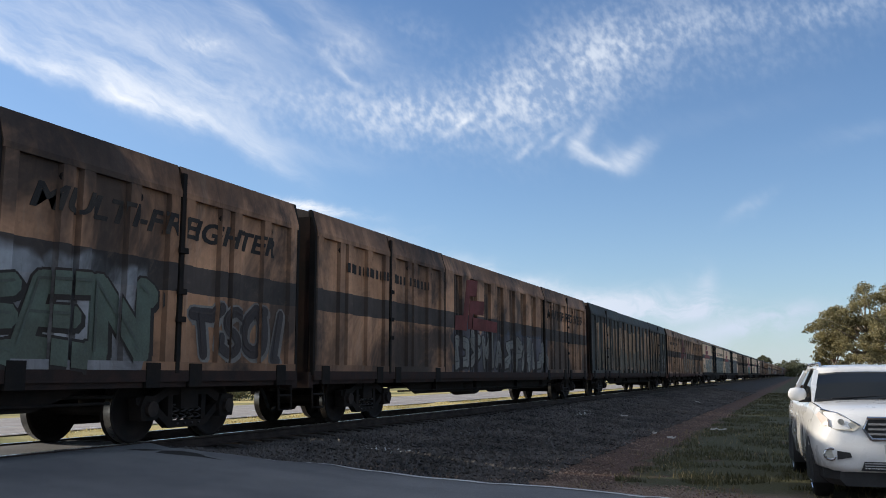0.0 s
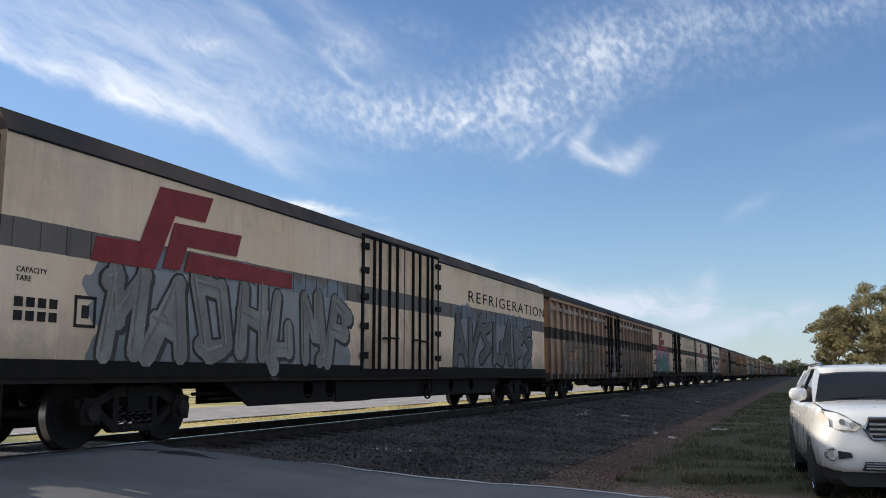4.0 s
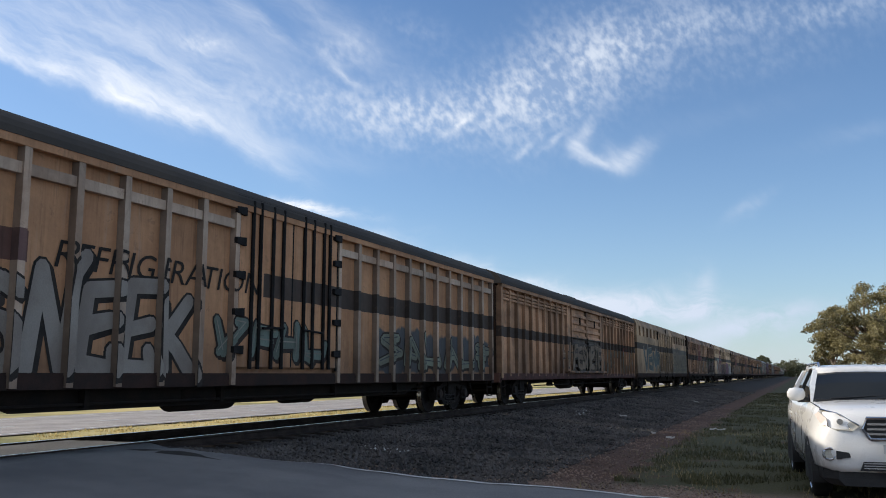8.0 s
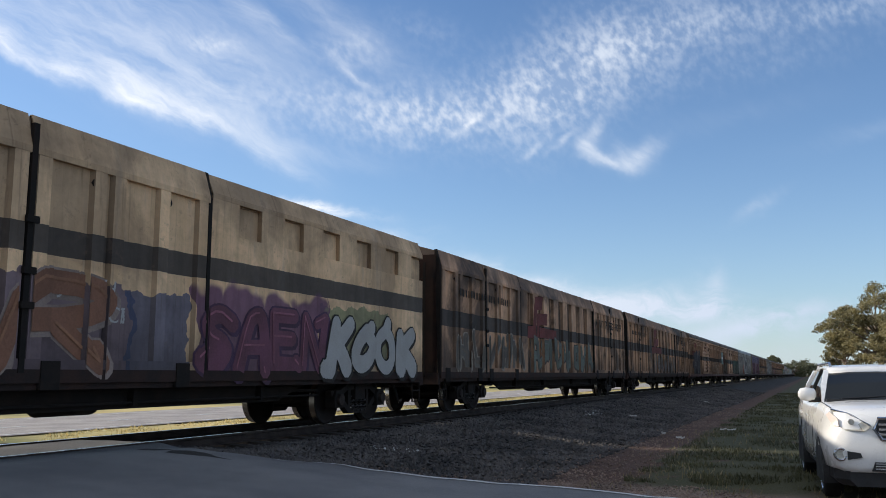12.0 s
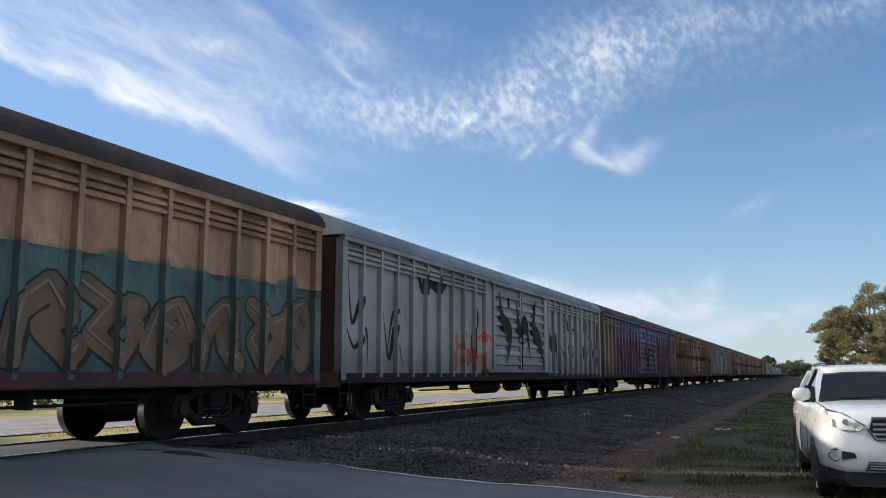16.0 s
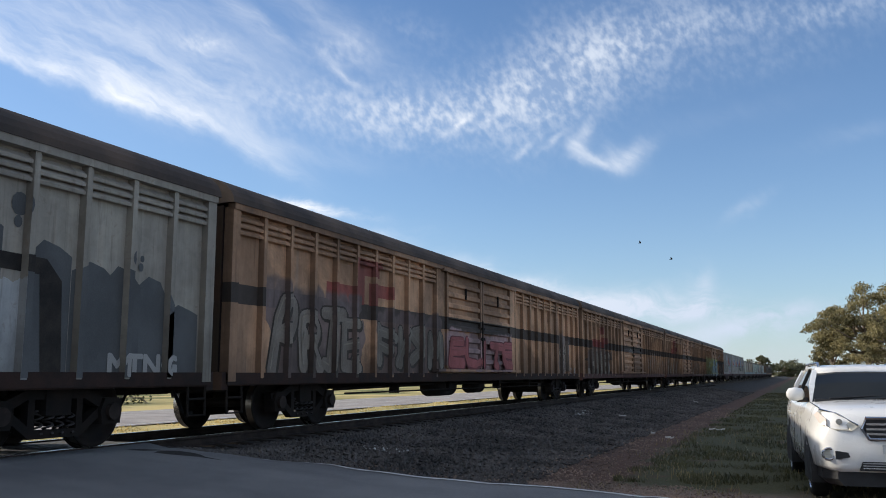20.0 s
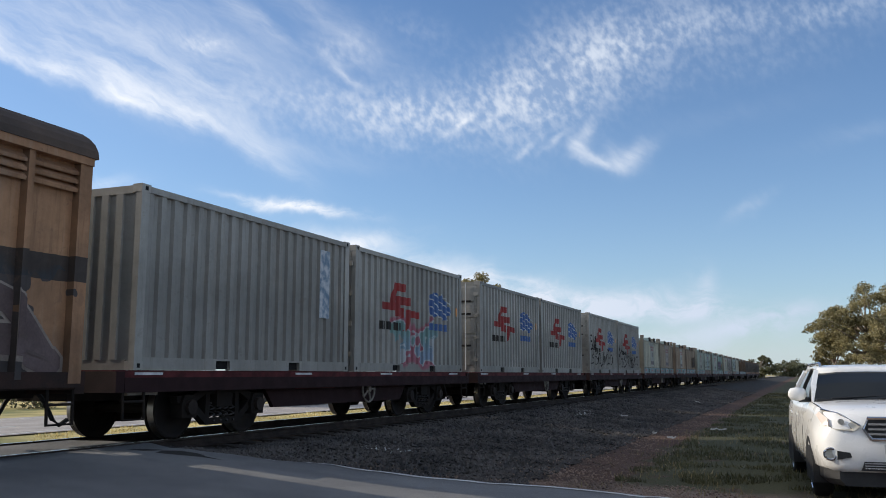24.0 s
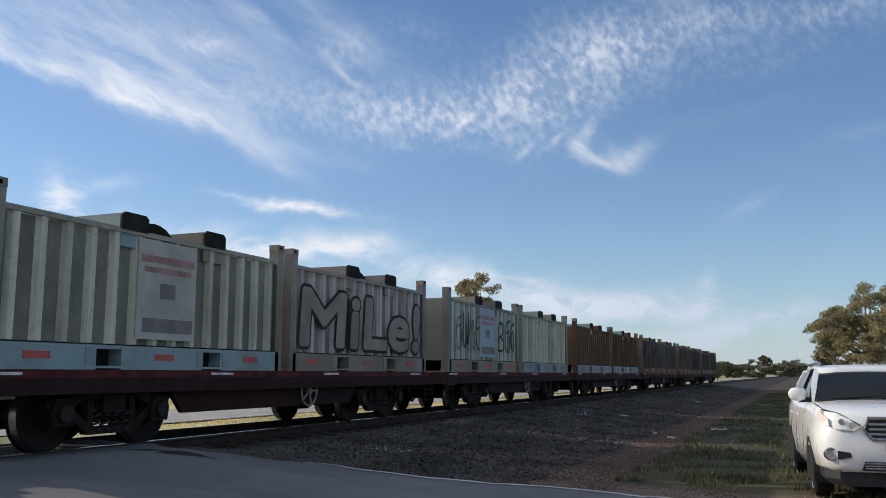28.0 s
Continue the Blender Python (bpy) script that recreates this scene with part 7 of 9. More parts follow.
swoop(_w, [(8.06, 3.6), (8.61, 3.03), (9.0, 3.22), (9.3, 2.95), (9.38, 2.5)], 0.1, _spans, SPRAY_WHITE, "sprayed_edge", "pale sprayed edge", 0.012)
swoop(_w, [(8.1, 3.6), (8.7, 3.1), (9.2, 3.25), (9.52, 2.8), (9.5, 2.1), (9.0, 1.9)], 0.3, _spans, DECAL_DARK, label="black edge of a letter")
swoop(_w, [(9.0, 2.35), (8.93, 1.8), (8.93, 1.5), (8.54, 0.94)], 0.1, _spans, SPRAY_WHITE, "sprayed_edge", "pale sprayed edge", 0.012)
for _c in ([(9.9, 3.5), (10.3, 3.35), (10.45, 2.85), (10.7, 2.7), (10.9, 3.0)], [(10.9, 3.3), (11.2, 2.7), (11.4, 2.2), (11.55, 1.6)]):
    swoop(_w, _c, 0.34, _spans, SPRAY_GREEN, label="dark green sprayed drip")
    swoop(_w, [(p - 0.08, q - 0.13) for p, q in _c], 0.07, _spans, SPRAY_WHITE, "sprayed_edge", "pale sprayed edge", 0.012)
for _c in ([(-11.4, 3.4), (-11.1, 2.9), (-11.2, 2.3), (-11.5, 2.1)], [(-10.2, 3.4), (-9.8, 3.1), (-9.4, 3.4)]):
    swoop(_w, _c, 0.3, _spans, SPRAY_GREEN, label="dark green sprayed drip")
    swoop(_w, [(p + 0.1, q - 0.1) for p, q in _c], 0.07, _spans, SPRAY_WHITE, "sprayed_edge", "pale sprayed edge", 0.012)
for _t, _z in (("TMF", 1.7), ("2K2", 1.15)):
    spray_text(_w, _t, 9.75, 10.55, _z, 0.5, _spans, DECAL_DARK, None, 0.012, 0, 0.1, "thin black sprayed tag")
louvre_van("louvred_van", "brown louvred van with dark stripe and faint tags", STARTS[20], SPAN[20],
           coat((0.45, 0.24, 0.125), (0.36, 0.195, 0.10), STRIPE, LVZ, 0.5, (-9.5, -4.15, 0.93, 2.3, 1.1, (0.26, 0.245, 0.23), (0.33, 0.32, 0.3), (0.05, 0.045, 0.04), None, 5.8),
                (3.5, 7.6, 0.95, 2.0, 1.3, (0.24, 0.22, 0.12), (0.15, 0.22, 0.23), (0.08, 0.1, 0.1), None, 9.9),
                (7.2, 10.5, 1.0, 2.4, 1.1, (0.27, 0.23, 0.19), (0.18, 0.25, 0.26), (0.05, 0.045, 0.04), (0.15, 0.12, 0.1), 9.95), marks=step_mark(-9.4, 2.3, (0.13, 0.05, 0.045))), ROOF_BROWN, SILL_RED)
_w, _m, _h = louvre_van("louvred_van", "louvred van sprayed grey and white with black bars", STARTS[21], SPAN[21],
           coat((0.31, 0.275, 0.22), (0.25, 0.22, 0.18), None, LVZ, 0.15, lead_shade=0.35, marks=((-9.4, -8.3, 0.9, 2.0, (0.4, 0.39, 0.37)), (-8.0, 5.0, 0.9, 3.3, (0.36, 0.355, 0.34)), (6.8, 8.5, 0.92, 2.15, (0.36, 0.36, 0.35))), rust=0.12), ROOF_BROWN, SILL_DARK)
_spans = louvre_spans(_h)
for _y0, _top in ((7.2, (2.62, 2.8, 2.65)), (8.24, (2.3, 2.58, 2.42)), (9.0, (2.25, 2.4, 2.2)), (9.5, (2.1, 2.4, 2.15)), (10.1, (2.1, 2.32, 1.95)), (10.75, (1.8, 1.97, 1.85)),
                  (-11.8, (1.9, 2.12, 1.9)), (-11.2, (2.1, 2.32, 2.1)), (-10.5, (2.3, 2.72, 2.4))):
    sprayed_field(_w, [(_y0, 0.92), (_y0 + 0.75, 0.92), (_y0 + 0.75, _top[2]), (_y0 + 0.55, _top[1] - 0.06), (_y0 + 0.3, _top[1]), (_y0, _top[0])], _spans, SPRAY_SLATE, "sprayed_hill", "slate grey sprayed cloud edge", 0.003 + 0.0008 * (int(_y0 * 4) % 3))
for _b in (((8.6, 0.92), (8.92, 0.92), (8.85, 2.1), (8.6, 2.35), (7.6, 2.38), (7.6, 2.18), (8.5, 2.15)), ((-8.25, 2.0), (-8.0, 2.0), (-8.0, 3.5), (-8.3, 3.5)), ((-10.0, 1.97), (-8.25, 1.97), (-8.25, 2.25), (-10.0, 2.25)),
           ((-9.95, 0.92), (-9.45, 0.92), (-9.45, 1.97), (-9.95, 1.97)), ((-7.3, 0.92), (-6.7, 0.92), (-6.65, 2.1), (-7.25, 2.1)), ((-6.45, 2.8), (-6.05, 2.75), (-6.05, 3.55), (-6.4, 3.6)),
           ((-5.9, 0.92), (-5.35, 0.92), (-5.3, 2.1), (-5.85, 2.1)), ((-3.9, 1.2), (-3.5, 1.0), (-2.1, 3.4), (-2.7, 3.5)), ((-0.2, 1.0), (0.3, 1.0), (0.5, 3.3), (0.0, 3.3)), ((1.5, 1.2), (2.0, 1.0), (2.4, 3.0), (1.9, 3.2)), ((4.2, 1.0), (4.8, 1.0), (4.6, 3.0), (4.1, 3.1))):
    sprayed_field(_w, list(_b), _spans, DECAL_DARK, "sprayed_bar", "black sprayed bar", 0.007)
for _y, _z, _r in ((8.15, 2.95, 0.12), (8.14, 2.74, 0.06), (10.05, 2.53, 0.09), (10.23, 2.43, 0.05), (10.25, 2.55, 0.04), (-11.3, 3.0, 0.16), (-10.9, 3.05, 0.09), (-9.0, 1.75, 0.14), (-8.85, 1.45, 0.1), (-9.1, 1.2, 0.1), (-6.0, 1.6, 0.14), (-4.9, 2.7, 0.2), (-4.6, 2.35, 0.12), (-8.0, 1.5, 0.12)):
    sprayed_field(_w, [(_y + _r * math.cos(math.pi * q / 6), _z + 1.2 * _r * math.sin(math.pi * q / 6)) for q in range(12)], _spans, DECAL_DARK if _r > 0.09 and _y < 0 else SPRAY_SLATE, "sprayed_dot", "", 0.009)
_shafts = [3.25 + (_h - 0.1 - 3.25) / 10 * k for k in range(10)]
spray_text(_w, "MTNG", 9.7, 11.05, 0.95, 0.4, rib_spans(_shafts, 0.05, 1.21, 1.316, 3.25, _h - 0.2), SPRAY_WHITE, None, 0.02, 0, 0.0, "small white sprayed word")
_w, _m, _h = louvre_van("louvred_van", "tan louvred van with silver letters and pink sprayed doors", STARTS[22], SPAN[22],
           coat(TAN, TAN2, STRIPE, LVZ, 0.52, (-10.5, -7.2, 0.95, 2.3, 1.1, (0.27, 0.26, 0.25), (0.34, 0.33, 0.31), (0.045, 0.045, 0.045), (0.16, 0.12, 0.11), 6.7),
                (-6.5, -2.9, 1.1, 2.2, 0.9, (0.24, 0.24, 0.23), (0.3, 0.3, 0.29), (0.05, 0.05, 0.05), (0.14, 0.1, 0.09), 6.75),
                (-2.6, 2.7, 1.15, 1.95, 0.85, (0.42, 0.13, 0.15), (0.34, 0.12, 0.14), (0.18, 0.05, 0.07), (0.38, 0.25, 0.24), 3.4),
                (8.95, 10.3, 1.12, 2.22, 0.66, (0.38, 0.37, 0.35), (0.3, 0.29, 0.28), (0.06, 0.055, 0.05), (0.24, 0.19, 0.16), 7.6), marks=step_mark(-8.6, 2.4)), ROOF_BROWN, SILL_DARK)
_shafts = [3.25 + (_h - 0.1 - 3.25) / 10 * k for k in range(10)]
spray_text(_w, "ZATE", 10.62, 11.27, 0.96, 0.36, rib_spans(_shafts, 0.05, 1.21, 1.316, 3.25, _h), SPRAY_WHITE, None, 0.012, 0, 0.2, "small white sprayed word")
_w, _m, _h = louvre_van("louvred_van", "tan louvred van with grey block letters and dark stripe", STARTS[23], SPAN[23],
           coat(TAN, TAN2, STRIPE, LVZ, 0.52, (-10.8, -5.8, 0.93, 1.95, 0.85, (0.27, 0.265, 0.25), (0.36, 0.35, 0.33), (0.06, 0.055, 0.05), (0.16, 0.12, 0.10), 5.6),
                (5.2, 11.0, 0.95, 2.4, 1.3, (0.37, 0.30, 0.285), (0.42, 0.38, 0.36), (0.15, 0.19, 0.19), None, 1.8), marks=step_mark(-9.4, 2.15)), ROOF_BROWN, SILL_RED)
spray_text(_w, "LAYLU", -1.4, -0.12, 2.06, 0.34, [(-2.55, -0.15, 1.346)], SPRAY_WHITE, None, 0.008, 0, 0.0, "thin white sprayed word")
louvre_van("louvred_van", "tan louvred van with pale sprayed letters", STARTS[24], SPAN[24],
           coat(TAN, TAN2, STRIPE, LVZ, 0.47, (-11.1, -5.8, 1.0, 2.2, 1.1, (0.34, 0.33, 0.31), (0.25, 0.25, 0.24), (0.05, 0.08, 0.085), None, 2.8),
                (3.0, 9.6, 1.0, 2.0, 1.1, (0.30, 0.31, 0.29), (0.22, 0.22, 0.2), (0.07, 0.06, 0.05), None, 9.7), marks=step_mark(-8.8, 2.4)), ROOF_BROWN, SILL_RED)
_w, _m, _h = louvre_van("louvred_van", "rust-orange louvred van with pale blue letters", STARTS[25], SPAN[25],
           coat((0.40, 0.215, 0.11), (0.30, 0.155, 0.08), STRIPE, LVZ, 0.3, (-8.6, 3.2, 0.85, 2.3, 1.9, (0.20, 0.35, 0.45), (0.16, 0.29, 0.38), (0.05, 0.055, 0.05), (0.33, 0.35, 0.13), 4.3),
                (5.2, 11.2, 0.92, 2.1, 1.9, (0.16, 0.13, 0.15), (0.13, 0.11, 0.12), (0.33, 0.31, 0.31), (0.04, 0.045, 0.05), 8.7)), ROOF_BROWN, SILL_DARK)

_posts = [3.25 + (_h - 0.1 - 3.25) / 10 * k for k in range(10)]
_spans = rib_spans(_posts, 0.05, 1.21, 1.316, 3.25, _h - 0.2)
spray_text(_w, "DOGS", 3.4, 6.0, 2.55, 0.85, _spans, SPRAY_BLUE, None, 0.03, 0, 0, "pale blue sprayed letters")
for _y in (6.45, 7.35):
    _star = [(_y + (0.24 if i % 2 == 0 else 0.1) * math.sin(math.pi * i / 5), 2.85 + (0.24 if i % 2 == 0 else 0.1) * math.cos(math.pi * i / 5)) for i in range(10)]
    part("sprayed_star", Geo().prism(_star[::-1], 1.21, 1.215, "x"), SPRAY_BLUE, _w, "pale blue sprayed star")



def _at(g, y, z):
    g.v = [(0.0 if i < 0 else p[0], p[1] + y, p[2] + z) for i, p in enumerate(g.v)]
    return g


def spray_scrawl(thing, spans, seed, area):
    """Quick black brush loops in one line."""
    rng = random.Random(seed)
    y0, y1, z0, z1 = area
    g, y = Geo(), y0
    while y < y1 - 0.3:
        w = rng.uniform(0.4, 0.75)
        top, low = rng.uniform(0.75, 1.0), rng.uniform(0.0, 0.2)
        loop = rng.choice(([(0.1, top), (0.05, low), (0.5, low - 0.05), (0.55, top * 0.9), (0.6, low), (1.0, low + 0.1), (0.95, top)],
                           [(0.2, low), (0.15, top), (0.8, top), (0.7, 0.5), (0.2, 0.5), (0.9, 0.4), (0.8, low), (0.1, low)],
                           [(0.9, top), (0.2, top * 0.9), (0.05, 0.4), (0.5, low), (0.95, 0.3), (0.7, 0.7), (0.3, 0.6)],
                           [(0.0, low), (0.3, top), (0.5, 0.5), (0.8, top), (1.0, low), (0.7, 0.2)]))
        pts = [(y + w * a, z0 + (z1 - z0) * b) for a, b in loop]
        sausage(g, rounded(rounded(pts)), rng.uniform(0.018, 0.034), 0.002)
        y += w * rng.uniform(0.95, 1.2)
    part("sprayed_scrawl", lay_on(g, spans), DECAL_DARK, thing, "black brushed scrawl")


# open container wagons: two tall boxes each
FLAT = 13.854
TALL = [("plain pale grey corrugated container with a small printed strip", None), ("pale grey container with red and blue marks and a pink cloud", "both"),
        ("pale grey container with red and blue marks", "both"), ("pale grey container with red and blue marks", "both"),
        ("grey container with red and blue marks and black spray tags", "tag"), ("grey container with red and blue marks and black tags", "tag")]
for i in range(3):
    start = -15.44 - 0.72 + FLAT * i
    flat_wagon("container_wagon", "oxide red skeletal container wagon carrying two boxes", start, FLAT)
    for k in range(2):
        label, kind = TALL[i * 2 + k]
        cloud = ()
        if i == 0 and k == 1:
            cloud = ((-1.0, 1.3, 0.22, 1.05, 2.2, (0.20, 0.33, 0.30), (0.25, 0.33, 0.42), (0.45, 0.46, 0.45), (0.42, 0.12, 0.16), 5.0),)
        c = box_container(start + 0.72 + 3.029 + k * (6.058 + 0.28), label, cloud, plain=i == 0 and k == 0)
        folds = sheet_spans()
        if kind:
            part("carrier_mark", lay_on(_at(cross_logo(1.0, 0.8), -1.75, 0.92), folds), DECAL_RED, c, "red stepped cross mark")
            part("carrier_lettering", lay_on(_at(bars([(j * 0.155, 0, 0.11) for j in range(7)], 0.18), -1.8, 0.92), folds), DECAL_DARK, c, "row of black characters")
            blob, gaps = wave_logo()
            part("steel_mark", lay_on(_at(blob, 0.8, 1.3), folds), DECAL_BLUE, c, "blue lobed wave mark")
            part("mark_gap", lay_on(_at(gaps, 0.8, 1.3), folds), DECAL_WHITE, c)
            part("steel_lettering", lay_on(_at(bars([(j * 0.145, 0, 0.10) for j in range(9)], 0.17), 0.85, 1.02), folds), DECAL_BLUE, c, "row of blue characters")
            decal("warning_plate", Geo().box(0, 0.005, 0, 0.1, 0, 0.22), AMBER, c, 1.208, 2.62, 1.45)
        elif i == 0:
            decal("printed_strip", Geo().box(0, 0.005, 0, 0.36, 0, 1.3), PRINT_BLUE, c, 1.208, 1.9, 1.0, "small blue printed strip")
        if kind == "tag":
            spray_scrawl(c, folds, 20 + k, (-2.8, 2.3, 0.28, 1.15))
            spray_scrawl(c, folds, 30 + k, (-2.85, -1.9, 1.0, 1.75))
        if kind:
            for z in (1.98, 1.62, 0.72):
                part("door_lettering", Geo().box(0.2, 0.95, -3.05, -3.046, z, z + 0.055), DECAL_DARK, c)

# low open boxes
PALE = dict(base=(0.35, 0.34, 0.27), second=(0.26, 0.245, 0.19))
DULL = dict(base=(0.28, 0.235, 0.175), second=(0.20, 0.165, 0.12))
MINT = dict(base=(0.31, 0.345, 0.295), second=(0.25, 0.265, 0.22))
BRUN = dict(base=(0.29, 0.23, 0.17), second=(0.21, 0.15, 0.105))
MURAL = dict(base=(0.22, 0.30, 0.26), second=(0.26, 0.22, 0.17))
RUST = dict(base=(0.21, 0.11, 0.045), second=(0.13, 0.075, 0.04))
MURK = dict(base=(0.16, 0.14, 0.11), second=(0.10, 0.09, 0.075))
PANEL = material("white_placard", (0.43, 0.42, 0.36), 0.6, second=(0.33, 0.32, 0.27), scale=1.5)
PANEL_DIM = material("tan_placard", (0.36, 0.32, 0.27), 0.7, second=(0.33, 0.24, 0.19), scale=1.5)
PANEL_BLUE = material("blue_placard", (0.27, 0.38, 0.42), 0.6, second=(0.33, 0.41, 0.42), scale=1.5)
LOW = [(PALE, BOX_BLUE, "streaked grey-green low container on a pale blue base", (), (PANEL, 1.2)), (DULL, BOX_BLUE, "weathered tan-grey low container with a faded placard", (), (PANEL_DIM, 1.3)),
       (BRUN, BOX_BLUE, "brownish grey low container with a pale blue placard", (), (PANEL, 1.1)), (BRUN, BOX_BLUE, "rust-stained brown low container on a pale blue base", ((0.4, 2.6, 0.55, 1.3, 0.5, (0.09, 0.075, 0.06), (0.07, 0.06, 0.05), (0.14, 0.115, 0.09), None, 3.3),), None),
       (MINT, BOX_BLUE, "pale mint low container with a placard", (), (PANEL, 1.1)), (MINT, BOX_DULL, "pale mint low container with black looping strokes", (), (PANEL_BLUE, 1.1)),
       (MINT, BOX_BLUE, "pale mint low container with rust streaks and a large faded placard", (), (PANEL, 1.7)),
       (MURAL, BOX_BLUE, "green and brown low container with purple and yellow sprayed figures", ((-2.7, 0.6, 0.5, 1.35, 0.68, (0.22, 0.16, 0.30), (0.3, 0.24, 0.38), INK, None, 4.4), (0.8, 2.1, 0.45, 1.1, 0.6, (0.42, 0.36, 0.2), (0.36, 0.3, 0.17), INK, None, 8.2)), None),
       (PALE, BOX_BLUE, "pale green low container on a light blue base with a placard", (), (PANEL, 1.25)),
       (dict(base=(0.30, 0.28, 0.26), second=(0.19, 0.15, 0.12)), BOX_DULL, "weathered low container with large white outlined letters", (), None),
       (MINT, BOX_DULL, "pale low container streaked with black paint", (), (PANEL_BLUE, 1.3)),
       (PALE, BOX_BLUE, "pale ribbed low container on a light blue base", (), None)]
for i in range(6):
    start = 26.14 - 0.72 + FLAT * i
    flat_wagon("container_wagon", "oxide red skeletal container wagon carrying two low boxes", start, FLAT)
    for k in range(2):
        body, base, label, tags, panel = LOW[i * 2 + k]
        c = low_container(start + 0.72 + 3.03 + k * 6.33, 6.06, body, base, label, tags, panel=panel)
        if (i, k) in ((2, 1), (5, 0)):
            for area in ((-2.5, -0.6, 0.5, 1.35 + 0.06 * i), (0.9, 2.7, 0.5, 1.35 + 0.06 * i)):
                spray_scrawl(c, [(-3, 3, 1.208)], 40 + i + int(area[0] > 0), area)
        if i == 4 and k == 1:
            spray_text(c, "MiLe!", -2.7, 2.6, 0.5, 1.45, [(-3, 3, 1.212)], SPRAY_GREY, DECAL_DARK, 0.055, 0.06, 0.05, "white sprayed block letters with black edges")
LONG = 15.85
for i in range(4):
    start = 108.55 + LONG * i
    flat_wagon("container_wagon", "grimy oxide red container wagon carrying two rusty boxes", start, LONG)
    for k in range(2):
        low_container(start + 0.72 + 3.55 + k * 7.25, 7.1, RUST if i == 0 else MURK, BOX_RUST if i else BOX_BLUE, "rusty brown low container" if i == 0 else "murky brown-grey low container")


# ---- cars ----
CAR_WHITE = material("white_car_paint", (0.86, 0.85, 0.82), 0.3, second=(0.83, 0.82, 0.79), bump=0.0, spread=0.02, coat=0.8)
CAR_DARK = material("dark_car_paint", (0.03, 0.03, 0.035), 0.3, second=(0.025, 0.025, 0.03), bump=0.0, spread=0.02, coat=0.8)
TRIM = material("black_plastic", (0.02, 0.02, 0.021), 0.6)
CHROME = material("chrome", (0.7, 0.71, 0.73), 0.12, metal=1.0, bump=0.0, spread=0.02)
ALLOY = material("alloy", (0.55, 0.56, 0.58), 0.28, metal=0.9, bump=0.0, spread=0.03)
LAMP_GLASS = material("lamp_glass", (0.62, 0.60, 0.52), 0.08, metal=0.25, second=(0.42, 0.40, 0.34), scale=9, bump=0.0)
TURN_LAMP = material("turn_lamp", (0.74, 0.62, 0.52), 0.15, second=(0.7, 0.56, 0.46), bump=0.0)


def glass_material():
    m = bpy.data.materials.new("tinted_glass")
    m.use_nodes = True
    b = m.node_tree.nodes["Principled BSDF"]
    b.inputs["Base Color"].default_value = (0.012, 0.014, 0.015, 1)
    b.inputs["Roughness"].default_value = 0.04
    b.inputs["Specular IOR Level"].default_value = 0.14
    return m


GLASS = glass_material()


def loft(stations, closed=True):
    """Skins rings of equal length, each a list of (x, y, z)."""
    g = Geo()
    k = len(stations[0])
    for ring in stations:
        g.v += ring
    for i in range(len(stations) - 1):
        for j in range(k if closed else k - 1):
            a, b = i * k + j, i * k + (j + 1) % k
            g.f.append((a, a + k, b + k, b))
    g.f += [tuple(range(k)), tuple(reversed(range((len(stations) - 1) * k, len(stations) * k)))]
    return g


def both(half):
    return half + [(-x, z) for x, z in reversed(half) if x > 1e-6]


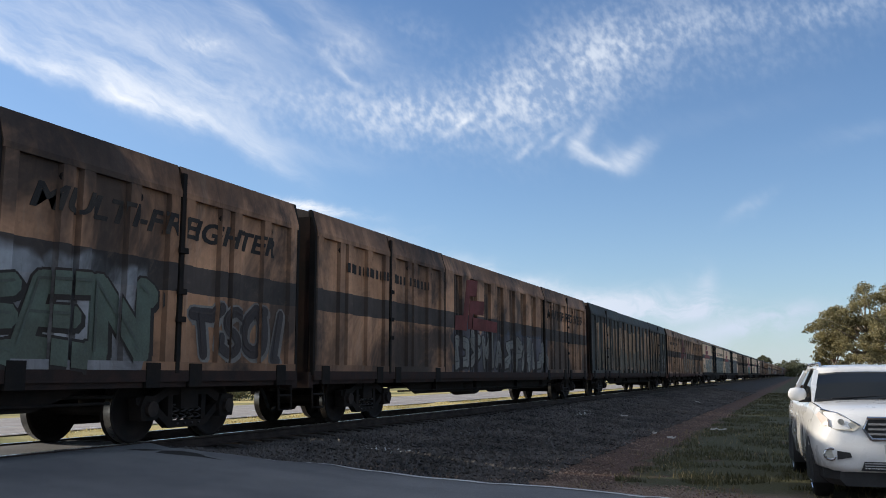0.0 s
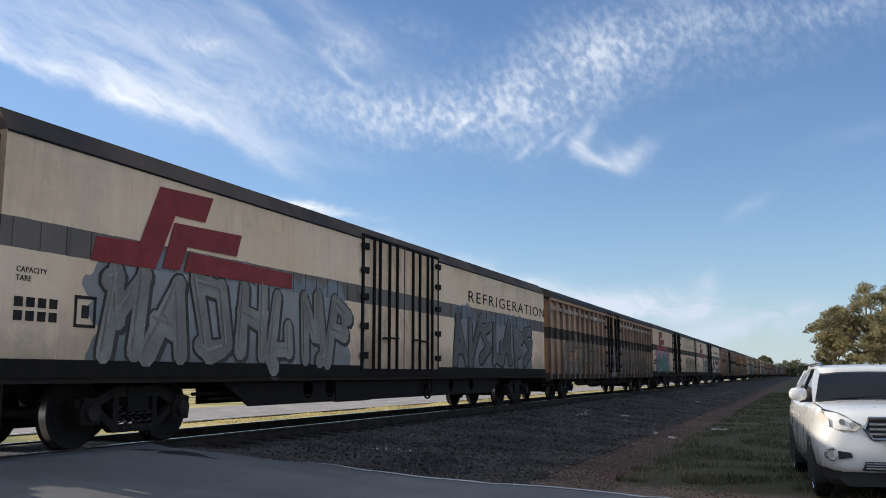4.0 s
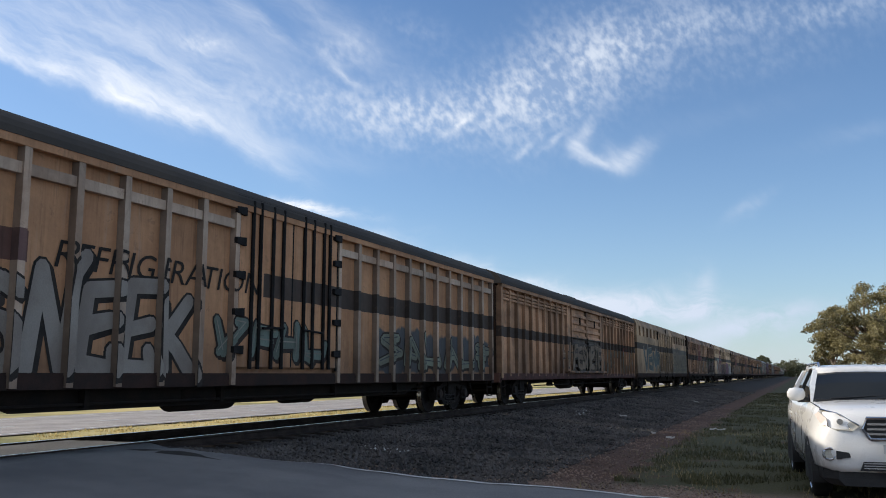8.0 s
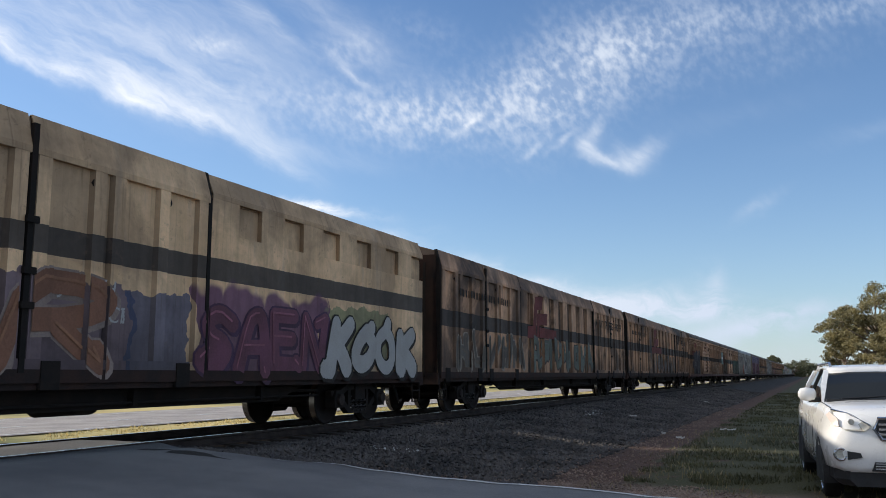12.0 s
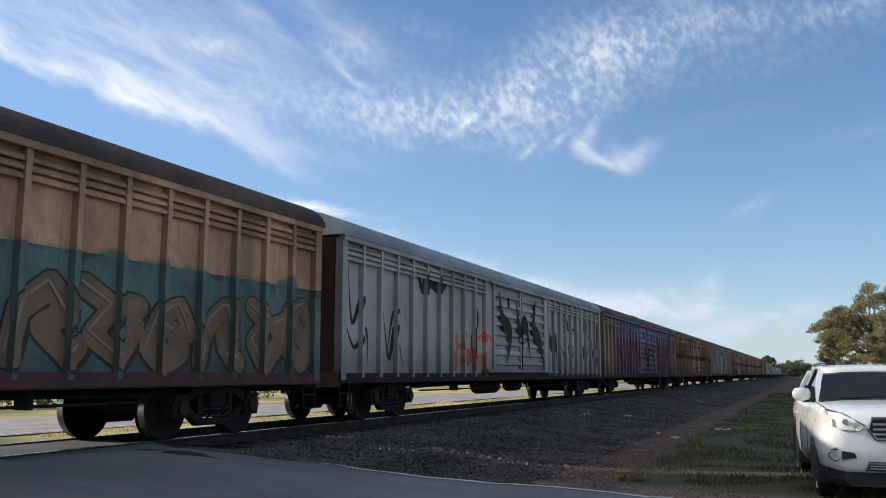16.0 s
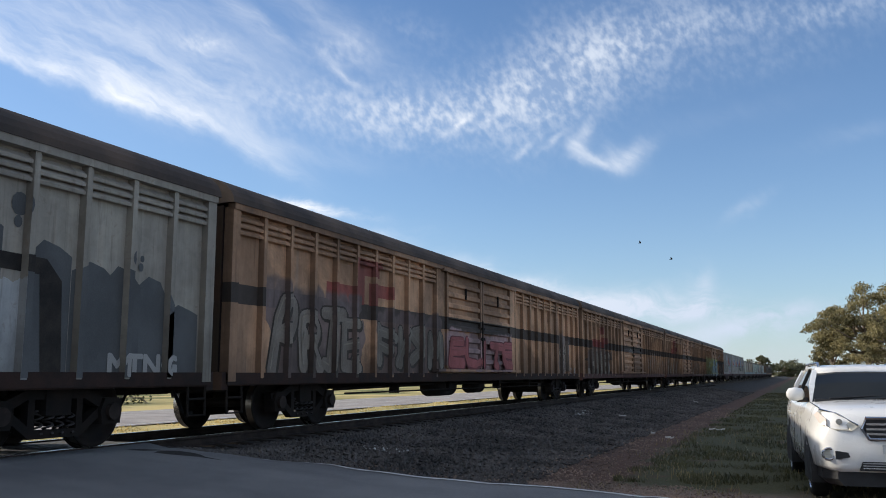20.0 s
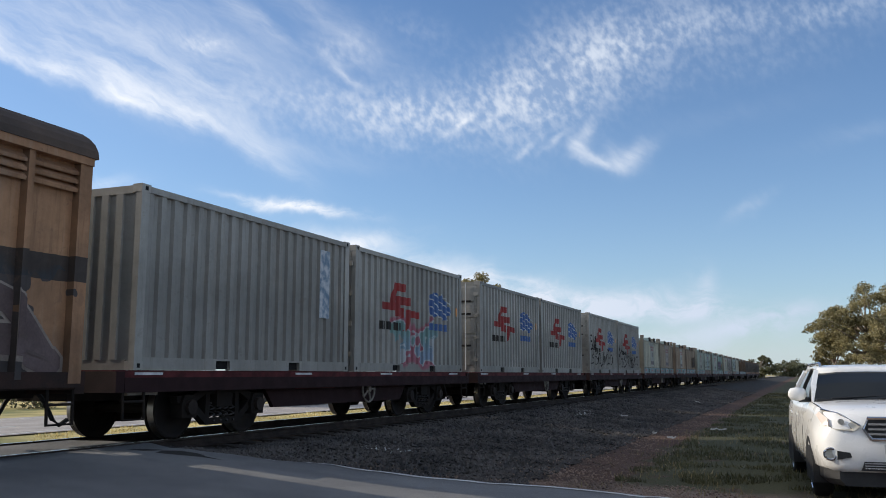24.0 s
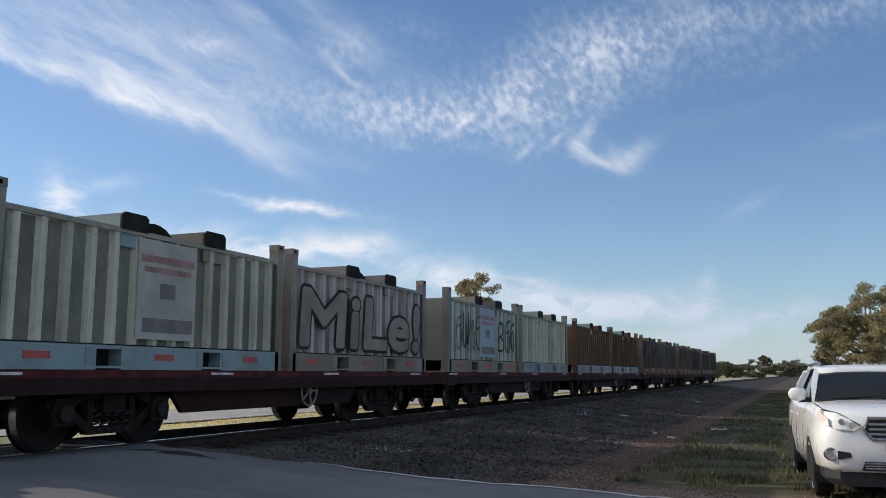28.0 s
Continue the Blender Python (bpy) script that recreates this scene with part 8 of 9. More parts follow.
def suv(paint_mat, label, name="car", group=""):
    """A family off-roader, nose at y = 0 towards -y, wheels on z = 0."""
    root = tagged(new(name), label, "car", group)
    spec = [(-0.02, 0.48, 0.86, 0.66, 0.70, 0.62), (0.03, 0.42, 1.05, 0.78, 0.83, 0.70), (0.14, 0.40, 1.13, 0.86, 0.90, 0.76), (0.32, 0.39, 1.17, 0.91, 0.945, 0.80),
            (0.6, 0.37, 1.20, 0.925, 0.955, 0.835), (0.95, 0.34, 1.225, 0.925, 0.958, 0.85), (1.3, 0.32, 1.245, 0.92, 0.955, 0.865), (1.7, 0.32, 1.23, 0.92, 0.95, 0.885),
            (2.6, 0.32, 1.21, 0.92, 0.95, 0.895), (3.6, 0.33, 1.22, 0.92, 0.95, 0.885), (4.3, 0.35, 1.22, 0.91, 0.93, 0.86), (4.65, 0.40, 1.16, 0.85, 0.88, 0.8), (4.78, 0.46, 1.0, 0.76, 0.8, 0.72)]
    rings = []
    for y, zb, zt, wb, wm, wt in spec:
        h = zt - zb
        half = [(0, zb), (wb * 0.85, zb), (wb, zb + 0.1 * h), (wm, zb + 0.38 * h), (wm - 0.005, zb + 0.62 * h), (wt + 0.055, zb + 0.82 * h), (wt + 0.02, zt - 0.04), (wt - 0.05, zt), (wt * 0.6, zt + 0.028), (0, zt + 0.04)]
        rings.append([(x, y, z) for x, z in both(half)[::-1]])
    body = part("body", loft(rings), paint_mat, root, "car body shell", smooth=True)
    cab = [(1.22, 1.20, 0.83, 1.25, 0.80), (1.66, 1.18, 0.865, 1.49, 0.735), (2.12, 1.18, 0.875, 1.68, 0.66), (2.6, 1.18, 0.88, 1.72, 0.645), (3.6, 1.18, 0.875, 1.705, 0.635), (4.25, 1.18, 0.85, 1.65, 0.62), (4.68, 1.12, 0.80, 1.25, 0.70)]
    rings = []
    for y, zb, wb, zt, wt in cab:
        half = [(0, zb), (wb, zb), ((wb + wt) / 2 + 0.012, (zb + zt) / 2), (wt, zt - 0.015), (wt * 0.6, zt + 0.012), (0, zt + 0.02)]
        rings.append([(x, y, z) for x, z in both(half)[::-1]])
    part("glasshouse", loft(rings), GLASS, root, "dark tinted windows", smooth=False)
    roof = []
    for y, zt, wt in ((2.02, 1.65, 0.68), (2.2, 1.71, 0.67), (2.7, 1.735, 0.66), (3.6, 1.72, 0.65), (4.3, 1.66, 0.64), (4.36, 1.62, 0.63)):
        half = [(0, zt - 0.05), (wt - 0.02, zt - 0.06), (wt + 0.012, zt - 0.03), (wt - 0.02, zt + 0.01), (wt * 0.6, zt + 0.025), (0, zt + 0.035)]
        roof.append([(x, y, z) for x, z in both(half)[::-1]])
    part("roof", loft(roof), paint_mat, root, smooth=True)
    for s in (-1, 1):
        def slab(pts, w):
            g = Geo()
            ring = [[(s * (x - w), y, z), (s * (x + 0.012), y - 0.01, z), (s * (x + 0.012), y + w, z), (s * (x - w), y + w, z)] for x, y, z in pts]
            return loft(ring)
        part("windscreen_pillar", slab([(0.845, 1.22, 1.2), (0.80, 1.64, 1.47), (0.70, 2.1, 1.685)], 0.06), paint_mat, root)
        part("door_pillar", slab([(0.882, 2.72, 1.18), (0.79, 2.78, 1.45), (0.665, 2.85, 1.7)], 0.05), TRIM, root)
        part("rear_pillar", slab([(0.87, 3.9, 1.18), (0.78, 3.98, 1.45), (0.65, 4.05, 1.68)], 0.16), paint_mat, root)
        part("roof_rail", Geo().sweep([(s * 0.60, 2.25, 1.72), (s * 0.60, 2.4, 1.785), (s * 0.6, 3.9, 1.77), (s * 0.6, 4.1, 1.70)], 0.022), ALLOY, root, "silver roof rail")
        # mirror
        mir = []
        for d, r in ((0.0, 0.035), (0.03, 0.085), (0.13, 0.10), (0.21, 0.085), (0.245, 0.03)):
            mir.append([(s * (0.885 + d), 1.62 + 0.6 * r * math.cos(a), 1.335 + r * math.sin(a)) for a in [2 * math.pi * i / 14 for i in range(14)]])
        mm = part("wing_mirror", loft(mir), paint_mat, root, "white wing mirror" if paint_mat is CAR_WHITE else "wing mirror", smooth=True)
        part("mirror_stalk", Geo().box(*sorted((s * 0.84, s * 0.96)), 1.6, 1.68, 1.24, 1.29), TRIM, mm)
        # lamps
        face = [(0.43, 0.0, 0.985), (0.52, -0.01, 0.92), (0.72, 0.03, 0.93), (0.86, 0.16, 0.99), (0.905, 0.42, 1.10), (0.84, 0.42, 1.165), (0.66, 0.14, 1.12)]
        ring = [[(s * x, y - 0.035, z) for x, y, z in face], [(s * (x * 0.93), y + 0.2, z) for x, y, z in face]]
        lamp = part("headlight", loft(ring), LAMP_GLASS, root, "clear swept headlight")
        part("projector", Geo().tube(s * 0.66, 0, 1.03, 0.036, -0.02, 0.025, "y", 16), LAMP_GLASS, lamp, "round chrome projector")
        wedge = [(0.80, 0.085, 0.975), (0.86, 0.16, 0.99), (0.905, 0.42, 1.10), (0.86, 0.42, 1.14), (0.80, 0.13, 1.06)]
        part("turn_lens", loft([[(s * (x + 0.004), y - 0.045, z) for x, y, z in wedge], [(s * x * 0.95, y + 0.1, z) for x, y, z in wedge]]), TURN_LAMP, lamp, "pale amber turn lens")
        part("lamp_brow", Geo().sweep([(s * 0.45, -0.04, 0.99), (s * 0.66, 0.10, 1.125), (s * 0.84, 0.38, 1.17)], 0.011), CHROME, lamp)
        fog = part("fog_light", Geo().tube(s * 0.80, 0, 0.63, 0.062, 0.045, 0.14, "y", 20), LAMP_GLASS, root, "round fog light", at=(0, -0.035, 0))
        rim = Geo().sweep([(s * 0.80 + 0.07 * math.cos(a), 0.012, 0.63 + 0.07 * math.sin(a)) for a in [2 * math.pi * i / 20 for i in range(21)]], 0.016)
        part("fog_bezel", rim, CHROME, fog, "chrome ring", at=(0, 0.035, 0))
        quad = [(s * 0.56, 0.60), (s * 0.725, 0.57), (s * 0.725, 0.675), (s * 0.58, 0.655)]
        part("fog_recess", Geo().prism(quad if s > 0 else quad[::-1], -0.045, 0.1), TRIM, root)
        for y in (0.98, 3.77):
            arch = [(y + 0.43 * math.cos(a), 0.36 + 0.43 * math.sin(a)) for a in [math.pi * i / 14 for i in range(15)]] + [(y - 0.43, 0.22), (y + 0.43, 0.22)]
            part("wheel_arch", Geo().prism(arch, *sorted((s * 0.70, s * 0.957)), "x"), TRIM, root, "dark wheel arch")
            tyre = Geo()
            prof = [(0.70, 0.27), (0.70, 0.33), (0.73, 0.36), (0.90, 0.36), (0.935, 0.33), (0.94, 0.27)]
            rings = [[(s * x, y + r * math.cos(a), 0.36 + r * math.sin(a)) for x, r in prof] for a in [2 * math.pi * i / 30 for i in range(31)]]
            k = len(prof)
            for ring in rings:
                tyre.v += ring
            for i in range(30):
                for j in range(k - 1):
                    tyre.f.append((i * k + j, i * k + j + 1, (i + 1) * k + j + 1, (i + 1) * k + j))
            wheel = part("wheel", tyre, RUBBER, root, "black tyre on alloy rim", smooth=True)
            rimg = Geo().tube(0, y, 0.36, 0.275, *sorted((s * 0.80, s * 0.905)), "x", 28)
            part("rim_dish", rimg, TRIM, wheel)
            sp = Geo()
            for i in range(5):
                a = 2 * math.pi * i / 5 + 0.3
                c, d = math.cos(a), math.sin(a)
                poly = [(y + 0.05 * -d - 0.02 * c, 0.36 + 0.05 * c - 0.02 * d), (y + 0.05 * d - 0.02 * c, 0.36 - 0.05 * c - 0.02 * d), (y + 0.262 * c + 0.03 * d, 0.36 + 0.262 * d - 0.03 * c), (y + 0.262 * c - 0.03 * d, 0.36 + 0.262 * d + 0.03 * c)]
                sp.prism(poly, *sorted((s * 0.905, s * 0.925)), "x")
            sp.sweep([(s * 0.92, y + 0.265 * math.cos(q), 0.36 + 0.265 * math.sin(q)) for q in [2 * math.pi * i / 26 for i in range(27)]], 0.016)
            part("rim_spokes", sp, ALLOY, wheel, "five-spoke alloy rim")
    grille = part("grille", Geo().prism([(-0.33, 0.83), (0.33, 0.83), (0.40, 0.95), (0.36, 1.07), (-0.36, 1.07), (-0.40, 0.95)], -0.045, 0.1), TRIM, root, "dark grille opening")
    for i in range(3):
        part("grille_bar", Geo().box(-0.36, 0.36, -0.06, -0.04, 0.875 + i * 0.06, 0.90 + i * 0.06), CHROME, grille, "chrome bar")
    surround = Geo().sweep([(-0.33, -0.05, 0.82), (0.33, -0.05, 0.82), (0.41, -0.045, 0.95), (0.36, -0.045, 1.08), (-0.36, -0.045, 1.08), (-0.41, -0.045, 0.95), (-0.33, -0.05, 0.82)], 0.022)
    part("grille_surround", surround, CHROME, grille, "chrome surround")
    part("lower_intake", Geo().prism([(-0.46, 0.44), (0.46, 0.44), (0.42, 0.55), (-0.42, 0.55)], -0.05, 0.1), TRIM, root)
    for i in range(3):
        part("intake_slat", Geo().box(-0.42, 0.42, -0.06, -0.045, 0.465 + i * 0.03, 0.478 + i * 0.03), ALLOY, root)
    part("valance", loft([[(x, y, z) for x, z in both([(0, 0.24), (w * 0.9, 0.24), (w, 0.32), (w, 0.44), (0, 0.45)])[::-1]] for y, w in ((0.06, 0.7), (0.25, 0.86), (0.6, 0.88), (4.4, 0.86), (4.7, 0.76))]), TRIM, root, "black underbody and lower valance")
    part("number_plate", Geo().box(-0.19, 0.19, -0.06, -0.045, 0.65, 0.76), DECAL_WHITE, root, "blank white number plate")
    for s in (-1, 1):
        part("bonnet_gap", Geo().sweep([(s * 0.83, 0.5, 1.185), (s * 0.86, 1.2, 1.235)], 0.006), TRIM, root)
    part("cowl", Geo().box(-0.8, 0.8, 1.17, 1.27, 1.24, 1.28), TRIM, root)
    for x in (-0.6, 0.0):
        part("wiper", Geo().sweep([(x, 1.24, 1.285), (x + 0.68, 1.33, 1.325)], 0.012), TRIM, root)
    for s in (-1, 1):
        for y in (1.75, 2.75, 3.55):
            part("door_seam", Geo().sweep([(s * 0.953, y, 0.35), (s * 0.95, y + 0.02, 0.85), (s * 0.91, y + 0.03, 1.18)], 0.003), TRIM, root)
        for y in (2.45, 3.35):
            part("door_handle", Geo().box(*sorted((s * 0.93, s * 0.965)), y, y + 0.2, 1.0, 1.03), paint_mat, root)
    return root


parked = suv(CAR_WHITE, "white off-road family car parked on the grass verge")
parked.matrix_world = pose(1.07, 12.2, -0.02, 0, 0, 5.4)

TRAFFIC = []
for shade, lbl, y in ((CAR_DARK, "dark grey car driving on the highway", 29.0), (CAR_WHITE, "white car driving on the highway", 43.0)):
    c = suv(shade, lbl, group="cars on the highway")
    TRAFFIC.append((c, y))


# ---- trees and plants ----
BARK = material("gum_bark", (0.32, 0.26, 0.2), 0.9, second=(0.17, 0.13, 0.1), scale=2.0)


def leaf_material(name, a, b):
    m = bpy.data.materials.new(name)
    m.use_nodes = True
    nt = m.node_tree
    bsdf = nt.nodes["Principled BSDF"]
    rnd = nt.nodes.new("ShaderNodeNewGeometry").outputs["Random Per Island"]
    vec = nt.nodes.new("ShaderNodeTexCoord").outputs["Object"]
    col = mix(nt, rnd, a, b)
    col = mix(nt, ramp(nt, noise_node(nt, vec, 0.8, 3), 0.35, 0.65), col, tuple(c * 1.35 for c in b))
    nt.links.new(col, bsdf.inputs["Base Color"])
    bsdf.inputs["Roughness"].default_value = 0.6
    bsdf.inputs["Transmission Weight"].default_value = 0.0
    tr = nt.nodes.new("ShaderNodeBsdfTranslucent")
    nt.links.new(col, tr.inputs[0])
    ad = nt.nodes.new("ShaderNodeMixShader")
    ad.inputs[0].default_value = 0.3
    nt.links.new(bsdf.outputs[0], ad.inputs[1])
    nt.links.new(tr.outputs[0], ad.inputs[2])
    nt.links.new(ad.outputs[0], nt.nodes["Material Output"].inputs[0])
    return m


LEAF = leaf_material("gum_leaves", (0.085, 0.085, 0.04), (0.26, 0.22, 0.105))
LEAF_FAR = leaf_material("far_leaves", (0.05, 0.06, 0.03), (0.10, 0.10, 0.05))


def gum_tree(x, y, h, spread, seed, leaves=2600, leaf=0.22, mat=LEAF, label="tall olive-green gum tree with an open crown", trunk_r=0.22, base=0.35, clumps_n=15, puff=1.0):
    rng = random.Random(seed)
    root = tagged(new("gum_tree"), label, "tree", "gum trees")
    root.location = (x, y, land(x, y) - 0.05)
    wood = Geo()
    top = (rng.uniform(-0.4, 0.4), rng.uniform(-0.4, 0.4), h * 0.55)

    def limb(p, q, r0, r1, bend):
        mid = tuple((a + b) / 2 + rng.uniform(-bend, bend) for a, b in zip(p, q))
        pts, n = [p, mid, q], 7
        rings = []
        for i, c in enumerate(pts):
            d = (Vector(pts[min(i + 1, 2)]) - Vector(pts[max(i - 1, 0)])).normalized()
            u = d.orthogonal().normalized()
            w = d.cross(u)
            r = r0 + (r1 - r0) * i / 2
            rings.append([tuple(Vector(c) + u * (r * math.cos(2 * math.pi * k / n)) + w * (r * math.sin(2 * math.pi * k / n))) for k in range(n)])
        b0 = len(wood.v)
        for ring in rings:
            wood.v.extend(ring)
        for i in range(2):
            for k in range(n):
                wood.f.append((b0 + i * n + k, b0 + i * n + (k + 1) % n, b0 + (i + 1) * n + (k + 1) % n, b0 + (i + 1) * n + k))
        return mid
    limb((0, 0, 0), top, trunk_r, trunk_r * 0.6, 0.25)
    clumps = []
    for i in range(clumps_n):
        a = rng.uniform(0, 2 * math.pi)
        rr = spread * math.sqrt(rng.random())
        z = h * (base + (0.97 - base) * rng.random() * (1.0 - 0.35 * (rr / spread) ** 2))
        p = (rr * math.cos(a), rr * math.sin(a), z)
        start = tuple(t * min(1.0, max(0.45, z / h / 0.6 * rng.uniform(0.6, 0.95))) for t in top)
        limb(start, p, trunk_r * 0.36, 0.03, 0.3)
        clumps.append((p, puff * (rng.uniform(0.16, 0.30) * spread + 0.25)))
        for k in range(2):
            q = tuple(c + rng.uniform(-0.3, 0.3) * spread * (0.6 if j == 2 else 1) for j, c in enumerate(p))
            limb(p, q, 0.04, 0.015, 0.1)
            clumps.append((q, puff * (rng.uniform(0.11, 0.22) * spread + 0.15)))
    part("trunk", wood, BARK, root, "pale forked trunk and limbs", smooth=True)
    g = Geo()
    weight = [r * r for _, r in clumps]
    for c, r in rng.choices(clumps, weight, k=leaves):
        d = Vector((rng.gauss(0, 1), rng.gauss(0, 1), rng.gauss(0, 1))).normalized() * (r * rng.random() ** 0.45)
        d.z *= 0.62
        p = Vector(c) + d
        u = Vector((rng.gauss(0, 1), rng.gauss(0, 1), rng.gauss(-0.6, 0.8))).normalized()
        v = u.orthogonal().normalized()
        v.rotate(Matrix.Rotation(rng.uniform(0, 6.3), 3, u))
        l, w = leaf * rng.uniform(0.6, 1.4), leaf * rng.uniform(0.18, 0.34)
        n = len(g.v)
        g.v += [tuple(p - u * l * 0.5), tuple(p + v * w), tuple(p + u * l * 0.6), tuple(p - v * w)]
        g.f.append((n, n + 1, n + 2, n + 3))
    part("crown", g, mat, root, "loose clumps of narrow leaves")
    return root


for x, y, h, sp, sd, n in ((3.4, 74, 8.6, 3.0, 11, 4200), (6.9, 72, 9.3, 3.3, 12, 4600), (1.4, 82, 7.0, 2.4, 13, 3000), (9.6, 68, 8.4, 3.2, 14, 4000), (4.8, 66, 6.2, 2.8, 15, 3400), (13, 76, 9.8, 3.6, 16, 3600), (8.2, 84, 10.6, 3.4, 17, 3000)):
    gum_tree(x + 1.3, y, h + 0.3, sp, sd, n * 4, 0.17, clumps_n=34, puff=0.72)
gum_tree(-46.0, 128, 18.3, 3.7, 21, 12000, 0.36, label="tall gum tree beyond the highway", trunk_r=0.35, base=0.55, clumps_n=40)
for x, y, h, sp, sd in ((-16.6, 420, 11.6, 6.0, 31), (-27, 440, 7.4, 7, 32), (-4, 520, 9.0, 8, 33), (-40, 400, 7.4, 8, 34), (-52, 430, 6.4, 9, 35), (5, 560, 8.0, 10, 36), (-33, 430, 9.0, 7, 37), (14, 600, 8, 10, 38), (-70, 420, 6.5, 9, 39), (-9, 500, 7.0, 7, 40), (-60, 400, 5.5, 8, 41)):
    gum_tree(x, y, h, sp, sd, 2600, 1.0, LEAF_FAR, "distant dark green tree on the plain", 0.5, 0.08, 24)


for x, y, h, sp, sd in ((-36, 34, 1.6, 2.2, 51), (-38, 41, 2.0, 2.6, 52), (-35, 49, 1.5, 2.4, 53), (-41, 58, 2.2, 3.0, 54), (-37, 26, 1.4, 2.0, 55)):
    tagged(gum_tree(x, y, h, sp, sd, 1400, 0.25, LEAF_FAR, "low dark green shrub beyond the highway", 0.05, 0.1), category="shrub", group="shrubs beyond the highway").name = "shrub"


def blades(name, count, region, heights, mat, label, seed, width=0.012):
    """Grass as single bent blades."""
    rng = random.Random(seed)
    g = Geo()
    x0, x1, y0, y1 = region
    made = 0
    while made < count:
        x, y = rng.uniform(x0, x1), y0 + (y1 - y0) * rng.random() ** 1.7
        if noise.noise((x * 0.8, y * 0.8, seed)) < -0.1 + 0.2 * rng.random():
            made += 0.4
            continue
        if y < line(ROAD_EDGE, x) + 0.5:
            made += 0.2
            continue
        h = rng.uniform(*heights)
        a = rng.uniform(0, 6.283)
        w = width * (1 + y / 25)
        dx, dy = math.cos(a) * w, math.sin(a) * w
        lx, ly = rng.gauss(0, 0.3) * h, rng.gauss(0, 0.3) * h
        z = land(x, y) - 0.01
        n = len(g.v)
        g.v += [(x - dx, y - dy, z), (x + dx, y + dy, z), (x + lx, y + ly, z + h)]
        g.f.append((n, n + 1, n + 2))
        made += 1
    ob = part(name, g, mat, None, label)
    return tagged(ob, label, kind="stuff")


GRASS = leaf_material("green_grass", (0.03, 0.035, 0.014), (0.085, 0.08, 0.038))
STRAW = leaf_material("dry_grass", (0.32, 0.25, 0.1), (0.55, 0.45, 0.2))
STALK = leaf_material("dry_stalks", (0.13, 0.10, 0.05), (0.26, 0.2, 0.1))
blades("grass", 60000, (-2.75, 7, 13.6, 80), (0.03, 0.11), GRASS, "short green grass on the verge", 3, 0.009)
blades("dry_grass", 2600, (-3.2, 6, 11.9, 30), (0.05, 0.15), STALK, "scattered tall dry grass stalks", 4, 0.006)
blades("straw_grass", 16000, (-19.3, -12.4, 9.5, 90), (0.03, 0.085), STRAW, "bleached yellow grass beside the highway", 5, 0.02)


def stones(name, label, x, y, size, mat, rng):
    n = len(x)
    base = np.array([[1, 0, 0], [0, 1, 0], [-1, 0, 0], [0, -1, 0], [0, 0, 0.8], [0, 0, -0.8]], float)
    v = base[None] * size[:, None, None] * rng.uniform(0.55, 1.4, (n, 6, 1))
    a = rng.uniform(0, 6.28, n)
    c, s = np.cos(a)[:, None], np.sin(a)[:, None]
    v = np.stack([v[..., 0] * c - v[..., 1] * s, v[..., 0] * s + v[..., 1] * c, v[..., 2] + v[..., 0] * rng.uniform(-0.6, 0.6, (n, 1))], -1)
    z = np.array([land(p, q) for p, q in zip(x, y)]) + size * 0.35
    v += np.stack([x, y, z], -1)[:, None]
    tri = np.array([[0, 1, 4], [1, 2, 4], [2, 3, 4], [3, 0, 4], [1, 0, 5], [2, 1, 5], [3, 2, 5], [0, 3, 5]])
    f = (np.arange(n)[:, None, None] * 6 + tri[None]).reshape(-1, 3)
    me = bpy.data.meshes.new(name)
    me.from_pydata(v.reshape(-1, 3).tolist(), [], f.tolist())
    me.materials.append(mat)
    tagged(new(name, me), label, kind="stuff")


def ballast():
    rng = np.random.default_rng(7)
    n = 38000
    x = -8.9 + 5.1 * rng.random(n) ** 1.2
    y = 10.0 + 70 * rng.random(n) ** 2.2
    keep = y > np.array([line(ROAD_EDGE, a) for a in x]) + 0.05
    x, y = x[keep], y[keep]
    stones("ballast", "dark crushed stone ballast on the track shoulder", x, y, rng.uniform(0.014, 0.042, len(x)) * (1 + y / 70),
           leaf_material("basalt_ballast", (0.008, 0.007, 0.006), (0.085, 0.075, 0.068)), rng)
    n = 9000
    x = rng.uniform(-6.5, 3.0, n)
    y = np.array([line(ROAD_EDGE, a) for a in x]) + 0.02 + 1.5 * rng.random(n) ** 1.8
    x[:3500] = rng.normal(-3.5, 0.55, 3500)
    y[:3500] = 12.2 + 32 * rng.random(3500) ** 1.9
    stones("gravel", "loose brown gravel along the edge of the road", x, y, rng.uniform(0.008, 0.026, n),
           leaf_material("brown_gravel", (0.05, 0.032, 0.022), (0.24, 0.17, 0.13)), rng)


ballast()


def scrap(x, y, length, turn, seed, label, lift=0.03):
    """A crumpled strip of pale plastic or paper."""
    rng = random.Random(seed)
    g, pts, n = Geo(), [], 8
    for i in range(n):
        d = length * (i / (n - 1) - 0.5)
        px, py = x + d * math.cos(turn) + rng.uniform(-0.04, 0.04), y + d * math.sin(turn) + rng.uniform(-0.06, 0.06)
        pts.append((px, py, land(px, py) + lift + rng.uniform(0, 0.04)))
    for a, b in zip(pts, pts[1:]):
        k = len(g.v)
        g.v += [a, b, (b[0], b[1] + 0.05, b[2] + 0.035), (a[0], a[1] + 0.04, a[2] + 0.035)]
        g.f.append((k, k + 1, k + 2, k + 3))
    tagged(part("litter", g, SPRAY_WHITE, None, label), label, "litter", "scraps of litter beside the track")


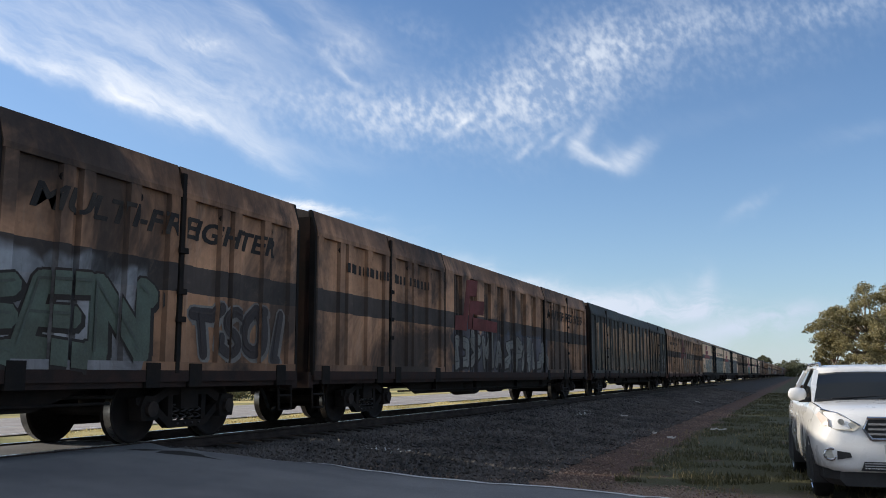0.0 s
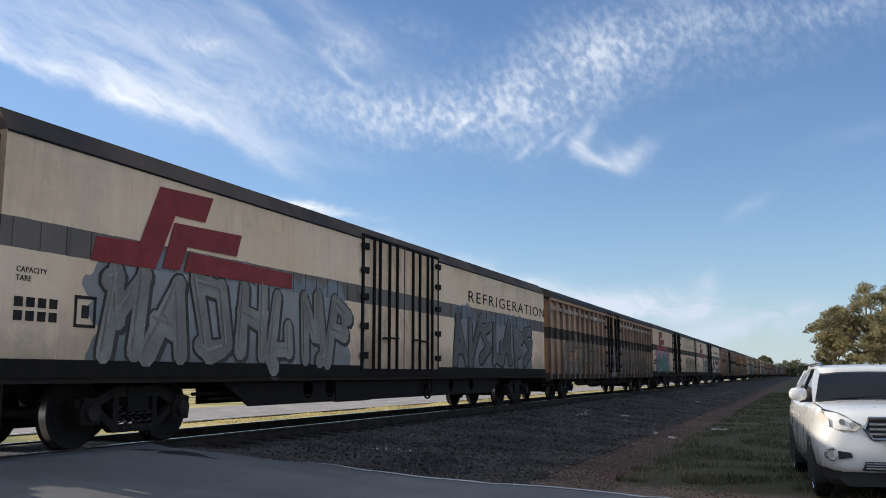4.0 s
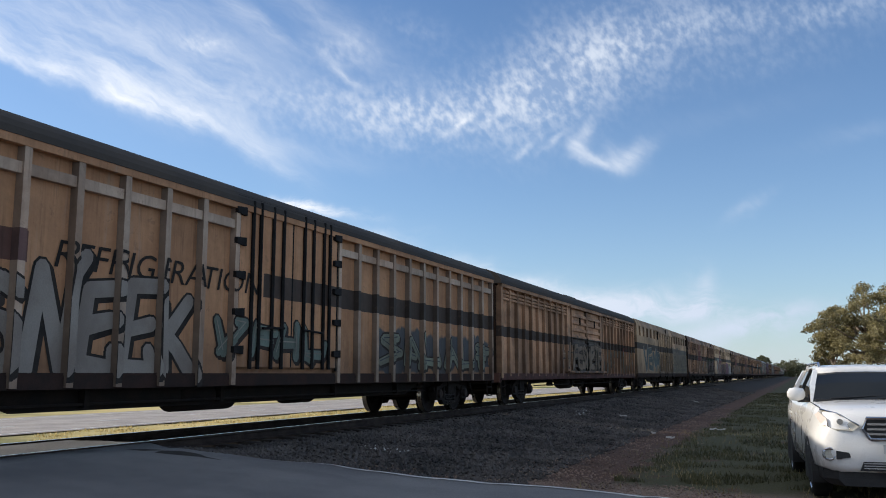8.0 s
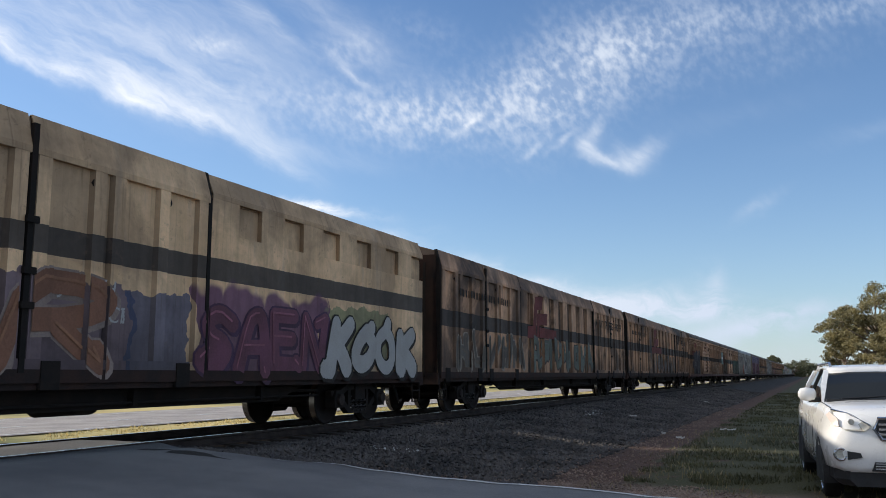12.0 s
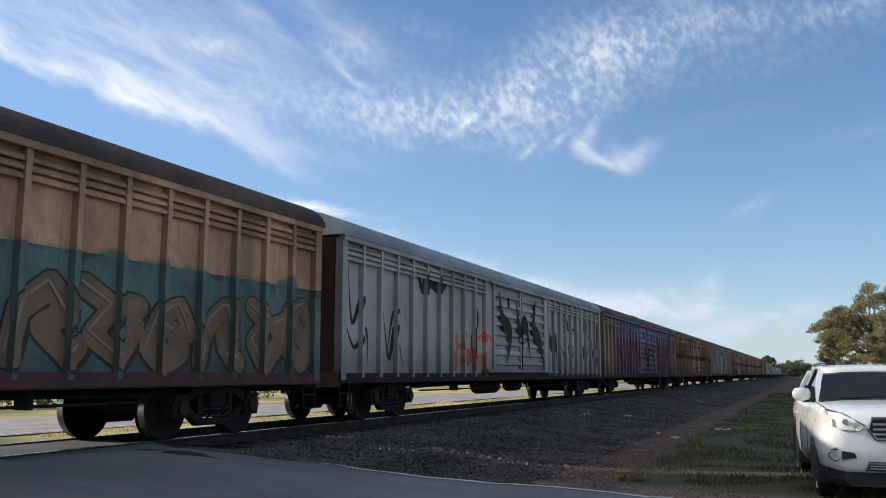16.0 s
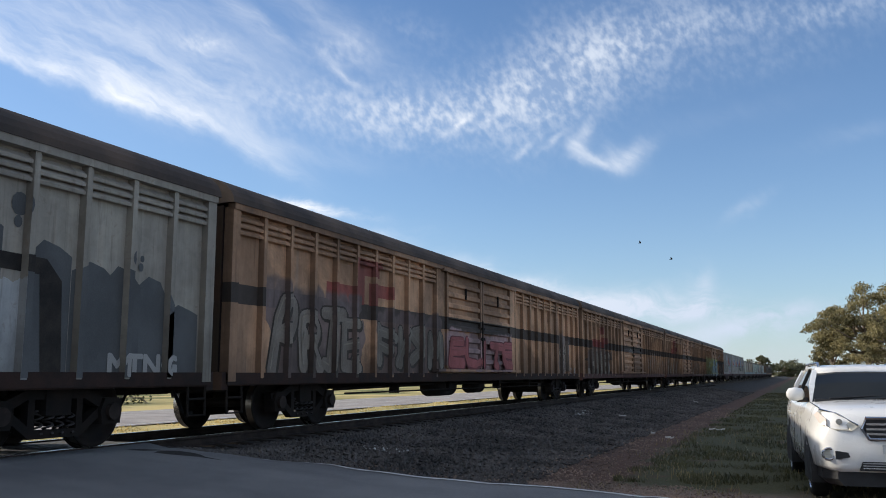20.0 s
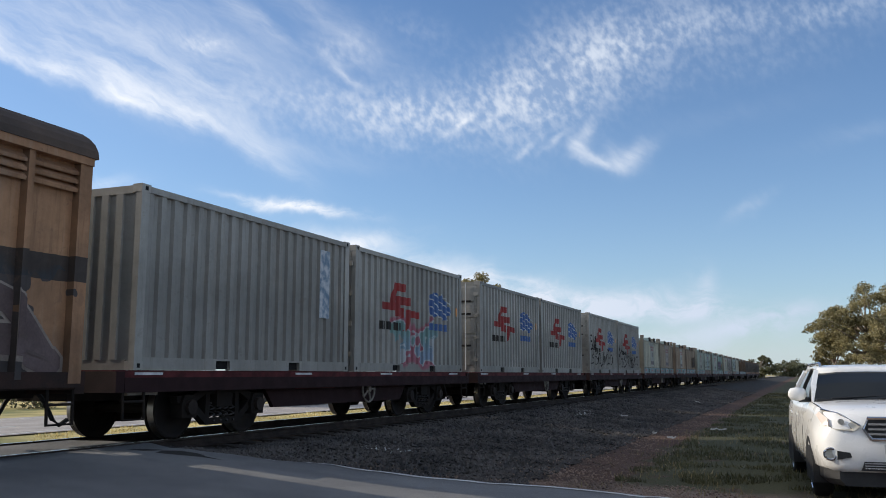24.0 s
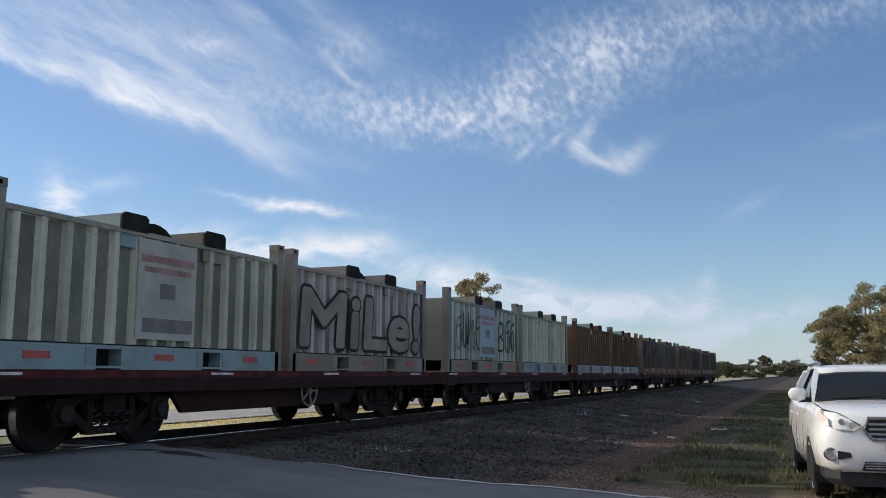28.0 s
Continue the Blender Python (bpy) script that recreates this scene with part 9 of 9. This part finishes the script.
for _i, (_x, _y, _l, _a) in enumerate(((-2.3, 26.4, 0.42, 0.2), (-3.1, 22.4, 0.2, -0.3), (-3.7, 23.8, 0.12, 0.6), (-5.6, 29.7, 0.2, 0.3), (-5.2, 47.9, 0.4, 0.1))):
    scrap(_x, _y, _l, _a, 60 + _i, "torn pale plastic strip lying beside the ballast")


def chippings():
    """Pale broken chips strewn down the ballast."""
    rng = np.random.default_rng(31)
    n = 160
    t = rng.random(n)
    x = -7.7 + 1.1 * t + rng.normal(0, 0.10, n)
    y = 33.0 - 5.0 * t + rng.normal(0, 0.5, n)
    x[:60], y[:60] = -7.2 + 0.8 * rng.random(60), 13.6 + 0.8 * rng.random(60)
    stones("chippings", "pale broken chips strewn on the dark ballast", x, y, rng.uniform(0.012, 0.035, n), DECAL_WHITE, rng)


chippings()


def road_line():
    """A worn white line painted along the edge of the side road."""
    xs = steps((-6.9, 0.6, 44))
    verts, faces = [], []
    for i, x in enumerate(xs):
        y = line(ROAD_EDGE, x) + 0.12 * noise.noise((x * 1.7, 0, 5)) + 0.05 * noise.noise((x * 7, 0, 5))
        z = land(x, min(y, 9.5)) + 0.035
        wide = 0.05 + 0.09 * smooth(-6.9, -4.5, x)
        for d, dz in ((0.11 + wide, -0.042), (0.11, -0.048)):
            verts.append((x, y - d, z + dz))
    faces = [(2 * i, 2 * i + 2, 2 * i + 3, 2 * i + 1) for i in range(len(xs) - 1)]
    me = bpy.data.meshes.new("road_line")
    me.from_pydata(verts, [], faces)
    me.materials.append(LINE_WHITE)
    tagged(new("road_line", me), "worn white painted line along the road edge", kind="structure")


LINE_WHITE = material("worn_line_paint", (0.62, 0.61, 0.57), 0.8, second=(0.42, 0.41, 0.39), scale=2.5, grain=45, spread=0.2)
road_line()

BIRDS = []


def bird(label):
    """A small dark bird on the wing."""
    root = tagged(new("bird"), label, "bird", "birds in the sky")
    rings = []
    for y, r in ((-0.16, 0.008), (-0.12, 0.03), (-0.04, 0.05), (0.06, 0.045), (0.16, 0.018), (0.26, 0.03)):
        rings.append([(0.6 * r * math.cos(a), 0.6 * y, 0.42 * r * math.sin(a)) for a in [2 * math.pi * i / 8 for i in range(8)]])
    part("body", loft(rings), BLACK, root, "dark feathered body", smooth=True)
    for s in (-1, 1):
        w = [(s * 0.03, -0.06), (s * 0.2, -0.09), (s * 0.42, 0.0), (s * 0.36, 0.05), (s * 0.18, 0.06), (s * 0.03, 0.08)]
        ring = [[(0.6 * x, 0.6 * y, abs(x) * 0.33 + d) for x, y in w] for d in (0.0, 0.012)]
        part("wing", loft(ring), BLACK, root, "raised dark wing")
    BIRDS.append(root)


bird("dark bird flying across the open sky")
bird("small dark bird flying behind another")


def motions():
    """The train comes past at an even speed; a few cars drive along the highway."""
    for thing, s in TRAIN + CONTAINERS:
        deck = RAIL_Z if (thing, s) in TRAIN else RAIL_Z + 1.022
        walk(thing, [(t, pose(TRACK_X, s - SPEED * (t - 25.0), deck)) for t in (0.0, 14.0, 28.0)])
    # the birds cross the sky from the train towards the trees
    for b, (dx, dz) in zip(BIRDS, ((0.0, 0.0), (2.1, -1.25))):
        walk(b, [(t, pose(-17.93 + dx + 8.0 * (t - 19.0), 61.0, 10.75 + dz - 0.06 * (t - 19.0), 0, 0, 90)) for t in (0.0, 14.0, 28.0)])
    for car, y in TRAFFIC:
        walk(car, [(t, pose(-24.6, y + 25.0 * (t - 23.5), line(BANK, -24.6) + 0.06, 0, 0, 180)) for t in (0.0, 14.0, 28.0)])


motions()
